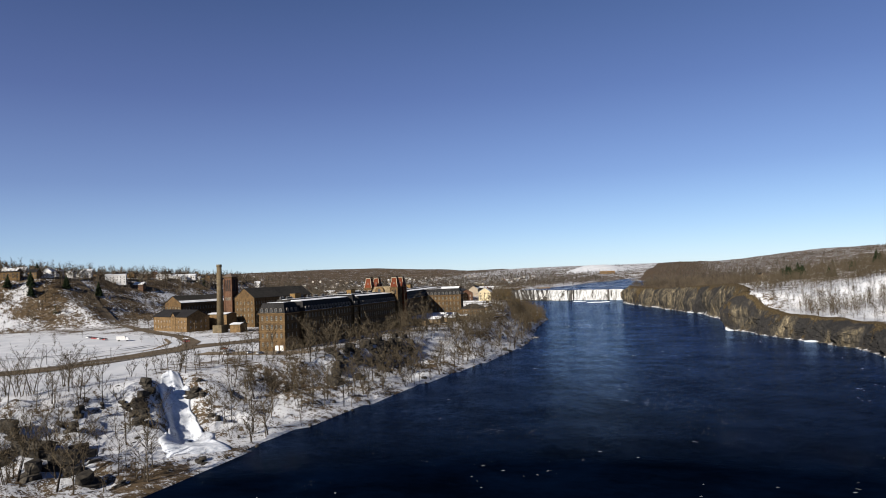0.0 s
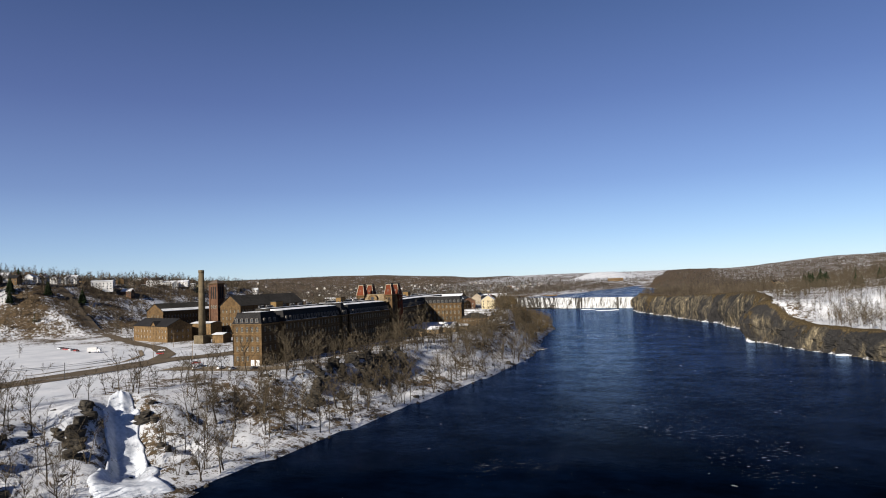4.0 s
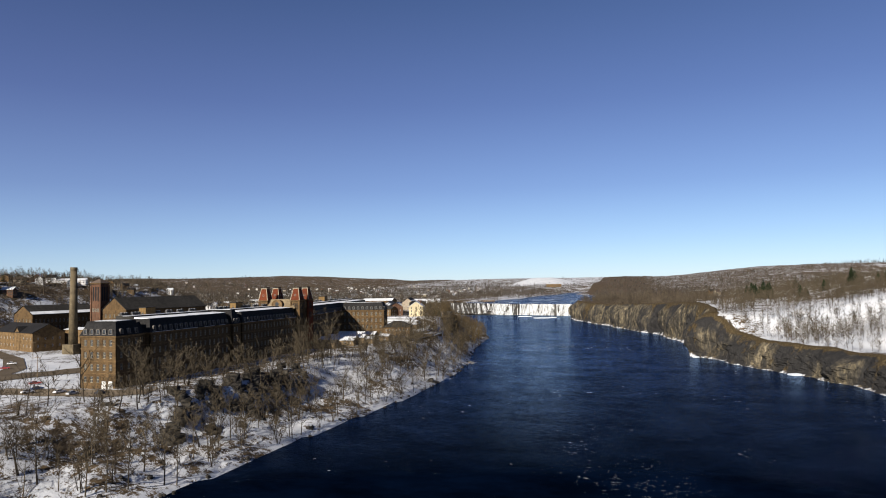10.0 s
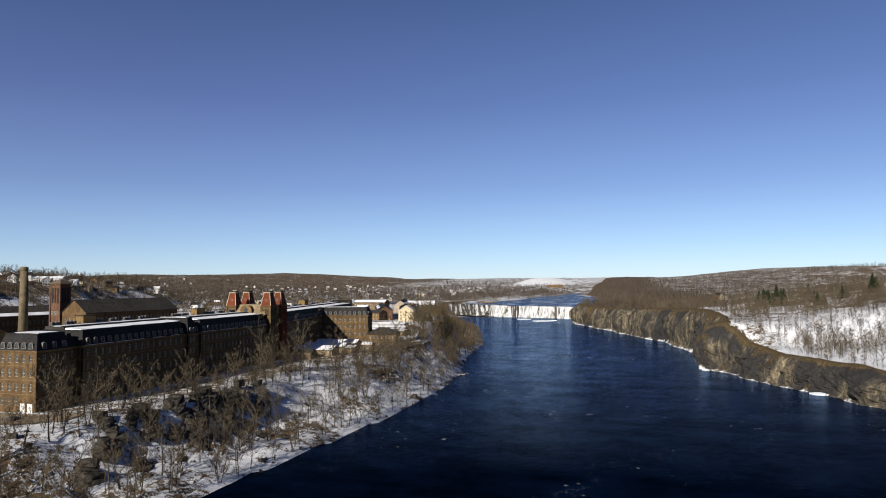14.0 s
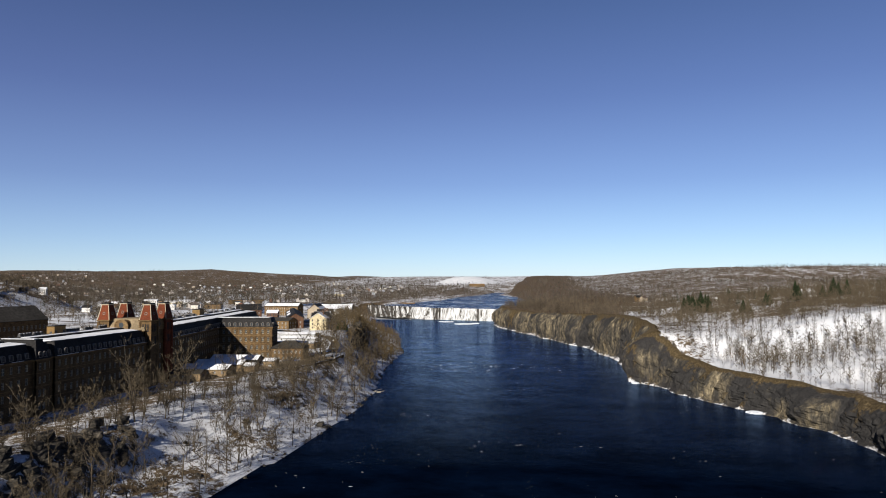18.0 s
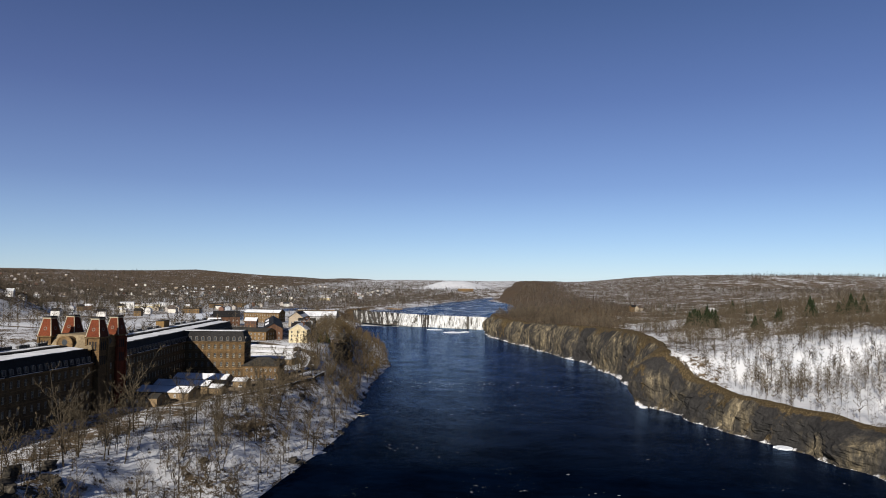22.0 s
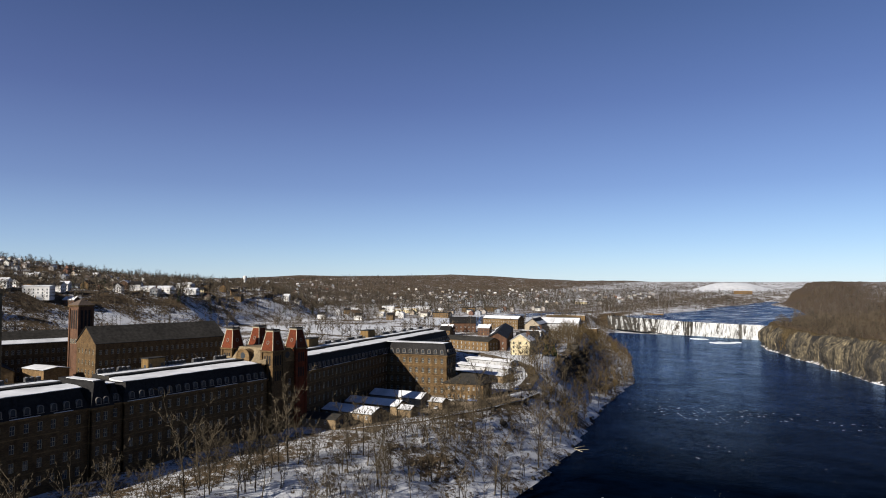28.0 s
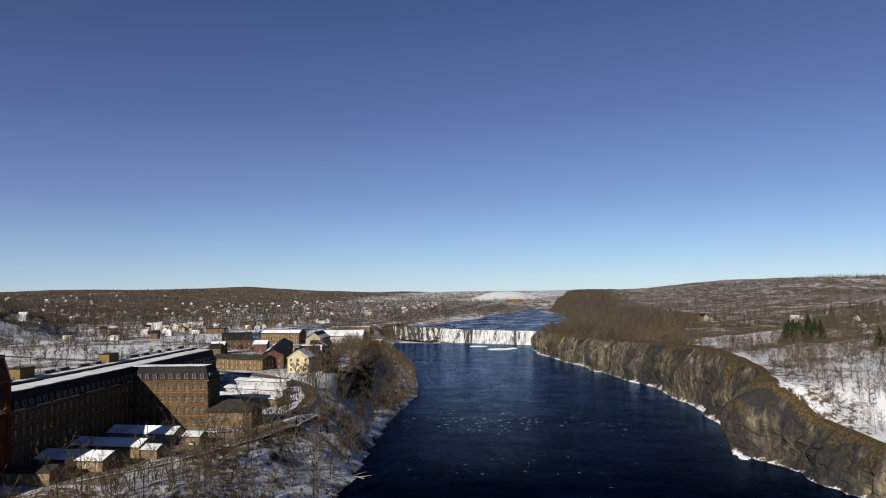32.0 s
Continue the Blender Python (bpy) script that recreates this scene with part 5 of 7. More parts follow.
for x, y, k, turn in ((-423, 291, 0, 40), (-436, 302, 0, 45), (-444, 420, 2, 30), (-508, 505, 2, 30), (-545, 540, 0, 25), (-493, 966, 3, 20), (-520, 1030, 3, 20), (-343, 850, 1, 15), (-417, 1073, 1, 20), (-390, 1111, 1, 20), (-397, 1645, 3, 10), (-455, 182, 1, 40)):
    put_house(BLOCKS[k], x, y, turn, 20)
rh = random.Random(9)
for x, y in ((-434, 415), (-485, 524), (-503, 530), (-560, 480), (-500, 590), (-520, 600), (-408, 312), (-660, 349), (-440, 262), (-491, 272), (-470, 250), (-424, 180), (-440, 200)):
    put_house(rh.choice(HOUSES), x, y, rh.uniform(20, 60))
for y in np.arange(215, 560, 15.0):          # the pale row along the brow of the snowy slope
    x = float(along(y, FOOT_W)) - 112 + rh.uniform(-14, 14)
    if rh.random() < 0.45:
        continue
    put_house(rh.choice((HOUSES[0], HOUSES[1], HOUSES[3], HOUSES[0], HOUSES[6])), x, y, rh.choice((35, 125)) + rh.uniform(-8, 8))
for row in range(14):                        # streets that follow the hill
    d0 = 135 + row * 42 + rh.uniform(-6, 6)
    for y in np.arange(60, 1250, 17.0):
        if rh.random() < 0.42 - 0.014 * row:
            x = float(along(y, FOOT_W)) - d0 + rh.uniform(-5, 5)
            put_house(rh.choice(HOUSES), x, y + rh.uniform(-4, 4), rh.choice((30, 120)) + rh.uniform(-8, 8), near=row < 2 and y < 640)
for y in np.arange(640, 1250, 26.0):         # the flat by the canal
    for x in np.arange(-440, -150, 30.0):
        if rh.random() < 0.3 and x < float(along(y, BANK_W)) - 30 and not (-350 < x < -150 and y < 1130):
            put_house(rh.choice(HOUSES), x + rh.uniform(-6, 6), y + rh.uniform(-6, 6), rh.choice((15, 105)), near=y < 800)
for i in range(420):                          # roofs scattered over the wooded hill
    y = rh.uniform(150, 1500)
    put_house(HOUSES[0], float(along(y, FOOT_W)) - rh.uniform(300, 1300), y, rh.choice((25, 115)) + rh.uniform(-10, 10), 18, False)
for i in range(130):                          # specks of roofs on the far rise
    put_house(HOUSES[0], rh.uniform(-2300, -700), rh.uniform(1200, 2900), rh.choice((25, 115)), 26, False)
for i in range(140):                          # pale rows far up the valley
    put_house(rh.choice(HOUSES[:4]), rh.uniform(-1250, -330), rh.uniform(1400, 2700), rh.choice((10, 100)), 24, False)
for x, y in ((324, 1010), (332, 1000), (435, 970), (450, 781), (470, 800), (520, 760), (549, 754), (600, 700), (540, 620), (480, 560), (560, 500), (430, 560), (620, 560), (500, 430), (590, 400), (680, 480), (455, 380), (520, 330), (610, 300), (700, 380), (760, 520), (820, 620), (740, 720), (860, 460), (400, 690), (430, 720), (465, 700), (500, 690), (520, 720), (555, 700), (585, 650), (560, 610), (610, 620), (640, 650), (660, 600), (690, 560), (720, 610), (700, 660), (470, 620), (440, 600), (415, 640), (640, 520), (600, 480), (560, 440), (530, 480), (490, 500), (470, 470), (650, 440), (720, 460), (780, 560), (800, 700), (700, 760), (620, 800), (560, 850), (480, 880)):
    put_house(rh.choice(HOUSES[:5]), x, y, rh.uniform(0, 180))


def far_houses():
    """Houses too far off to pick apart: walls in one mesh, roofs in another."""
    walls, roofs = Shape(), Shape()
    for x, y, turn in distant:
        m = pose(x, y, float(ground_z(x, y)) - 0.5, 0, 0, turn)
        w, d, h, r = rh.uniform(4, 6), rh.uniform(3.5, 4.5), rh.uniform(5, 6.5), rh.uniform(2, 3.2)
        k = len(walls.v)
        walls.v += [tuple(m @ Vector(p)) for p in ((-w, -d, -1), (w, -d, -1), (w, d, -1), (-w, d, -1), (-w, -d, h), (w, -d, h), (w, d, h), (-w, d, h), (-w, 0, h + r), (w, 0, h + r))]
        walls.f += [tuple(k + i for i in q) for q in ((0, 1, 5, 4), (1, 2, 6, 9, 5), (2, 3, 7, 6), (3, 0, 4, 8, 7))]
        k = len(roofs.v)
        e = 0.4
        roofs.v += [tuple(m @ Vector(p)) for p in ((-w - e, -d - e, h - 0.1), (w + e, -d - e, h - 0.1), (w + e, 0, h + r + 0.15), (-w - e, 0, h + r + 0.15), (w + e, d + e, h - 0.1), (-w - e, d + e, h - 0.1))]
        roofs.f += [tuple(k + i for i in q) for q in ((0, 1, 2, 3), (3, 2, 4, 5))]
    wm = island_material("far_walls", [(0.0, (0.5, 0.5, 0.47)), (0.12, (0.3, 0.28, 0.26)), (0.45, (0.28, 0.24, 0.19)), (0.6, (0.13, 0.075, 0.055)), (0.72, (0.48, 0.46, 0.41)), (0.82, (0.28, 0.3, 0.33))])
    rm = island_material("far_roofs", [(0.0, (0.55, 0.56, 0.58)), (0.22, (0.07, 0.06, 0.055)), (0.7, (0.12, 0.1, 0.09)), (0.85, (0.04, 0.042, 0.05))])
    whole("far_house_walls", walls, wm, "walls of many distant small houses", "houses", kind="stuff")
    whole("far_house_roofs", roofs, rm, "snowy and dark roofs of distant houses", "houses", kind="stuff")


far_houses()
for proto in HOUSES + BLOCKS:                # the first of each kind gets its own plot
    y = 700 + 40 * (HOUSES + BLOCKS).index(proto)
    x = -520 - 15 * ((HOUSES + BLOCKS).index(proto) % 3)
    proto.matrix_basis = pose(x, y, float(ground_z(x, y)) + 0.3, 0, 0, 25)


# ---- the mill workers' street beyond the wing ----
row_front = house("row_house", "cream gable-ended row house at the head of a terrace", 13, 12, 8.5, 4.6, CREAM, SLATE, True, "y", bays=3, floors=3)
row_front.matrix_basis = pose(3, 374, 9.4, 0, 0, 8)
for i in range(8):
    x, y = -1.5 - 4.0 * i, 388 + 13.2 * i
    ob = copy_thing((HOUSES[3], HOUSES[1], HOUSES[4])[i % 3], pose(x, y, float(ground_z(x, y)) + 1.0, 0, 0, 106 if i % 2 else 16) @ Matrix.Diagonal((1.35, 1.3, 1.2, 1)))
    ob.name = "row_house"
    tagged(ob, "terraced row house with a snow-streaked dark roof", "house", "terrace of row houses")
gabled("stone_house_row", "two-storey brown stone row with a low roof", pose(-66, 388, 9, 0, 0, -12), (0, 42, 0, 12), -2, 6.2, 8.6, "x", {"S": 11, "E": 3}, (0.6, 3.6), WIN_SMALL, (1.0, 1.7), BROWNSTONE, TARROOF)
for i in range(5):
    u = i * 25.0
    gabled("brick_row_house", "gabled brick row house with a dark snow-streaked roof", pose(-17 - 0.386 * u, 392 + 0.922 * u, float(ground_z(-22 - 0.386 * u, 398 + 0.922 * u)), 0, 0, 112.7), (0, 24.6, 0, 14), -2, 8.4, 12.4, "x", {"S": 6, "W": 3, "N": 6} if i == 0 else {"S": 6, "N": 6}, (0.6, 4.4), WIN_SMALL, (1.0, 1.7), REDBRICK if i % 2 == 0 else BROWNSTONE, SLATE, snow=(0.1, 0.5, 1) if i % 2 else None)
gabled("dark_gabled_house", "dark gabled brick house beside the canal", pose(-152, 545, 7, 0, 0, 30), (0, 26, 0, 16), -2, 9, 15, "x", {"S": 6, "E": 3, "W": 3}, (0.6, 4.4), WIN_SMALL, (1.0, 1.7), REDBRICK, SLATE, snow=(0.2, 0.7, 1))
gabled("brick_tenement", "long brick tenement with white dormers and snow", pose(-158, 628, 6, 0, 0, -4), (0, 44, 0, 15), -2, 11, 15, "x", {"S": 14, "E": 3}, (0.8, 4.2, 7.6), WIN_SMALL, (1.0, 1.7), BROWNSTONE, SLATE, snow=(0.05, 0.8, -1))
gabled("brick_tenement", "tall brick tenement with steep snow-streaked roof", pose(-62, 560, 6, 0, 0, 100), (0, 34, 0, 15), -2, 10, 16, "x", {"S": 9, "W": 3}, (0.8, 4.2), WIN_SMALL, (1.0, 1.7), TANPAINT, SLATE, snow=(0.05, 0.5, -1))
gabled("market_hall", "broad low hall under a grey snowy roof", pose(-96, 640, 6, 0, 0, 12), (0, 42, 0, 26), -2, 7, 13, "x", {"S": 8, "E": 3}, (0.8,), WIN_SMALL, (1.0, 1.7), GREYPAINT, TARROOF, snow=(0.02, 0.9, -1))
for i, (x, y, t) in enumerate(((-100, 520, 12), (-112, 470, 12), (-98, 430, 12), (-128, 500, 12), (-85, 600, 6))):
    put_house((HOUSES[5], HOUSES[4], HOUSES[2])[i % 3], x, y, t)

# ---- canal, roads and yards ----
def ribbon(name, pts, width, mat, label, category="road", lift=0.25, kind="structure"):
    """A strip laid on the ground along a line."""
    pts = [Vector(p) for p in pts]
    dense = []
    for a, b in zip(pts, pts[1:]):
        n = max(1, int((b - a).length / 4))
        dense += [a + (b - a) * (i / n) for i in range(n)]
    dense.append(pts[-1])
    s = Shape()
    k = 5
    for i, p in enumerate(dense):
        d = (dense[min(i + 1, len(dense) - 1)] - dense[max(i - 1, 0)]).normalized()
        nr = Vector((-d.y, d.x))
        mid = float(ground_z(p.x, p.y))
        for j in range(k):
            q = p + nr * width * (j / (k - 1) - 0.5)
            s.v.append((q.x, q.y, max(float(ground_z(q.x, q.y)), mid - 0.2) + lift))
    for i in range(len(dense) - 1):
        for j in range(k - 1):
            a = i * k + j
            s.f.append((a, a + k, a + k + 1, a + 1))
    return whole(name, s, mat, label, category, kind=kind)


ribbon("road", [(-200, -190), (-110, -116), (-84, -84), (-79, -60), (-79, -37), (-78, -11), (-80, 15), (-66, 45), (-50, 100), (-40, 160), (-62, 260), (-78, 340)], 21, ASPHALT, "asphalt road with brown slush along the bluff")
ribbon("road", [(-80, 12), (-104, 48), (-150, 88), (-200, 118), (-260, 160), (-330, 210), (-430, 240)], 10, ASPHALT, "side road past the boiler house towards the hill")
ribbon("pavement", [(-104, -46), (-99, -20), (-100, 10), (-116, 40), (-150, 72)], 2.5, GRAVEL, "gravel edge along the snowy field", "pavement")
ribbon("canal_wall", [(-420, -150), (-220, -80), (-140, -42), (-122, -24), (-113, -4), (-114, 26)], 2.6, SLATE, "dark retaining wall along the snowy field", "wall", 0.9)
ribbon("yard", [(-46, -14), (-20, -12), (6, -10), (20, -4)], 15, GRAVEL, "gravel parking yard before the mill", "ground", 0.22)
ribbon("yard", [(16, 168), (9, 205), (4, 232), (2, 250)], 33, GRAVEL, "dark trodden yard around the low sheds", "ground", 0.2)
wall_line = [(22, 170), (30, 184), (38, 202), (44, 222), (49, 244), (53, 262), (52, 284)]
for a, b in zip(wall_line, wall_line[1:]):
    d = math.hypot(b[0] - a[0], b[1] - a[1])
    w = thing("retaining_wall", "low dry stone retaining wall capped with snow", "wall", pose(a[0], a[1], float(ground_z((a[0] + b[0]) / 2, (a[1] + b[1]) / 2)), 0, 0, math.degrees(math.atan2(b[1] - a[1], b[0] - a[0]))), "walls along the bank")
    s = Shape()
    s.box(0, d, -0.3, 0.3, -2.0, 0.55)
    part("wall", s, BROWNSTONE, w)
    s = Shape()
    s.box(0, d, -0.36, 0.36, 0.554, 0.72)
    part("snow_cap", s, SNOW, w, "snow lying on the wall")
ribbon("yard", [(22, 215), (34, 238), (46, 262)], 20, GRAVEL, "trodden brown yard beside the annex", "ground", 0.22)
ribbon("road", [(40, 258), (44, 285), (38, 310), (26, 330), (6, 346), (-24, 360), (-60, 372)], 6, ASPHALT, "narrow asphalt lane curving round the garages")
ribbon("road", [(30, 366), (22, 395), (12, 440), (-4, 500), (-30, 580)], 5, ASPHALT, "narrow lane along the terrace", "road")
ribbon("canal", [(-190, 668), (-228, 730), (-262, 800), (-276, 900), (-272, 1010), (-240, 1120)], 62, UPWATER, "pale half-frozen canal basin", "water", 0.4)
ribbon("canal_ice", [(-222, 660), (-262, 724), (-302, 800), (-320, 900), (-316, 1010)], 24, ICE, "snow-covered ice along the canal edge", "ice", 0.5)
ribbon("road", [(-520, 560), (-330, 470), (-230, 440), (-180, 430)], 7, ASPHALT, "road at the foot of the snowy slope")
ribbon("road", [(-430, 240), (-450, 420), (-520, 620), (-620, 900)], 7, ASPHALT, "hillside street between the houses")


# ---- trees ----
def limb(out, a, b, ra, rb, n=3):
    """A tapered prism from a to b, appended to the lists of verts and faces."""
    v, f = out
    d = np.array(b) - np.array(a)
    d /= np.linalg.norm(d) + 1e-9
    s = np.cross(d, (0.3, 0.8, 0.5))
    s /= np.linalg.norm(s) + 1e-9
    t = np.cross(d, s)
    k = len(v)
    for p, r in ((a, ra), (b, rb)):
        for i in range(n):
            w = 2 * math.pi * i / n
            v.append(tuple(np.array(p) + r * (math.cos(w) * s + math.sin(w) * t)))
    for i in range(n):
        j = (i + 1) % n
        f.append((k + i, k + j, k + n + j, k + n + i))


def bare_tree(seed, height, spread, stems=1, limbs=9, branches=6, twigs=9):
    """Trunk, and a crown of limbs, branches and fine twigs."""
    r = np.random.RandomState(seed)
    trunk, crown = ([], []), ([], [])
    for k in range(stems):
        lean = r.uniform(-0.12, 0.12, 2) * (2.2 if stems > 1 else 1)
        pts = [np.array((0.25 * k * math.cos(k * 2.1), 0.25 * k * math.sin(k * 2.1), -0.8))]
        n = 6
        for i in range(n):
            p = pts[-1] + np.array((*(lean * height / n + r.uniform(-0.12, 0.12, 2) * height / 12), height * 0.92 / n))
            pts.append(p)
        r0 = height * 0.0125
        for i in range(n):
            limb(trunk, pts[i], pts[i + 1], r0 * (1 - i / n) ** 0.8 + 0.03, r0 * (1 - (i + 1) / n) ** 0.8 + 0.02, 5)
        for i in range(limbs):
            t = r.uniform(0.28, 0.97)
            u = t * n
            p0 = pts[int(u)] + (pts[min(int(u) + 1, n)] - pts[int(u)]) * (u - int(u))
            a, up = r.uniform(0, 6.28), r.uniform(0.6, 1.5)
            ln = spread * (0.45 + 0.6 * math.sin(math.pi * min(1, 1.15 - t * 0.85))) * r.uniform(0.6, 1.1)
            d = np.array((math.cos(a), math.sin(a), up))
            p1 = p0 + d * ln * 0.55
            p2 = p1 + (d + r.uniform(-0.3, 0.3, 3) + (0, 0, 0.35)) * ln * 0.45
            limb(crown, p0, p1, r0 * 0.42, r0 * 0.28)
            limb(crown, p1, p2, r0 * 0.28, r0 * 0.12)
            for j in range(branches):
                q = r.uniform(0.3, 1)
                b0 = p0 + (p1 - p0) * min(1, q / 0.55) if q < 0.55 else p1 + (p2 - p1) * ((q - 0.55) / 0.45)
                e = d * 0.5 + r.uniform(-0.9, 0.9, 3) + (0, 0, 0.45)
                bl = ln * r.uniform(0.22, 0.45)
                b1 = b0 + e / np.linalg.norm(e) * bl
                limb(crown, b0, b1, r0 * 0.13, r0 * 0.06)
                for _ in range(twigs):
                    w0 = b0 + (b1 - b0) * r.uniform(0.25, 1)
                    e2 = e * 0.5 + r.uniform(-0.8, 0.8, 3) + (0, 0, 0.3)
                    w1 = w0 + e2 / np.linalg.norm(e2) * bl * r.uniform(0.35, 0.8)
                    side = np.cross(e2, r.uniform(-1, 1, 3))
                    side *= 0.045 / (np.linalg.norm(side) + 1e-9)
                    kk = len(crown[0])
                    crown[0].extend([tuple(w0 - side), tuple(w0 + side), tuple(w1)])
                    crown[1].append((kk, kk + 1, kk + 2))
    return trunk, crown


def tree_mesh(name, data, mat):
    me = bpy.data.meshes.new(name)
    me.from_pydata(data[0], [], data[1])
    me.materials.append(mat)
    return me


TREES = []
for k, (h, sp, st, nl) in enumerate(((15, 5.0, 1, 13), (12, 4.2, 2, 8), (17, 5.5, 1, 14), (10, 3.8, 3, 6), (13, 4.0, 1, 12), (8, 3.2, 4, 4))):
    a, b = bare_tree(50 + k, h, sp, st, nl)
    TREES.append((tree_mesh("trunk", a, BARK), tree_mesh("crown", b, TWIGS)))
TREE_LABELS = ("tall bare grey-brown tree on the snowy bank", "twin-stemmed bare tree with fine twigs", "tall bare tree with a wide twiggy crown", "clump of thin bare stems on the slope", "slender bare tree standing in snow", "low many-stemmed leafless bush")


def put_tree(x, y, k, size, turn, group="trees on the bank"):
    z = float(ground_z(x, y)) - 0.1
    ob = thing("bare_tree" if k != 5 else "bare_bush", TREE_LABELS[k], "tree" if k != 5 else "bush", pose(x, y, z, 0, 0, turn) @ Matrix.Scale(size, 4), group)
    part("trunk", TREES[k][0], None, ob)
    part("crown", TREES[k][1], None, ob)
    return ob


rt = random.Random(11)
count, joined = 0, []
while count < 560:
    y = rt.uniform(-195, 560)
    xl, xt = float(along(y, SHORE_W)), float(along(y, BANK_W))
    q = rt.random()
    x = xl - 2 - (xl - xt + 6) * q
    dens = 1.0
    if -150 < y < -85 and abs((x - 2) * 50 + (y + 88) * 56) / 75 < 9:
        dens = 0.0                     # the open gully with the frozen fall
    if y > 330:
        dens = 0.6
    if rt.random() > dens:
        continue
    k = rt.choice((0, 1, 2, 3, 4, 4, 5, 5) if y < 330 else (0, 2, 4, 3, 1))
    size = rt.uniform(0.75, 1.35)
    if count < 235 and y < 330:
        put_tree(x, y, k, size, rt.uniform(0, 360))
    else:
        joined.append((x, y, size * rt.uniform(0.75, 1.0)))
    count += 1
for y in np.arange(-130, 200, 9.0):        # a thin line of trees along the mill's foot and the road
    x = float(along(y, BANK_W)) - rt.uniform(2, 14)
    if not (-16 < y < 12):
        put_tree(x if y > 0 else x - 8, y + rt.uniform(-3, 3), rt.choice((3, 4, 5, 1)), rt.uniform(0.5, 0.8), rt.uniform(0, 360))


def far_tree(r, h, sp, n, thin=1.0, twigs=3):
    """A small leafless tree: thin blades for trunk, limbs and twigs."""
    v, f = [], []

    def blade(a, b, w):
        a, b = np.array(a), np.array(b)
        s = np.cross(b - a, r.uniform(-1, 1, 3))
        s *= w / (np.linalg.norm(s) + 1e-9)
        k = len(v)
        v.extend([a - s, a + s, b])
        f.append((k, k + 1, k + 2))

    top = np.array((r.uniform(-0.5, 0.5), r.uniform(-0.5, 0.5), h))
    blade((0, 0, -0.5), top, 0.24 * thin), blade((0, 0, -0.5), top, 0.24 * thin)
    for i in range(n):
        t = r.uniform(0.25, 0.95)
        a, ln = r.uniform(0, 6.28), sp * (1.15 - 0.75 * t) * r.uniform(0.6, 1.1)
        p0 = top * t
        p1 = p0 + np.array((math.cos(a) * ln, math.sin(a) * ln, ln * r.uniform(0.4, 1.1)))
        blade(p0, p1, 0.22 * thin)
        for _ in range(twigs):
            m = p0 + (p1 - p0) * r.uniform(0.3, 1)
            blade(m, m + np.array((*r.uniform(-0.5, 0.5, 2), r.uniform(0.1, 0.6))) * sp * 0.75, 0.16 * thin)
    return np.array(v), np.array(f)


def conifer_far(r, h, sp, n=46):
    v, f = [], []
    for i in range(n):
        t = (i + 0.5) / n
        a, ln = i * 2.4, sp * (1 - t) * r.uniform(0.7, 1.15) + 0.25
        c, s = math.cos(a), math.sin(a)
        z = h * (0.08 + 0.9 * t)
        k = len(v)
        w = 0.28 * ln + 0.2
        v += [(0, 0, z + 0.6), (c * ln - s * w, s * ln + c * w, z - 0.25 * ln), (c * ln * 1.15, s * ln * 1.15, z - 0.1 * ln), (c * ln + s * w, s * ln - c * w, z - 0.3 * ln)]
        f += [(k, k + 1, k + 2), (k, k + 2, k + 3)]
    k = len(v)
    v += [(-0.15, 0, -0.5), (0.15, 0, -0.5), (0, 0, h)]
    f.append((k, k + 1, k + 2))
    return np.array(v, float), np.array(f)


def forest(name, label, spots, protos, mat, seed):
    """Woods that nobody could count, joined into one mesh."""
    r = np.random.RandomState(seed)
    V, F, k = [], [], 0
    spots = np.array(spots)
    zs = ground_z(spots[:, 0], spots[:, 1])
    for (x, y, size), z in zip(spots, zs):
        v, f = protos[r.randint(len(protos))]
        a = r.uniform(0, 6.28)
        c, s = math.cos(a) * size, math.sin(a) * size
        V.append(np.stack([v[:, 0] * c - v[:, 1] * s + x, v[:, 0] * s + v[:, 1] * c + y, v[:, 2] * size + z], 1))
        F.append(f + k)
        k += len(v)
    V, F = np.concatenate(V), np.concatenate(F)
    me = bpy.data.meshes.new(name)
    me.vertices.add(len(V))
    me.vertices.foreach_set("co", V.astype(np.float32).ravel())
    me.loops.add(F.size)
    me.loops.foreach_set("vertex_index", F.ravel().astype(np.int32))
    me.polygons.add(len(F))
    me.polygons.foreach_set("loop_start", np.arange(0, F.size, 3, dtype=np.int32))
    me.update(calc_edges=True)
    me.materials.append(mat)
    return whole(name, me, None, label, "woods", kind="stuff")


rf = np.random.RandomState(5)
PROTO = [far_tree(rf, h, sp, n, 0.9, 4) for h, sp, n in ((13, 4.0, 12), (15, 4.5, 14), (11, 3.6, 11), (9, 3.8, 12), (16, 4.0, 13), (7, 3.4, 11))]
SLIM = [far_tree(rf, h, sp, n, 0.3, 6) for h, sp, n in ((13, 2.8, 12), (15, 3.0, 14), (11, 2.6, 11), (9, 2.6, 10), (16, 3.2, 15), (7, 2.4, 11))]


def as_triangles(data):
    """Trunk and crown of a near tree as one array of triangles."""
    v = np.array(data[0][0] + data[1][0])
    k = len(data[0][0])
    f = []
    for q in data[0][1] + [tuple(k + i for i in q) for q in data[1][1]]:
        f += [(q[0], q[1], q[2])] + ([(q[0], q[2], q[3])] if len(q) == 4 else [])
    return v, np.array(f)


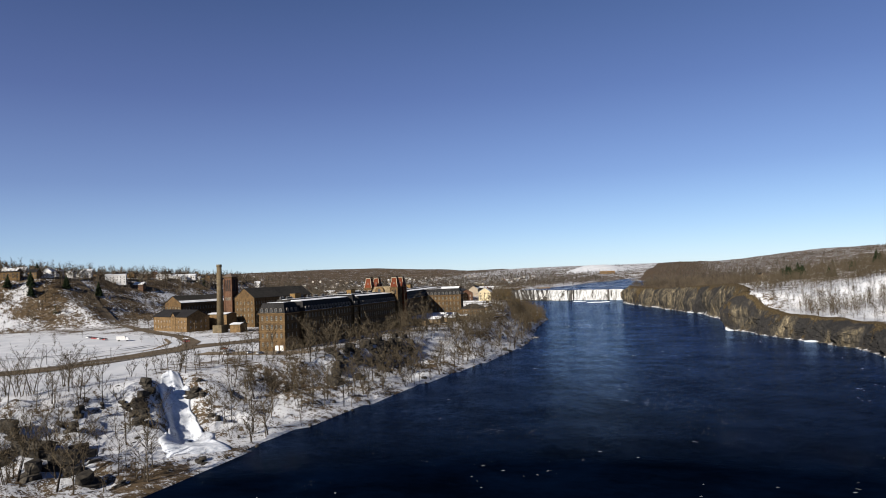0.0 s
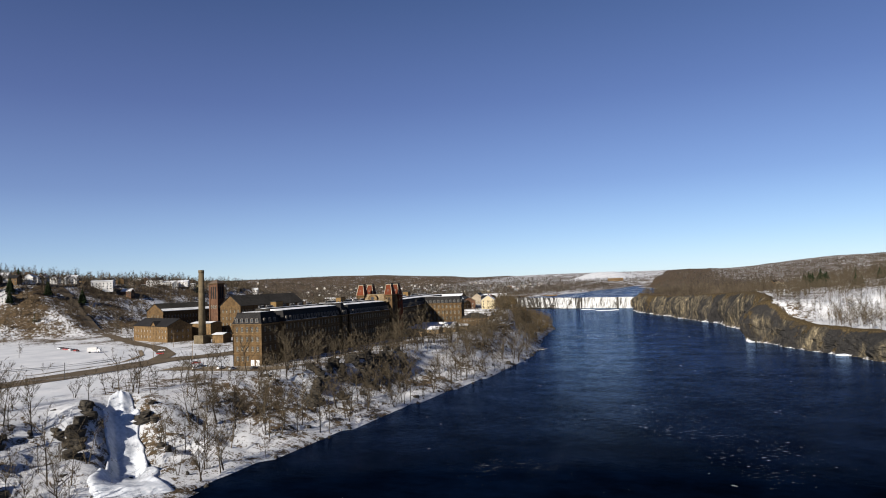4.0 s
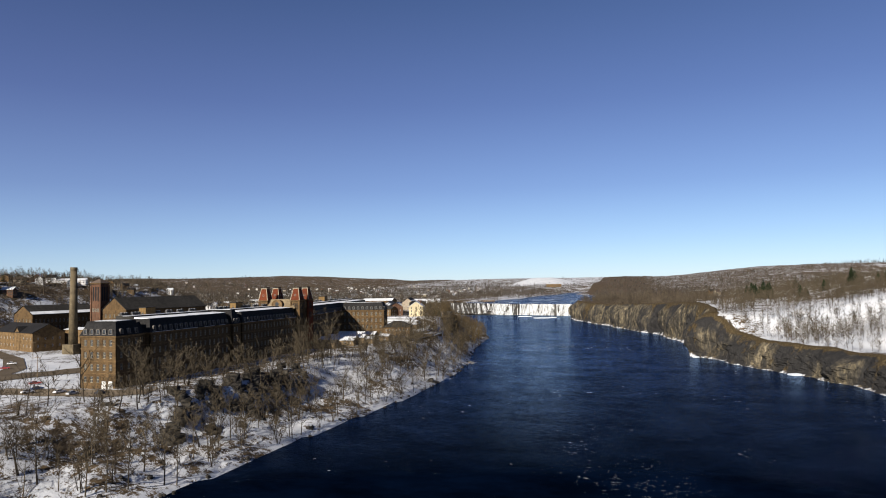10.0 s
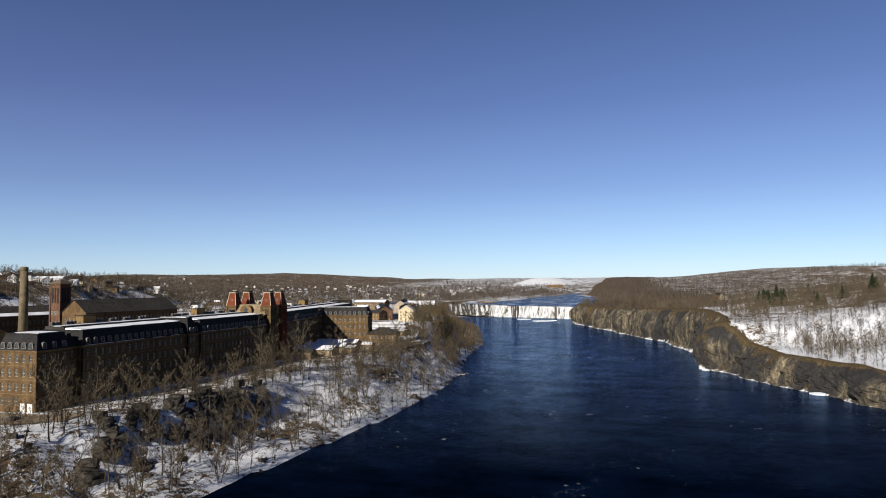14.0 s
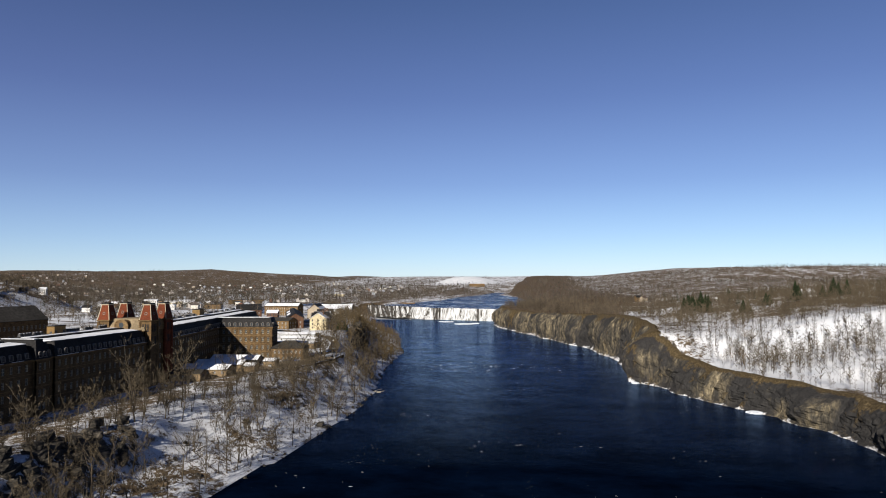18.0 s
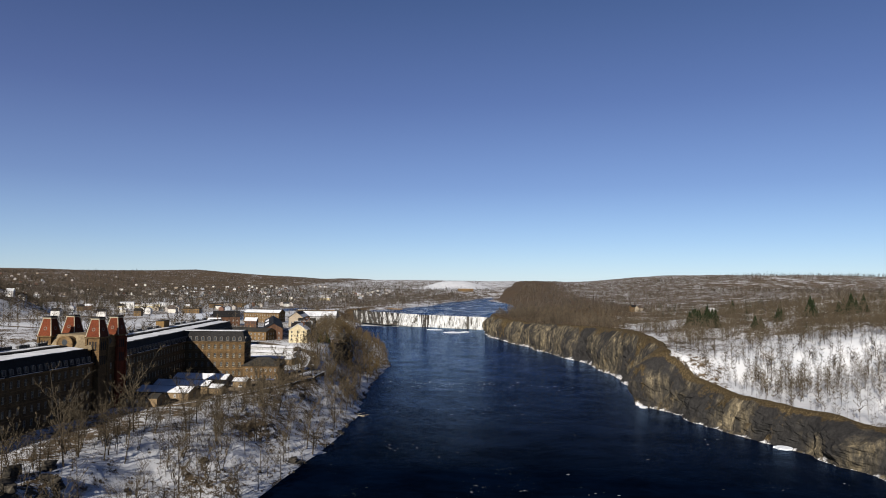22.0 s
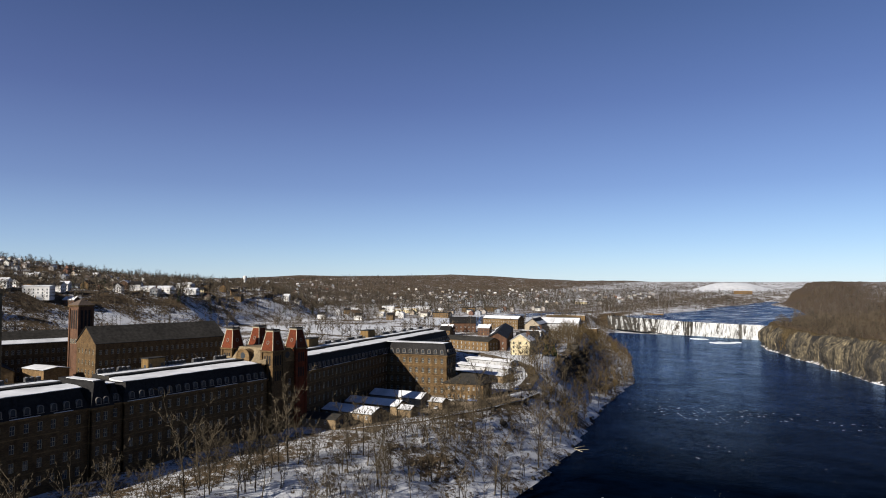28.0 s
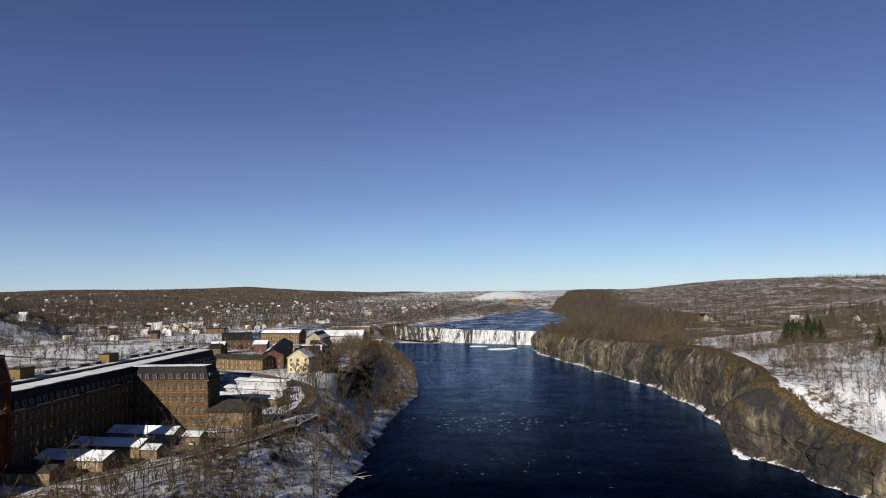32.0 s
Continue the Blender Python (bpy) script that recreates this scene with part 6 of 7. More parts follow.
FULL = [as_triangles(bare_tree(150 + k, h, sp, st, nl, 5, 4)) for k, (h, sp, st, nl) in enumerate(((15, 5.0, 1, 12), (12, 4.2, 2, 7), (17, 5.5, 1, 13), (10, 3.8, 3, 5), (13, 4.0, 1, 11), (8, 3.2, 4, 3)))]
DISTANT = [far_tree(rf, h, sp, n, 1.35, 2) for h, sp, n in ((12, 4.4, 7), (14, 4.8, 8), (10, 4.0, 7), (8, 4.2, 6))]
PINES = [conifer_far(rf, h, sp) for h, sp in ((13, 2.6), (16, 3.4), (10, 2.4))]


def scatter(n, x0, x1, y0, y1, keep, size=(0.7, 1.15), seed=1):
    r = np.random.RandomState(seed)
    x, y, s, u = r.uniform(x0, x1, n), r.uniform(y0, y1, n), r.uniform(size[0], size[1], n), r.uniform(0, 1, n)
    ok = u < keep(x, y)
    return np.stack([x, y, s], 1)[ok]


def clump(x, y, size, seed):
    return smooth(0.5 + 1.3 * ripple(x, y, size, seed))


def east_side(x, y):
    e = x - along(y, SHORE_E) - 14
    thick = np.where(y > 520, 1.0 - 0.45 * smooth((e - 90) / 60), 0.5 + 0.6 * smooth((e - 170) / 100))
    open_snow = smooth(1.2 - np.hypot((x - 305) / 70, (y - 620) / 90)) + smooth(1.2 - np.hypot((x - 292) / 52, (y - 560) / 60)) + smooth(1 - np.hypot((x - 375) / 45, (y - 250) / 30)) + smooth(1.2 - np.hypot((x - 440) / 60, (y - 620) / 60)) + smooth(1.2 - np.hypot((x - 304) / 36, (y - 800) / 70)) + smooth(1.3 - np.hypot((x - 314) / 22, (y - 500) / 32)) + smooth(1.2 - np.hypot((x - 379) / 60, (y - 630) / 50)) + smooth(1.2 - np.hypot((x - 500) / 60, (y - 770) / 60))
    return np.where(e > 0, thick * (0.35 + 0.65 * clump(x, y, 130, 14)), 0) * np.clip(1 - 1.3 * open_snow, 0, 1)


def upper_half(y):
    return np.interp(y, (900, 1120, 1220, 1430, 1700, 1950, 2700, 2800, 3000, 3150), (150, 138, 105, 72, 60, 0.1, 0.1, 70, 70, 0.1)) + 7


forest("bank_trees", "leafless trees along the snowy river bank", joined, FULL, TWIGS, 12)
forest("mill_foot_trees", "dense grey-brown leafless trees along the foot of the mill", np.concatenate([
    scatter(330, 8, 58, -150, 215, lambda x, y: np.where(np.abs(x - along(y, BANK_W) + 1) < 7, 0.3 + 0.6 * clump(x, y, 38, 71), 0), (0.35, 0.62), 72),
    scatter(420, 12, 66, 78, 250, lambda x, y: np.where((x > along(y, BANK_W) - 8) & (np.hypot(x - 45, y - 92) > 9), 0.25 + 0.6 * clump(x, y, 34, 73), 0), (0.4, 0.75), 74)]), FULL, TWIGS, 18)
forest("east_woods", "leafless brown woods on the plateau above the cliff", scatter(16000, 95, 760, 60, 1050, east_side, (0.5, 0.95), seed=21), PROTO, WOODS, 1)
forest("east_slope_trees", "slender bare trees on the snowy slope", scatter(8200, 250, 520, 60, 540, lambda x, y: np.where(x > along(y, SHORE_E) + 18, 0.3 + 0.7 * clump(x, y, 60, 37), 0), (0.5, 1.15), 29), SLIM, TWIGS, 11)
forest("cliff_foot_trees", "thin bare trees on the rubble under the cliff", scatter(1500, 225, 345, 40, 400, lambda x, y: np.where(np.abs(x - along(y, SHORE_E) - 1.5) < 2.0, 0.9, 0), (0.25, 0.6), 31), SLIM, TWIGS, 13)
forest("slope_thicket", "brown leafless thickets on the snowy slope", np.concatenate([scatter(480, cx - 34, cx + 34, cy - 34, cy + 34, lambda x, y: 0.8 * smooth(1.1 - np.hypot((x - cx) / 34, (y - cy) / 34)), (0.5, 0.95), 60 + k) for k, (cx, cy) in enumerate(((360, 358), (344, 276), (312, 292), (400, 385), (385, 315)))]), SLIM, TWIGS, 16)
forest("east_far_woods", "distant leafless brown woods", scatter(9000, 90, 2300, 900, 3400, lambda x, y: np.where(np.abs(x - along(y, UPPER)) > upper_half(y), 0.9, 0), (0.7, 1.4), 22), DISTANT, FARWOODS, 2)
forest("east_hill_woods", "leafless woods on the far hillside", scatter(11000, 420, 1700, -100, 1300, lambda x, y: 0.25 + 0.7 * clump(x, y, 140, 41), (0.4, 0.8), 27), DISTANT, WOODS, 7)


def west_side(x, y):
    d = along(y, FOOT_W) - x
    slope = smooth(d / 40) * (1 - smooth((d - 140) / 60))
    town = smooth((d - 80) / 60) * 0.5 * (0.06 + 1.15 * clump(x, y, 120, 15) ** 1.5)
    flat = np.where((d < 0) & (y > 140) & (x < -110) & (np.hypot(x + 200, y - 480) > 45) & ((np.abs(x + 275) > 60) | (y < 640)), 0.42 * clump(x, y, 120, 16), 0)
    return np.where(x < -60, slope * (0.45 + 0.55 * clump(x, y, 110, 17)) + 1.5 * town + flat, 0)


forest("hillside_woods", "leafless brown trees on the hillside town", scatter(19000, -1100, -60, -150, 1150, west_side, (0.65, 1.3), 23), PROTO, WOODS, 3)
forest("town_far_woods", "distant leafless woods around the town", scatter(15000, -2800, -150, 1050, 3600, lambda x, y: np.where((np.abs(x - along(y, UPPER)) > upper_half(y)) & (np.hypot(x + 215, y - 2950) > 250), 0.1 + 0.8 * clump(x, y, 260, 18), 0), (0.8, 1.4), 24), DISTANT, FARWOODS, 4)
forest("ridge_woods", "brown woods along the western skyline", scatter(10500, -2600, -700, -100, 2000, lambda x, y: 0.08 + 0.92 * clump(x, y, 150, 19), (0.7, 1.8), 25), DISTANT, FARWOODS, 5)
forest("bank_thicket", "dense ochre-brown leafless thicket on the wooded point", scatter(5200, -130, 90, 270, 900, lambda x, y: np.where((x < along(y, SHORE_W) - 3) & (x > along(y, BANK_W) - 18), (0.55 + 0.45 * smooth((y - 330) / 60)) * (0.3 + 0.7 * clump(x, y, 55, 61)), 0), (0.5, 0.95), 26), PROTO, OCHRETWIGS, 6)
forest("brush", "low brown brush in the snow", scatter(4000, -40, 90, -200, 330, lambda x, y: np.where((x < along(y, SHORE_W) - 3) & (x > along(y, BANK_W) - 4), 0.25 + 0.75 * clump(x, y, 40, 20), 0), (0.1, 0.32), 28), SLIM, TWIGS, 8)
forest("falls_shore_woods", "brown leafless trees on the flat beside the falls", scatter(2600, -480, -70, 850, 1600, lambda x, y: np.where((x < np.where(y > 1090, along(y, UPPER) - 140, along(y, SHORE_W) - 4)) & (np.abs(x + 276) > 66), 0.3 + 0.7 * clump(x, y, 110, 45), 0), (0.45, 0.85), 46), PROTO, WOODS, 14)
forest("rise_woods", "grey-brown woods on the rise behind the town", scatter(9500, -2600, -500, 1050, 2700, lambda x, y: 0.05 + 0.95 * clump(x, y, 210, 49), (0.7, 1.25), 50), DISTANT, FARWOODS, 17)
forest("upriver_woods", "brown leafless woods beside the upper river", scatter(7000, -900, 0, 1150, 2800, lambda x, y: np.where((x < along(y, UPPER) - upper_half(y)) & (np.hypot(x + 215, y - 2950) > 250), 0.25 + 0.75 * clump(x, y, 200, 47), 0), (0.6, 1.1), 48), DISTANT, FARWOODS, 15)
forest("field_saplings", "thin bare saplings in the snowy field", scatter(500, -480, -20, -140, 260, lambda x, y: np.where(x < along(y, BANK_W) - 12, clump(x, y, 70, 33) * 0.18, 0), (0.3, 0.7), 34), PROTO, TWIGS, 9)
forest("pine_woods", "scattered dark green conifers among the houses", np.concatenate([
    scatter(1900, -2200, -350, 150, 2600, lambda x, y: 0.7 * clump(x, y, 160, 30), (0.6, 1.1), 35),
    scatter(800, 340, 1000, 330, 1150, lambda x, y: 0.8 * clump(x, y, 110, 31), (0.45, 0.95), 36)]), PINES, NEEDLES, 10)


def conifer_near(seed, h, sp):
    r = np.random.RandomState(seed)
    v, f = conifer_far(r, h, sp, 240)
    me = bpy.data.meshes.new("crown")
    me.from_pydata([tuple(p) for p in v], [], [tuple(int(q) for q in t) for t in f])
    me.materials.append(NEEDLES)
    t = Shape()
    t.tube((0, 0, -0.6), (0, 0, h * 0.8), h * 0.02, 0.05, 6)
    return t.mesh("trunk", BARK), me


CONIFERS = [conifer_near(71, 15, 4.2), conifer_near(72, 18, 5.0), conifer_near(73, 11, 3.4)]


def put_conifer(x, y, k, size, turn=0.0):
    ob = thing("conifer", "dark green conifer standing in the snow", "tree", pose(x, y, float(ground_z(x, y)) - 0.1, 0, 0, turn) @ Matrix.Scale(size, 4), "conifers")
    part("trunk", CONIFERS[k][0], None, ob)
    part("crown", CONIFERS[k][1], None, ob)


for i in range(26):                        # the dark pine clump above the cliff
    put_conifer(312 + rt.uniform(-11, 11), 494 + rt.uniform(-13, 13), rt.randrange(3), rt.uniform(0.75, 1.05), rt.uniform(0, 360))
for x, y, k, q in ((376, 636, 0, 1.1), (336, 426, 2, 1.0), (341, 429, 2, 0.8), (361, 453, 2, 1.0), (365, 458, 2, 0.8), (380, 441, 0, 1.1), (384, 446, 0, 0.9), (407, 437, 0, 1.1), (412, 441, 2, 1.0), (402, 446, 2, 0.9), (430, 470, 0, 1.0), (436, 520, 0, 1.0), (17, 380, 2, 0.7), (19, 374, 2, 0.5), (21, 385, 2, 0.65), (18, 391, 2, 0.7)):
    put_conifer(x, y, k, q, 40 * k)
for x, y in ((-418, 178), (-428, 186), (-409, 212), (-440, 170), (-395, 240), (-455, 215)):
    put_conifer(x, y, 1, rt.uniform(0.7, 1.0), rt.uniform(0, 360))


# ---- rocks, ice and driftwood ----
def boulder(seed, rx, ry, rz):
    """An angular block of bedded shale."""
    bm = bmesh.new()
    r = random.Random(seed)
    for layer in range(4):
        z0, k = -1 + 0.5 * layer, 1 - 0.16 * layer + r.uniform(-0.1, 0.05)
        dx, dy = r.uniform(-0.2, 0.2), r.uniform(-0.2, 0.2)
        pts = []
        for z in (z0, z0 + 0.48):
            for i in range(9):
                w, q = i * 0.698 + r.uniform(-0.25, 0.25), k * r.uniform(0.72, 1.08)
                pts.append(bm.verts.new(((math.cos(w) * q + dx) * rx, (math.sin(w) * q + dy) * ry, (z + r.uniform(-0.08, 0.1)) * rz)))
        bmesh.ops.convex_hull(bm, input=pts)
    me = bpy.data.meshes.new("rock_outcrop")
    bm.to_mesh(me)
    bm.free()
    return me


ROCKS = []
for k, (rx, ry, rz) in enumerate(((5, 3.4, 3.0), (3.4, 5.2, 2.2), (7, 4, 4.2), (2.2, 1.8, 1.3), (1.2, 1.5, 0.8))):
    me = boulder(90 + k, rx, ry, rz)
    me.materials.append(ROCK)
    ROCKS.append(me)


def put_rock(x, y, k, size, turn, sink=0.3, label="dark shale outcrop breaking through the snow"):
    z = float(ground_z(x, y))
    whole("rock_outcrop", ROCKS[k], None, label, "rock", pose(x, y, z - sink * 3 * size, 8 * k - 12, 6 - 5 * k, turn) @ Matrix.Scale(size, 4), "rocks on the bank")


rr = random.Random(17)
for x, y, k, q in ((6, -108, 2, 0.8), (11, -115, 2, 1.0), (15, -119, 0, 1.1), (21, -125, 2, 0.9), (3, -104, 1, 0.7), (7, -119, 1, 0.8), (16, -128, 0, 0.7), (-3, -112, 3, 1.0), (30, -136, 1, 0.6), (8, -80, 4, 1.3), (14, -86, 3, 0.9), (20, -91, 4, 1.4), (26, -95, 3, 1.0), (31, -99, 4, 1.4), (36, -102, 3, 1.1), (42, -106, 1, 0.4), (48, -110, 3, 0.9), (17, -82, 4, 1.1), (28, -88, 4, 1.2), (2, -135, 2, 0.7), (12, -146, 2, 0.9), (24, -152, 2, 1.0), (38, -160, 0, 1.0), (34, 8, 2, 1.0), (38, 24, 2, 1.2), (40, 40, 0, 1.3), (36, -6, 0, 1.0), (44, 55, 2, 0.9), (20, 430, 2, 1.3), (16, 455, 2, 1.5), (6, 480, 0, 1.6), (22, 400, 0, 1.2), (12, 440, 2, 1.6), (24, 415, 2, 1.2)):
    put_rock(x, y, k, q, rr.uniform(0, 360))
for x, y, k, q in ((30, -2, 2, 0.8), (35, 4, 0, 1.0), (40, 8, 2, 0.9), (44, 14, 1, 1.0), (39, 21, 2, 1.1), (44, 27, 0, 1.0), (40, 34, 2, 1.0), (46, 40, 1, 0.9), (42, 48, 2, 1.1), (40, 56, 0, 1.0), (47, 62, 2, 0.8), (43, 70, 1, 0.9),
                   (38, -12, 0, 1.1), (47, -4, 2, 0.9), (50, 10, 1, 1.0), (47, 20, 2, 1.0), (52, 32, 0, 0.8), (50, 48, 1, 0.9), (36, 44, 2, 1.2), (37, 62, 2, 1.1), (38, 76, 0, 1.0), (42, -22, 2, 0.9),
                   (-2, -160, 2, 1.2), (8, -162, 2, 1.5), (18, -164, 0, 1.7), (28, -166, 2, 1.6), (38, -168, 1, 1.5), (47, -171, 2, 1.2), (14, -172, 0, 1.6), (30, -175, 2, 1.4)):
    put_rock(x, y, k, q, rr.uniform(0, 360), 0.25, "black shale ledge on the steep bank")
for i in range(16):
    x = rr.uniform(-168, -62)
    put_rock(x, float(along(x, CREST)) + rr.uniform(5, 14), rr.choice((0, 1, 2)), rr.uniform(0.5, 0.9), rr.uniform(0, 360), 0.1, "dark rock standing in the rapids above the falls")
for i in range(70):
    y = rr.uniform(-180, 330)
    xl, xt = float(along(y, SHORE_W)), float(along(y, BANK_W))
    put_rock(xl - (xl - xt) * rr.random() * 0.95, y, rr.choice((3, 4, 4, 3, 1)), rr.uniform(0.5, 1.1), rr.uniform(0, 360), 0.1, "dark boulder half buried in snow")
for i in range(60):
    y = rr.uniform(-180, 540)
    put_rock(float(along(y, SHORE_W)) - rr.uniform(-0.6, 3), y, rr.choice((3, 4, 4)), rr.uniform(0.4, 0.9), rr.uniform(0, 360), 0.0, "wet dark boulder at the water's edge")


def ice_fall():
    """A frozen cascade down the gully: a smooth bulging tongue that widens to its foot."""
    s = Shape()
    n, w = 60, 21
    line = [(-2 + 58 * i / (n - 1), -85 - 52 * i / (n - 1)) for i in range(n)]
    base = [float(ground_z(x, y)) for x, y in line]
    level = [sum(base[max(0, i - 3):i + 4]) / len(base[max(0, i - 3):i + 4]) for i in range(n)]
    for i, (x, y) in enumerate(line):
        t = i / (n - 1)
        half = 3.4 + 7.0 * t ** 0.8 + 0.6 * math.sin(t * 9)
        left_edge, right_edge = 1 + 0.3 * float(ripple(t * 60, 1, 17, 81)), 1 + 0.3 * float(ripple(t * 60, 7, 15, 82))
        for j in range(w):
            u = 2 * j / (w - 1) - 1
            q = u * half * (left_edge if u < 0 else right_edge)
            px, py = x + 0.667 * q, y + 0.747 * q
            fold = 0.22 * math.sin(u * 9 + t * 3) + 0.15 * math.sin(u * 17 - t * 5) + 1.1 * float(ripple(px, py, 8, 83)) + 0.6 * float(ripple(px, py, 3.5, 84))
            crown = level[i] + 2.4 * (1 - u * u) * (1 - 0.55 * t) + 0.3 + fold * (1 - abs(u))
            s.v.append([px, py, max(crown, float(ground_z(px, py)) + 0.9) if abs(u) < 0.98 else float(ground_z(px, py)) - 1.6])
    for i in (n - 3, n - 2, n - 1):
        for j in range(w):
            v = s.v[i * w + j]
            v[2] = float(ground_z(v[0], v[1])) + (0.5, 0.1, -0.9)[i - n + 3] - (1.2 if j in (0, w - 1) else 0)
    for _ in range(3):
        z = [v[2] for v in s.v]
        for i in range(1, n - 1):
            for j in range(1, w - 1):
                k = i * w + j
                s.v[k][2] = 0.4 * z[k] + 0.2 * (z[k - w] + z[k + w]) + 0.1 * (max(z[k - 1], z[k] - 0.8) + max(z[k + 1], z[k] - 0.8))
    for i in range(n - 1):
        for j in range(w - 1):
            k = i * w + j
            s.f.append((k, k + w, k + w + 1, k + 1))
    return s


whole("frozen_cascade", ice_fall(), ICE, "thick white frozen cascade in the bank's gully", "ice", smooth=True)


def floe(cx, cy, rx, ry, seed, label):
    s = Shape()
    r = random.Random(seed)
    n = 26
    ring = [(cx + rx * math.cos(i * 6.283 / n) * r.uniform(0.72, 1.1), cy + ry * math.sin(i * 6.283 / n) * r.uniform(0.72, 1.1)) for i in range(n)]
    s.v = [(x, y, RIVER_Z - 0.1) for x, y in ring] + [(cx + (x - cx) * 0.93, cy + (y - cy) * 0.93, RIVER_Z + 0.5 + r.uniform(0, 0.25)) for x, y in ring] + [(cx, cy, RIVER_Z + 1.2)]
    s.f = [(i, (i + 1) % n, n + (i + 1) % n, n + i) for i in range(n)] + [(n + i, n + (i + 1) % n, 2 * n) for i in range(n)]
    whole("ice_floe", s, ICE, label, "ice", group="ice floes")


floe(14, 938, 13, 8, 1, "flat white ice floe below the falls")
floe(50, 890, 17, 13, 2, "large flat white ice floe below the falls")
floe(66, 905, 7, 6, 3, "small white ice floe below the falls")
for x, y, rx, ry, q in ((289, 226, 5, 4, 4), (240, 318, 2.5, 3, 6)):
    floe(x, y, rx, ry, q, "white lump of shore ice under the cliff")


def driftwood():
    ob = thing("driftwood", "pale fallen tree lying in the shallows", "driftwood", pose(74, 262, RIVER_Z))
    out = ([], [])
    limb(out, (-5, 1, 1.2), (4, -1.5, 0.5), 0.35, 0.22, 6), limb(out, (4, -1.5, 0.5), (10, -5, 0.3), 0.22, 0.08, 5)
    part("trunk", tree_mesh("trunk", out, STONETRIM), None, ob)
    out = ([], [])
    for a, b in (((4, -1.5, 0.5), (9, 1.0, 1.6)), ((5, -2, 0.5), (7, -7, 1.2)), ((2, -1, 0.7), (5, 3, 1.8)), ((7, -3.3, 0.4), (12, -2, 1.0))):
        limb(out, a, b, 0.14, 0.03, 4)
    part("branch", tree_mesh("branch", out, STONETRIM), None, ob)


driftwood()


# ---- poles, wires, vehicles, fence ----
def pole(x, y, h=11.0, lamp=False, turn=0.0):
    ob = thing("utility_pole" if not lamp else "street_lamp", "weathered wooden utility pole with a crossarm" if not lamp else "dark metal street lamp with an arm", "pole", pose(x, y, float(ground_z(x, y)) - 0.3, 0, 0, turn), "poles along the road")
    s = Shape()
    s.tube((0, 0, 0), (0, 0, h), 0.16, 0.1, 8)
    part("shaft", s, WOOD if not lamp else DARKMETAL, ob)
    s = Shape()
    if lamp:
        s.tube((0, 0, h - 0.3), (1.8, 0, h), 0.06, 0.05, 6)
        part("arm", s, DARKMETAL, ob)
        s = Shape()
        s.frustum((1.4, 2.2, -0.18, 0.18), h - 0.15, (1.5, 2.1, -0.12, 0.12), h + 0.08)
        part("lamp_head", s, METAL, ob)
    else:
        s.box(-1.3, 1.3, -0.07, 0.07, h - 1.0, h - 0.82)
        part("crossarm", s, WOOD, ob)
        for u in (-1.1, -0.4, 0.4, 1.1):
            s = Shape()
            s.tube((u, 0, h - 0.82), (u, 0, h - 0.6), 0.05, 0.04, 6)
            part("insulator", s, STONETRIM, ob)


for x, y, lamp, turn in ((-88, 20, False, 30), (-62, 22, False, 20), (-52, 70, False, 10), (-140, 92, False, 60), (40, 318, False, 30), (28, 372, False, 30), (12, 190, False, 10), (14, 216, False, 10), (-230, 150, False, 60), (-105, -60, True, 0), (-70, -52, True, 0), (-40, -4, True, 90), (34, 250, True, 90), (44, 282, True, 0), (-300, 200, False, 60)):
    pole(x, y, 10.5 if not lamp else 8.0, lamp, turn)


def car(paint, label):
    ob = thing("car", label, "car", pose(0, 0, -70), "parked cars")
    s = Shape()
    s.frustum((-2.2, 2.2, -0.88, 0.88), 0.35, (-2.15, 2.15, -0.85, 0.85), 0.78)
    s.frustum((-2.15, 2.15, -0.85, 0.85), 0.784, (-2.05, 2.0, -0.8, 0.8), 0.92)
    part("body", s, paint, ob)
    s = Shape()
    s.frustum((-1.5, 1.0, -0.76, 0.76), 0.924, (-1.0, 0.4, -0.62, 0.62), 1.42)
    part("cabin", s, GLASS, ob, "dark glazed cabin")
    s = Shape()
    s.box(-1.02, 0.42, -0.63, 0.63, 1.424, 1.47)
    part("roof", s, paint, ob)
    for x in (-1.35, 1.35):
        for y in (-0.8, 0.8):
            s = Shape()
            s.tube((x, y - 0.1, 0.33), (x, y + 0.1, 0.33), 0.33, 0.33, 12)
            w = part("wheel", s, BLACKRUBBER, ob)
            s = Shape()
            s.tube((x, y - 0.12, 0.33), (x, y + 0.12, 0.33), 0.18, 0.18, 8)
            part("rim", s, METAL, w)
    for y in (-0.6, 0.6):
        s = Shape()
        s.box(2.16, 2.22, y - 0.15, y + 0.15, 0.58, 0.72)
        part("headlight", s, WHITE, ob)
    return ob


CARS = [car(p, k + " parked car beside the mill") for p, k in zip(PAINTS, ("white", "silver", "dark", "blue", "red"))]
spots = [(-14, -13, 80), (-6, -15, 82), (4, -12, 85), (-30, -8, 70), (-44, 4, 60), (-26, -16, 75), (24, 243, 15), (29, 244, 15), (34, 246, 12), (20, 232, 100), (22, 226, 100), (28, 224, 95), (42, 268, 80), (44, 276, 85), (-108, 46, 40), (-124, 64, 40)]
for i in range(7):
    spots.append((-196 - 5.5 * i, 62 + 2.5 * i, 110))
for i, (x, y, a) in enumerate(spots):
    m = pose(x, y, float(ground_z(x, y)) + 0.24, 0, 0, a)
    if i < 5:
        CARS[i].matrix_basis = m
    else:
        copy_thing(CARS[i % 5 if i < 16 else (4, 2, 0, 4)[i % 4]], m)


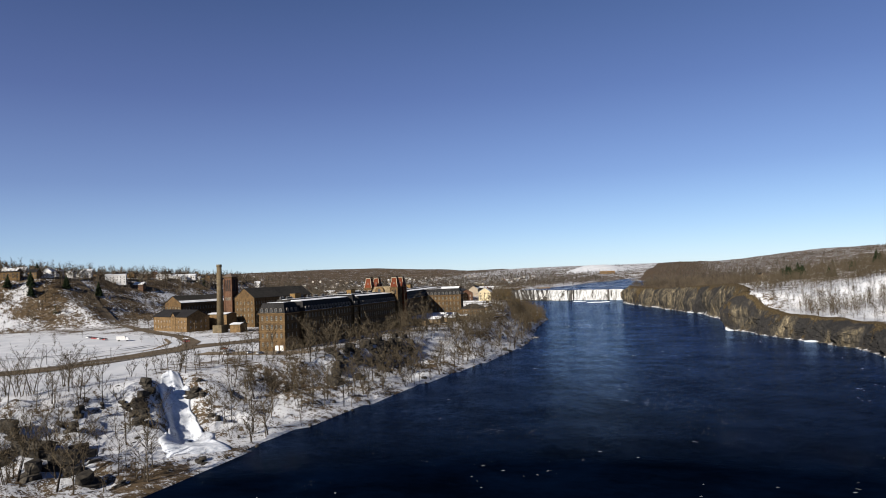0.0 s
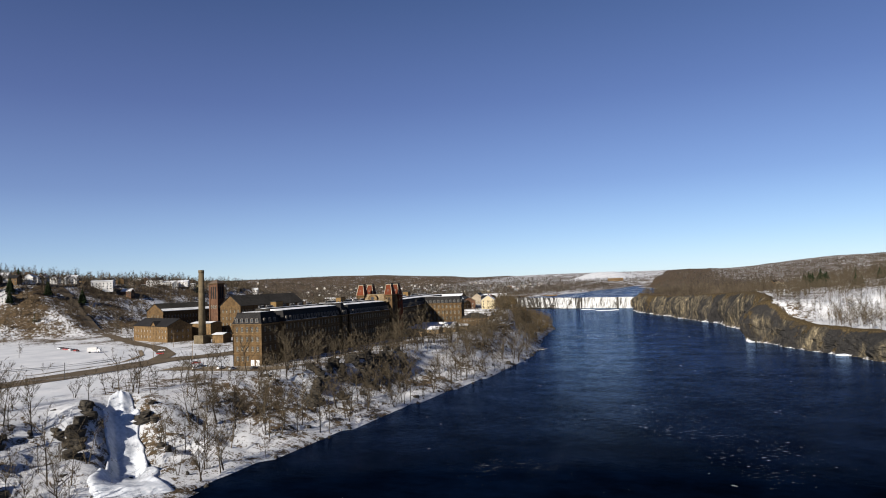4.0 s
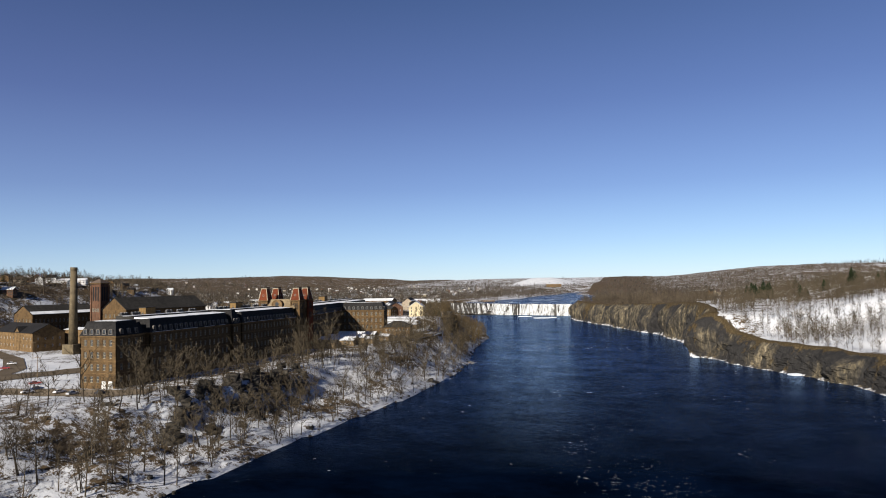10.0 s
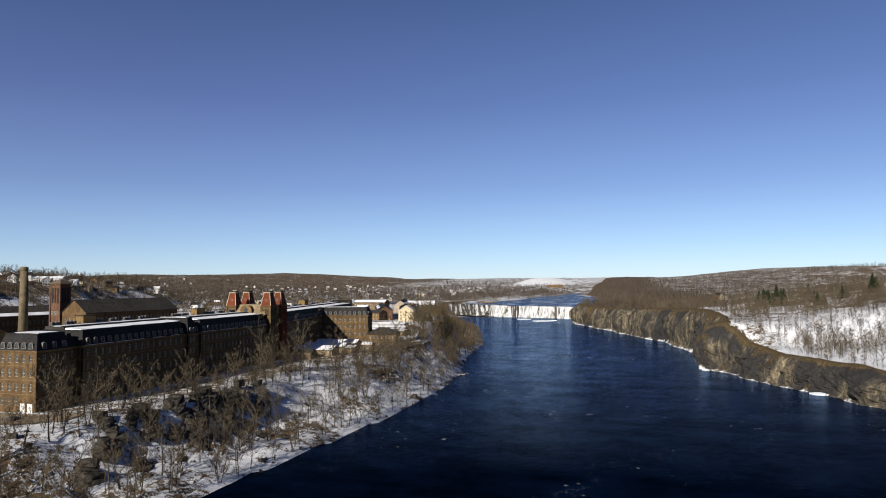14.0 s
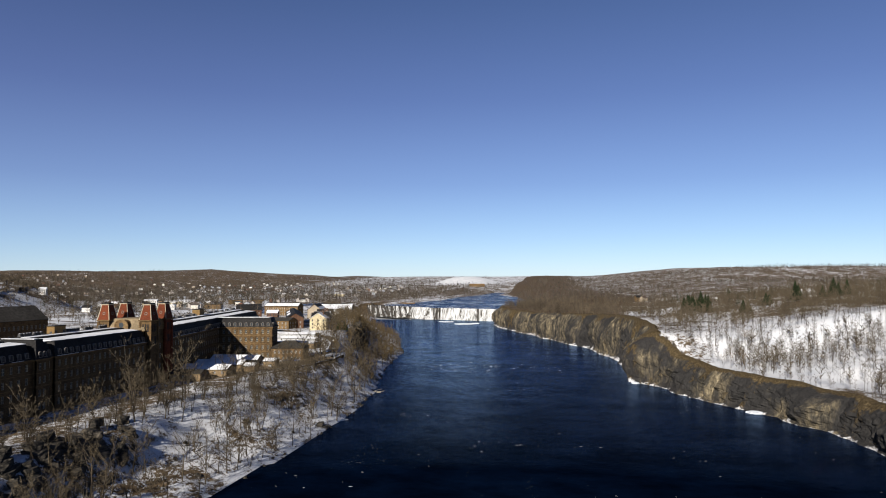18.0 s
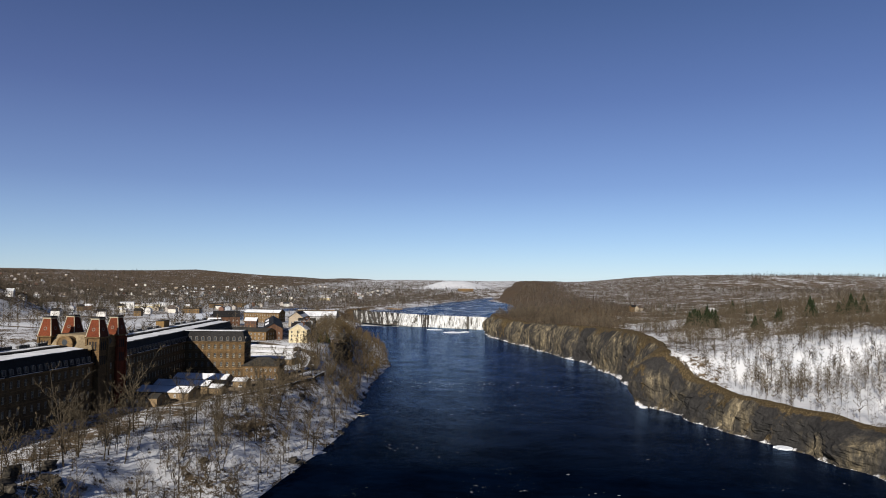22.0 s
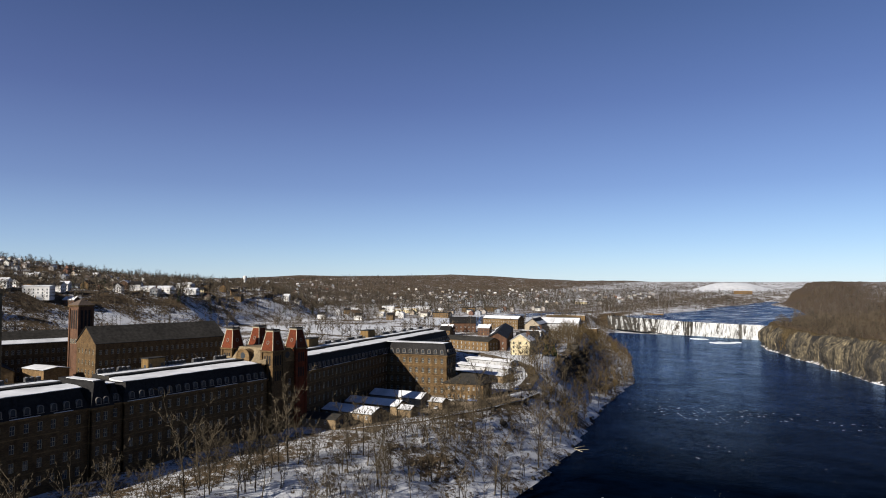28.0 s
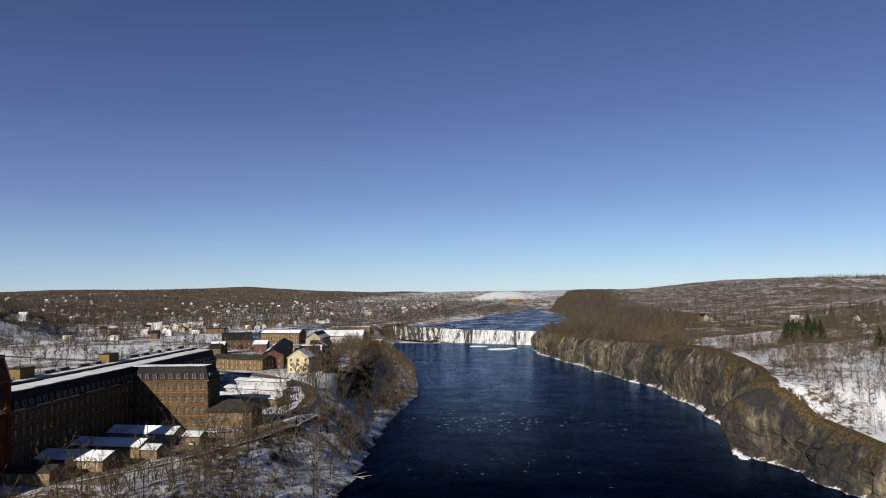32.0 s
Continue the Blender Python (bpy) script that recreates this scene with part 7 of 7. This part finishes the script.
def truck(x, y, turn):
    ob = thing("box_truck", "white box truck parked in the snowy field", "truck", pose(x, y, float(ground_z(x, y)) + 0.1, 0, 0, turn))
    s = Shape()
    s.box(-4, 2, -1.2, 1.2, 0.9, 3.6)
    part("cargo_box", s, WHITE, ob)
    s = Shape()
    s.frustum((2.1, 4.2, -1.1, 1.1), 0.6, (2.1, 4.1, -1.0, 1.0), 1.6)
    s.frustum((2.1, 4.1, -1.0, 1.0), 1.604, (2.1, 3.5, -0.95, 0.95), 2.6)
    part("cab", s, PAINTS[0], ob)
    for px in (-2.6, 3.1):
        for py in (-1.0, 1.0):
            s = Shape()
            s.tube((px, py - 0.15, 0.5), (px, py + 0.15, 0.5), 0.5, 0.5, 12)
            part("wheel", s, BLACKRUBBER, ob)


truck(-172, 55, 30)


def guard_fence(name, label, pts, h=1.1, step=3.0, mat=None):
    ob = thing(name, label, "fence")
    pts = [Vector(p) for p in pts]
    post = Shape()
    post.box(-0.07, 0.07, -0.07, 0.07, -0.4, h)
    me = post.mesh("post", mat or WOOD)
    tops = []
    for a, b in zip(pts, pts[1:]):
        n = max(1, int((b - a).length / step))
        for i in range(n):
            p = a + (b - a) * (i / n)
            z = float(ground_z(p.x, p.y))
            tops.append((p.x, p.y, z))
            part("post", me, None, ob, at=pose(p.x, p.y, z))
    for f in (0.5, 0.92):
        for p, q in zip(tops, tops[1:]):
            s = Shape()
            s.tube((p[0], p[1], p[2] + h * f), (q[0], q[1], q[2] + h * f), 0.06, 0.06, 4, False)
            part("rail", s, mat or WOOD, ob)


guard_fence("guard_rail", "low grey guard rail along the bluff road", [(-150, -98), (-88, -74), (-66, -42), (-60, -8)], 0.8, 4.0, METAL)
guard_fence("timber_fence", "weathered timber fence along the bank path", [(38, 150), (42, 200), (50, 262), (48, 290), (42, 318)], 1.2, 4.0)
guard_fence("mill_railing", "dark iron railing at the mill's foot", [(10, 25), (14, 80), (16, 140)], 1.1, 4.0, DARKMETAL)

# ---- far landmarks ----
def water_tower():
    x, y = -1262.0, 1308.0
    ob = thing("water_tower", "pale slender water tower on the far ridge", "water tower", pose(x, y, float(ground_z(x, y)) - 1))
    s = Shape()
    s.tube((0, 0, 0), (0, 0, 26), 3.4, 3.4, 14)
    part("shaft", s, WHITE, ob)
    s = Shape()
    s.tube((0, 0, 26), (0, 0, 30), 3.4, 5.2, 14), s.tube((0, 0, 30), (0, 0, 36), 5.2, 5.2, 14), s.tube((0, 0, 36), (0, 0, 38), 5.2, 1.0, 14)
    part("tank", s, WHITE, ob)


water_tower()


def tank_house(x, y, w, d, h, mat, name, label):
    ob = thing(name, label, "building", pose(x, y, float(ground_z(x, y)) - 0.5, 0, 0, 10))
    s = Shape()
    s.box(-w / 2, w / 2, -d / 2, d / 2, -3, h)
    part("wall", s, mat, ob)
    s = Shape()
    s.box(-w / 2 - 0.3, w / 2 + 0.3, -d / 2 - 0.3, d / 2 + 0.3, h + 0.004, h + 0.4)
    part("roof", s, SNOW, ob)
    for i in range(6):
        part("window", WIN_FAR, None, ob, at=pose(-w / 2 + w * (i + 0.5) / 6, -d / 2 - 0.03, h * 0.45))


tank_house(-130, 880, 40, 12, 7, BROWNSTONE, "power_house", "low stone power house beside the falls")
tank_house(-185, 960, 60, 8, 5, BROWNSTONE, "gate_house", "long low stone gatehouse of the dam")
tank_house(-120, 2560, 60, 30, 12, BROWNSTONE, "island_mill", "pale brown block on the far river bend")

# ---- dam above the falls ----
s = Shape()
s.box(-190, -95, 1215, 1218, -4, 1.6)
whole("dam_wall", s, BROWNSTONE, "low stone dam wall above the falls", "wall", kind="structure")
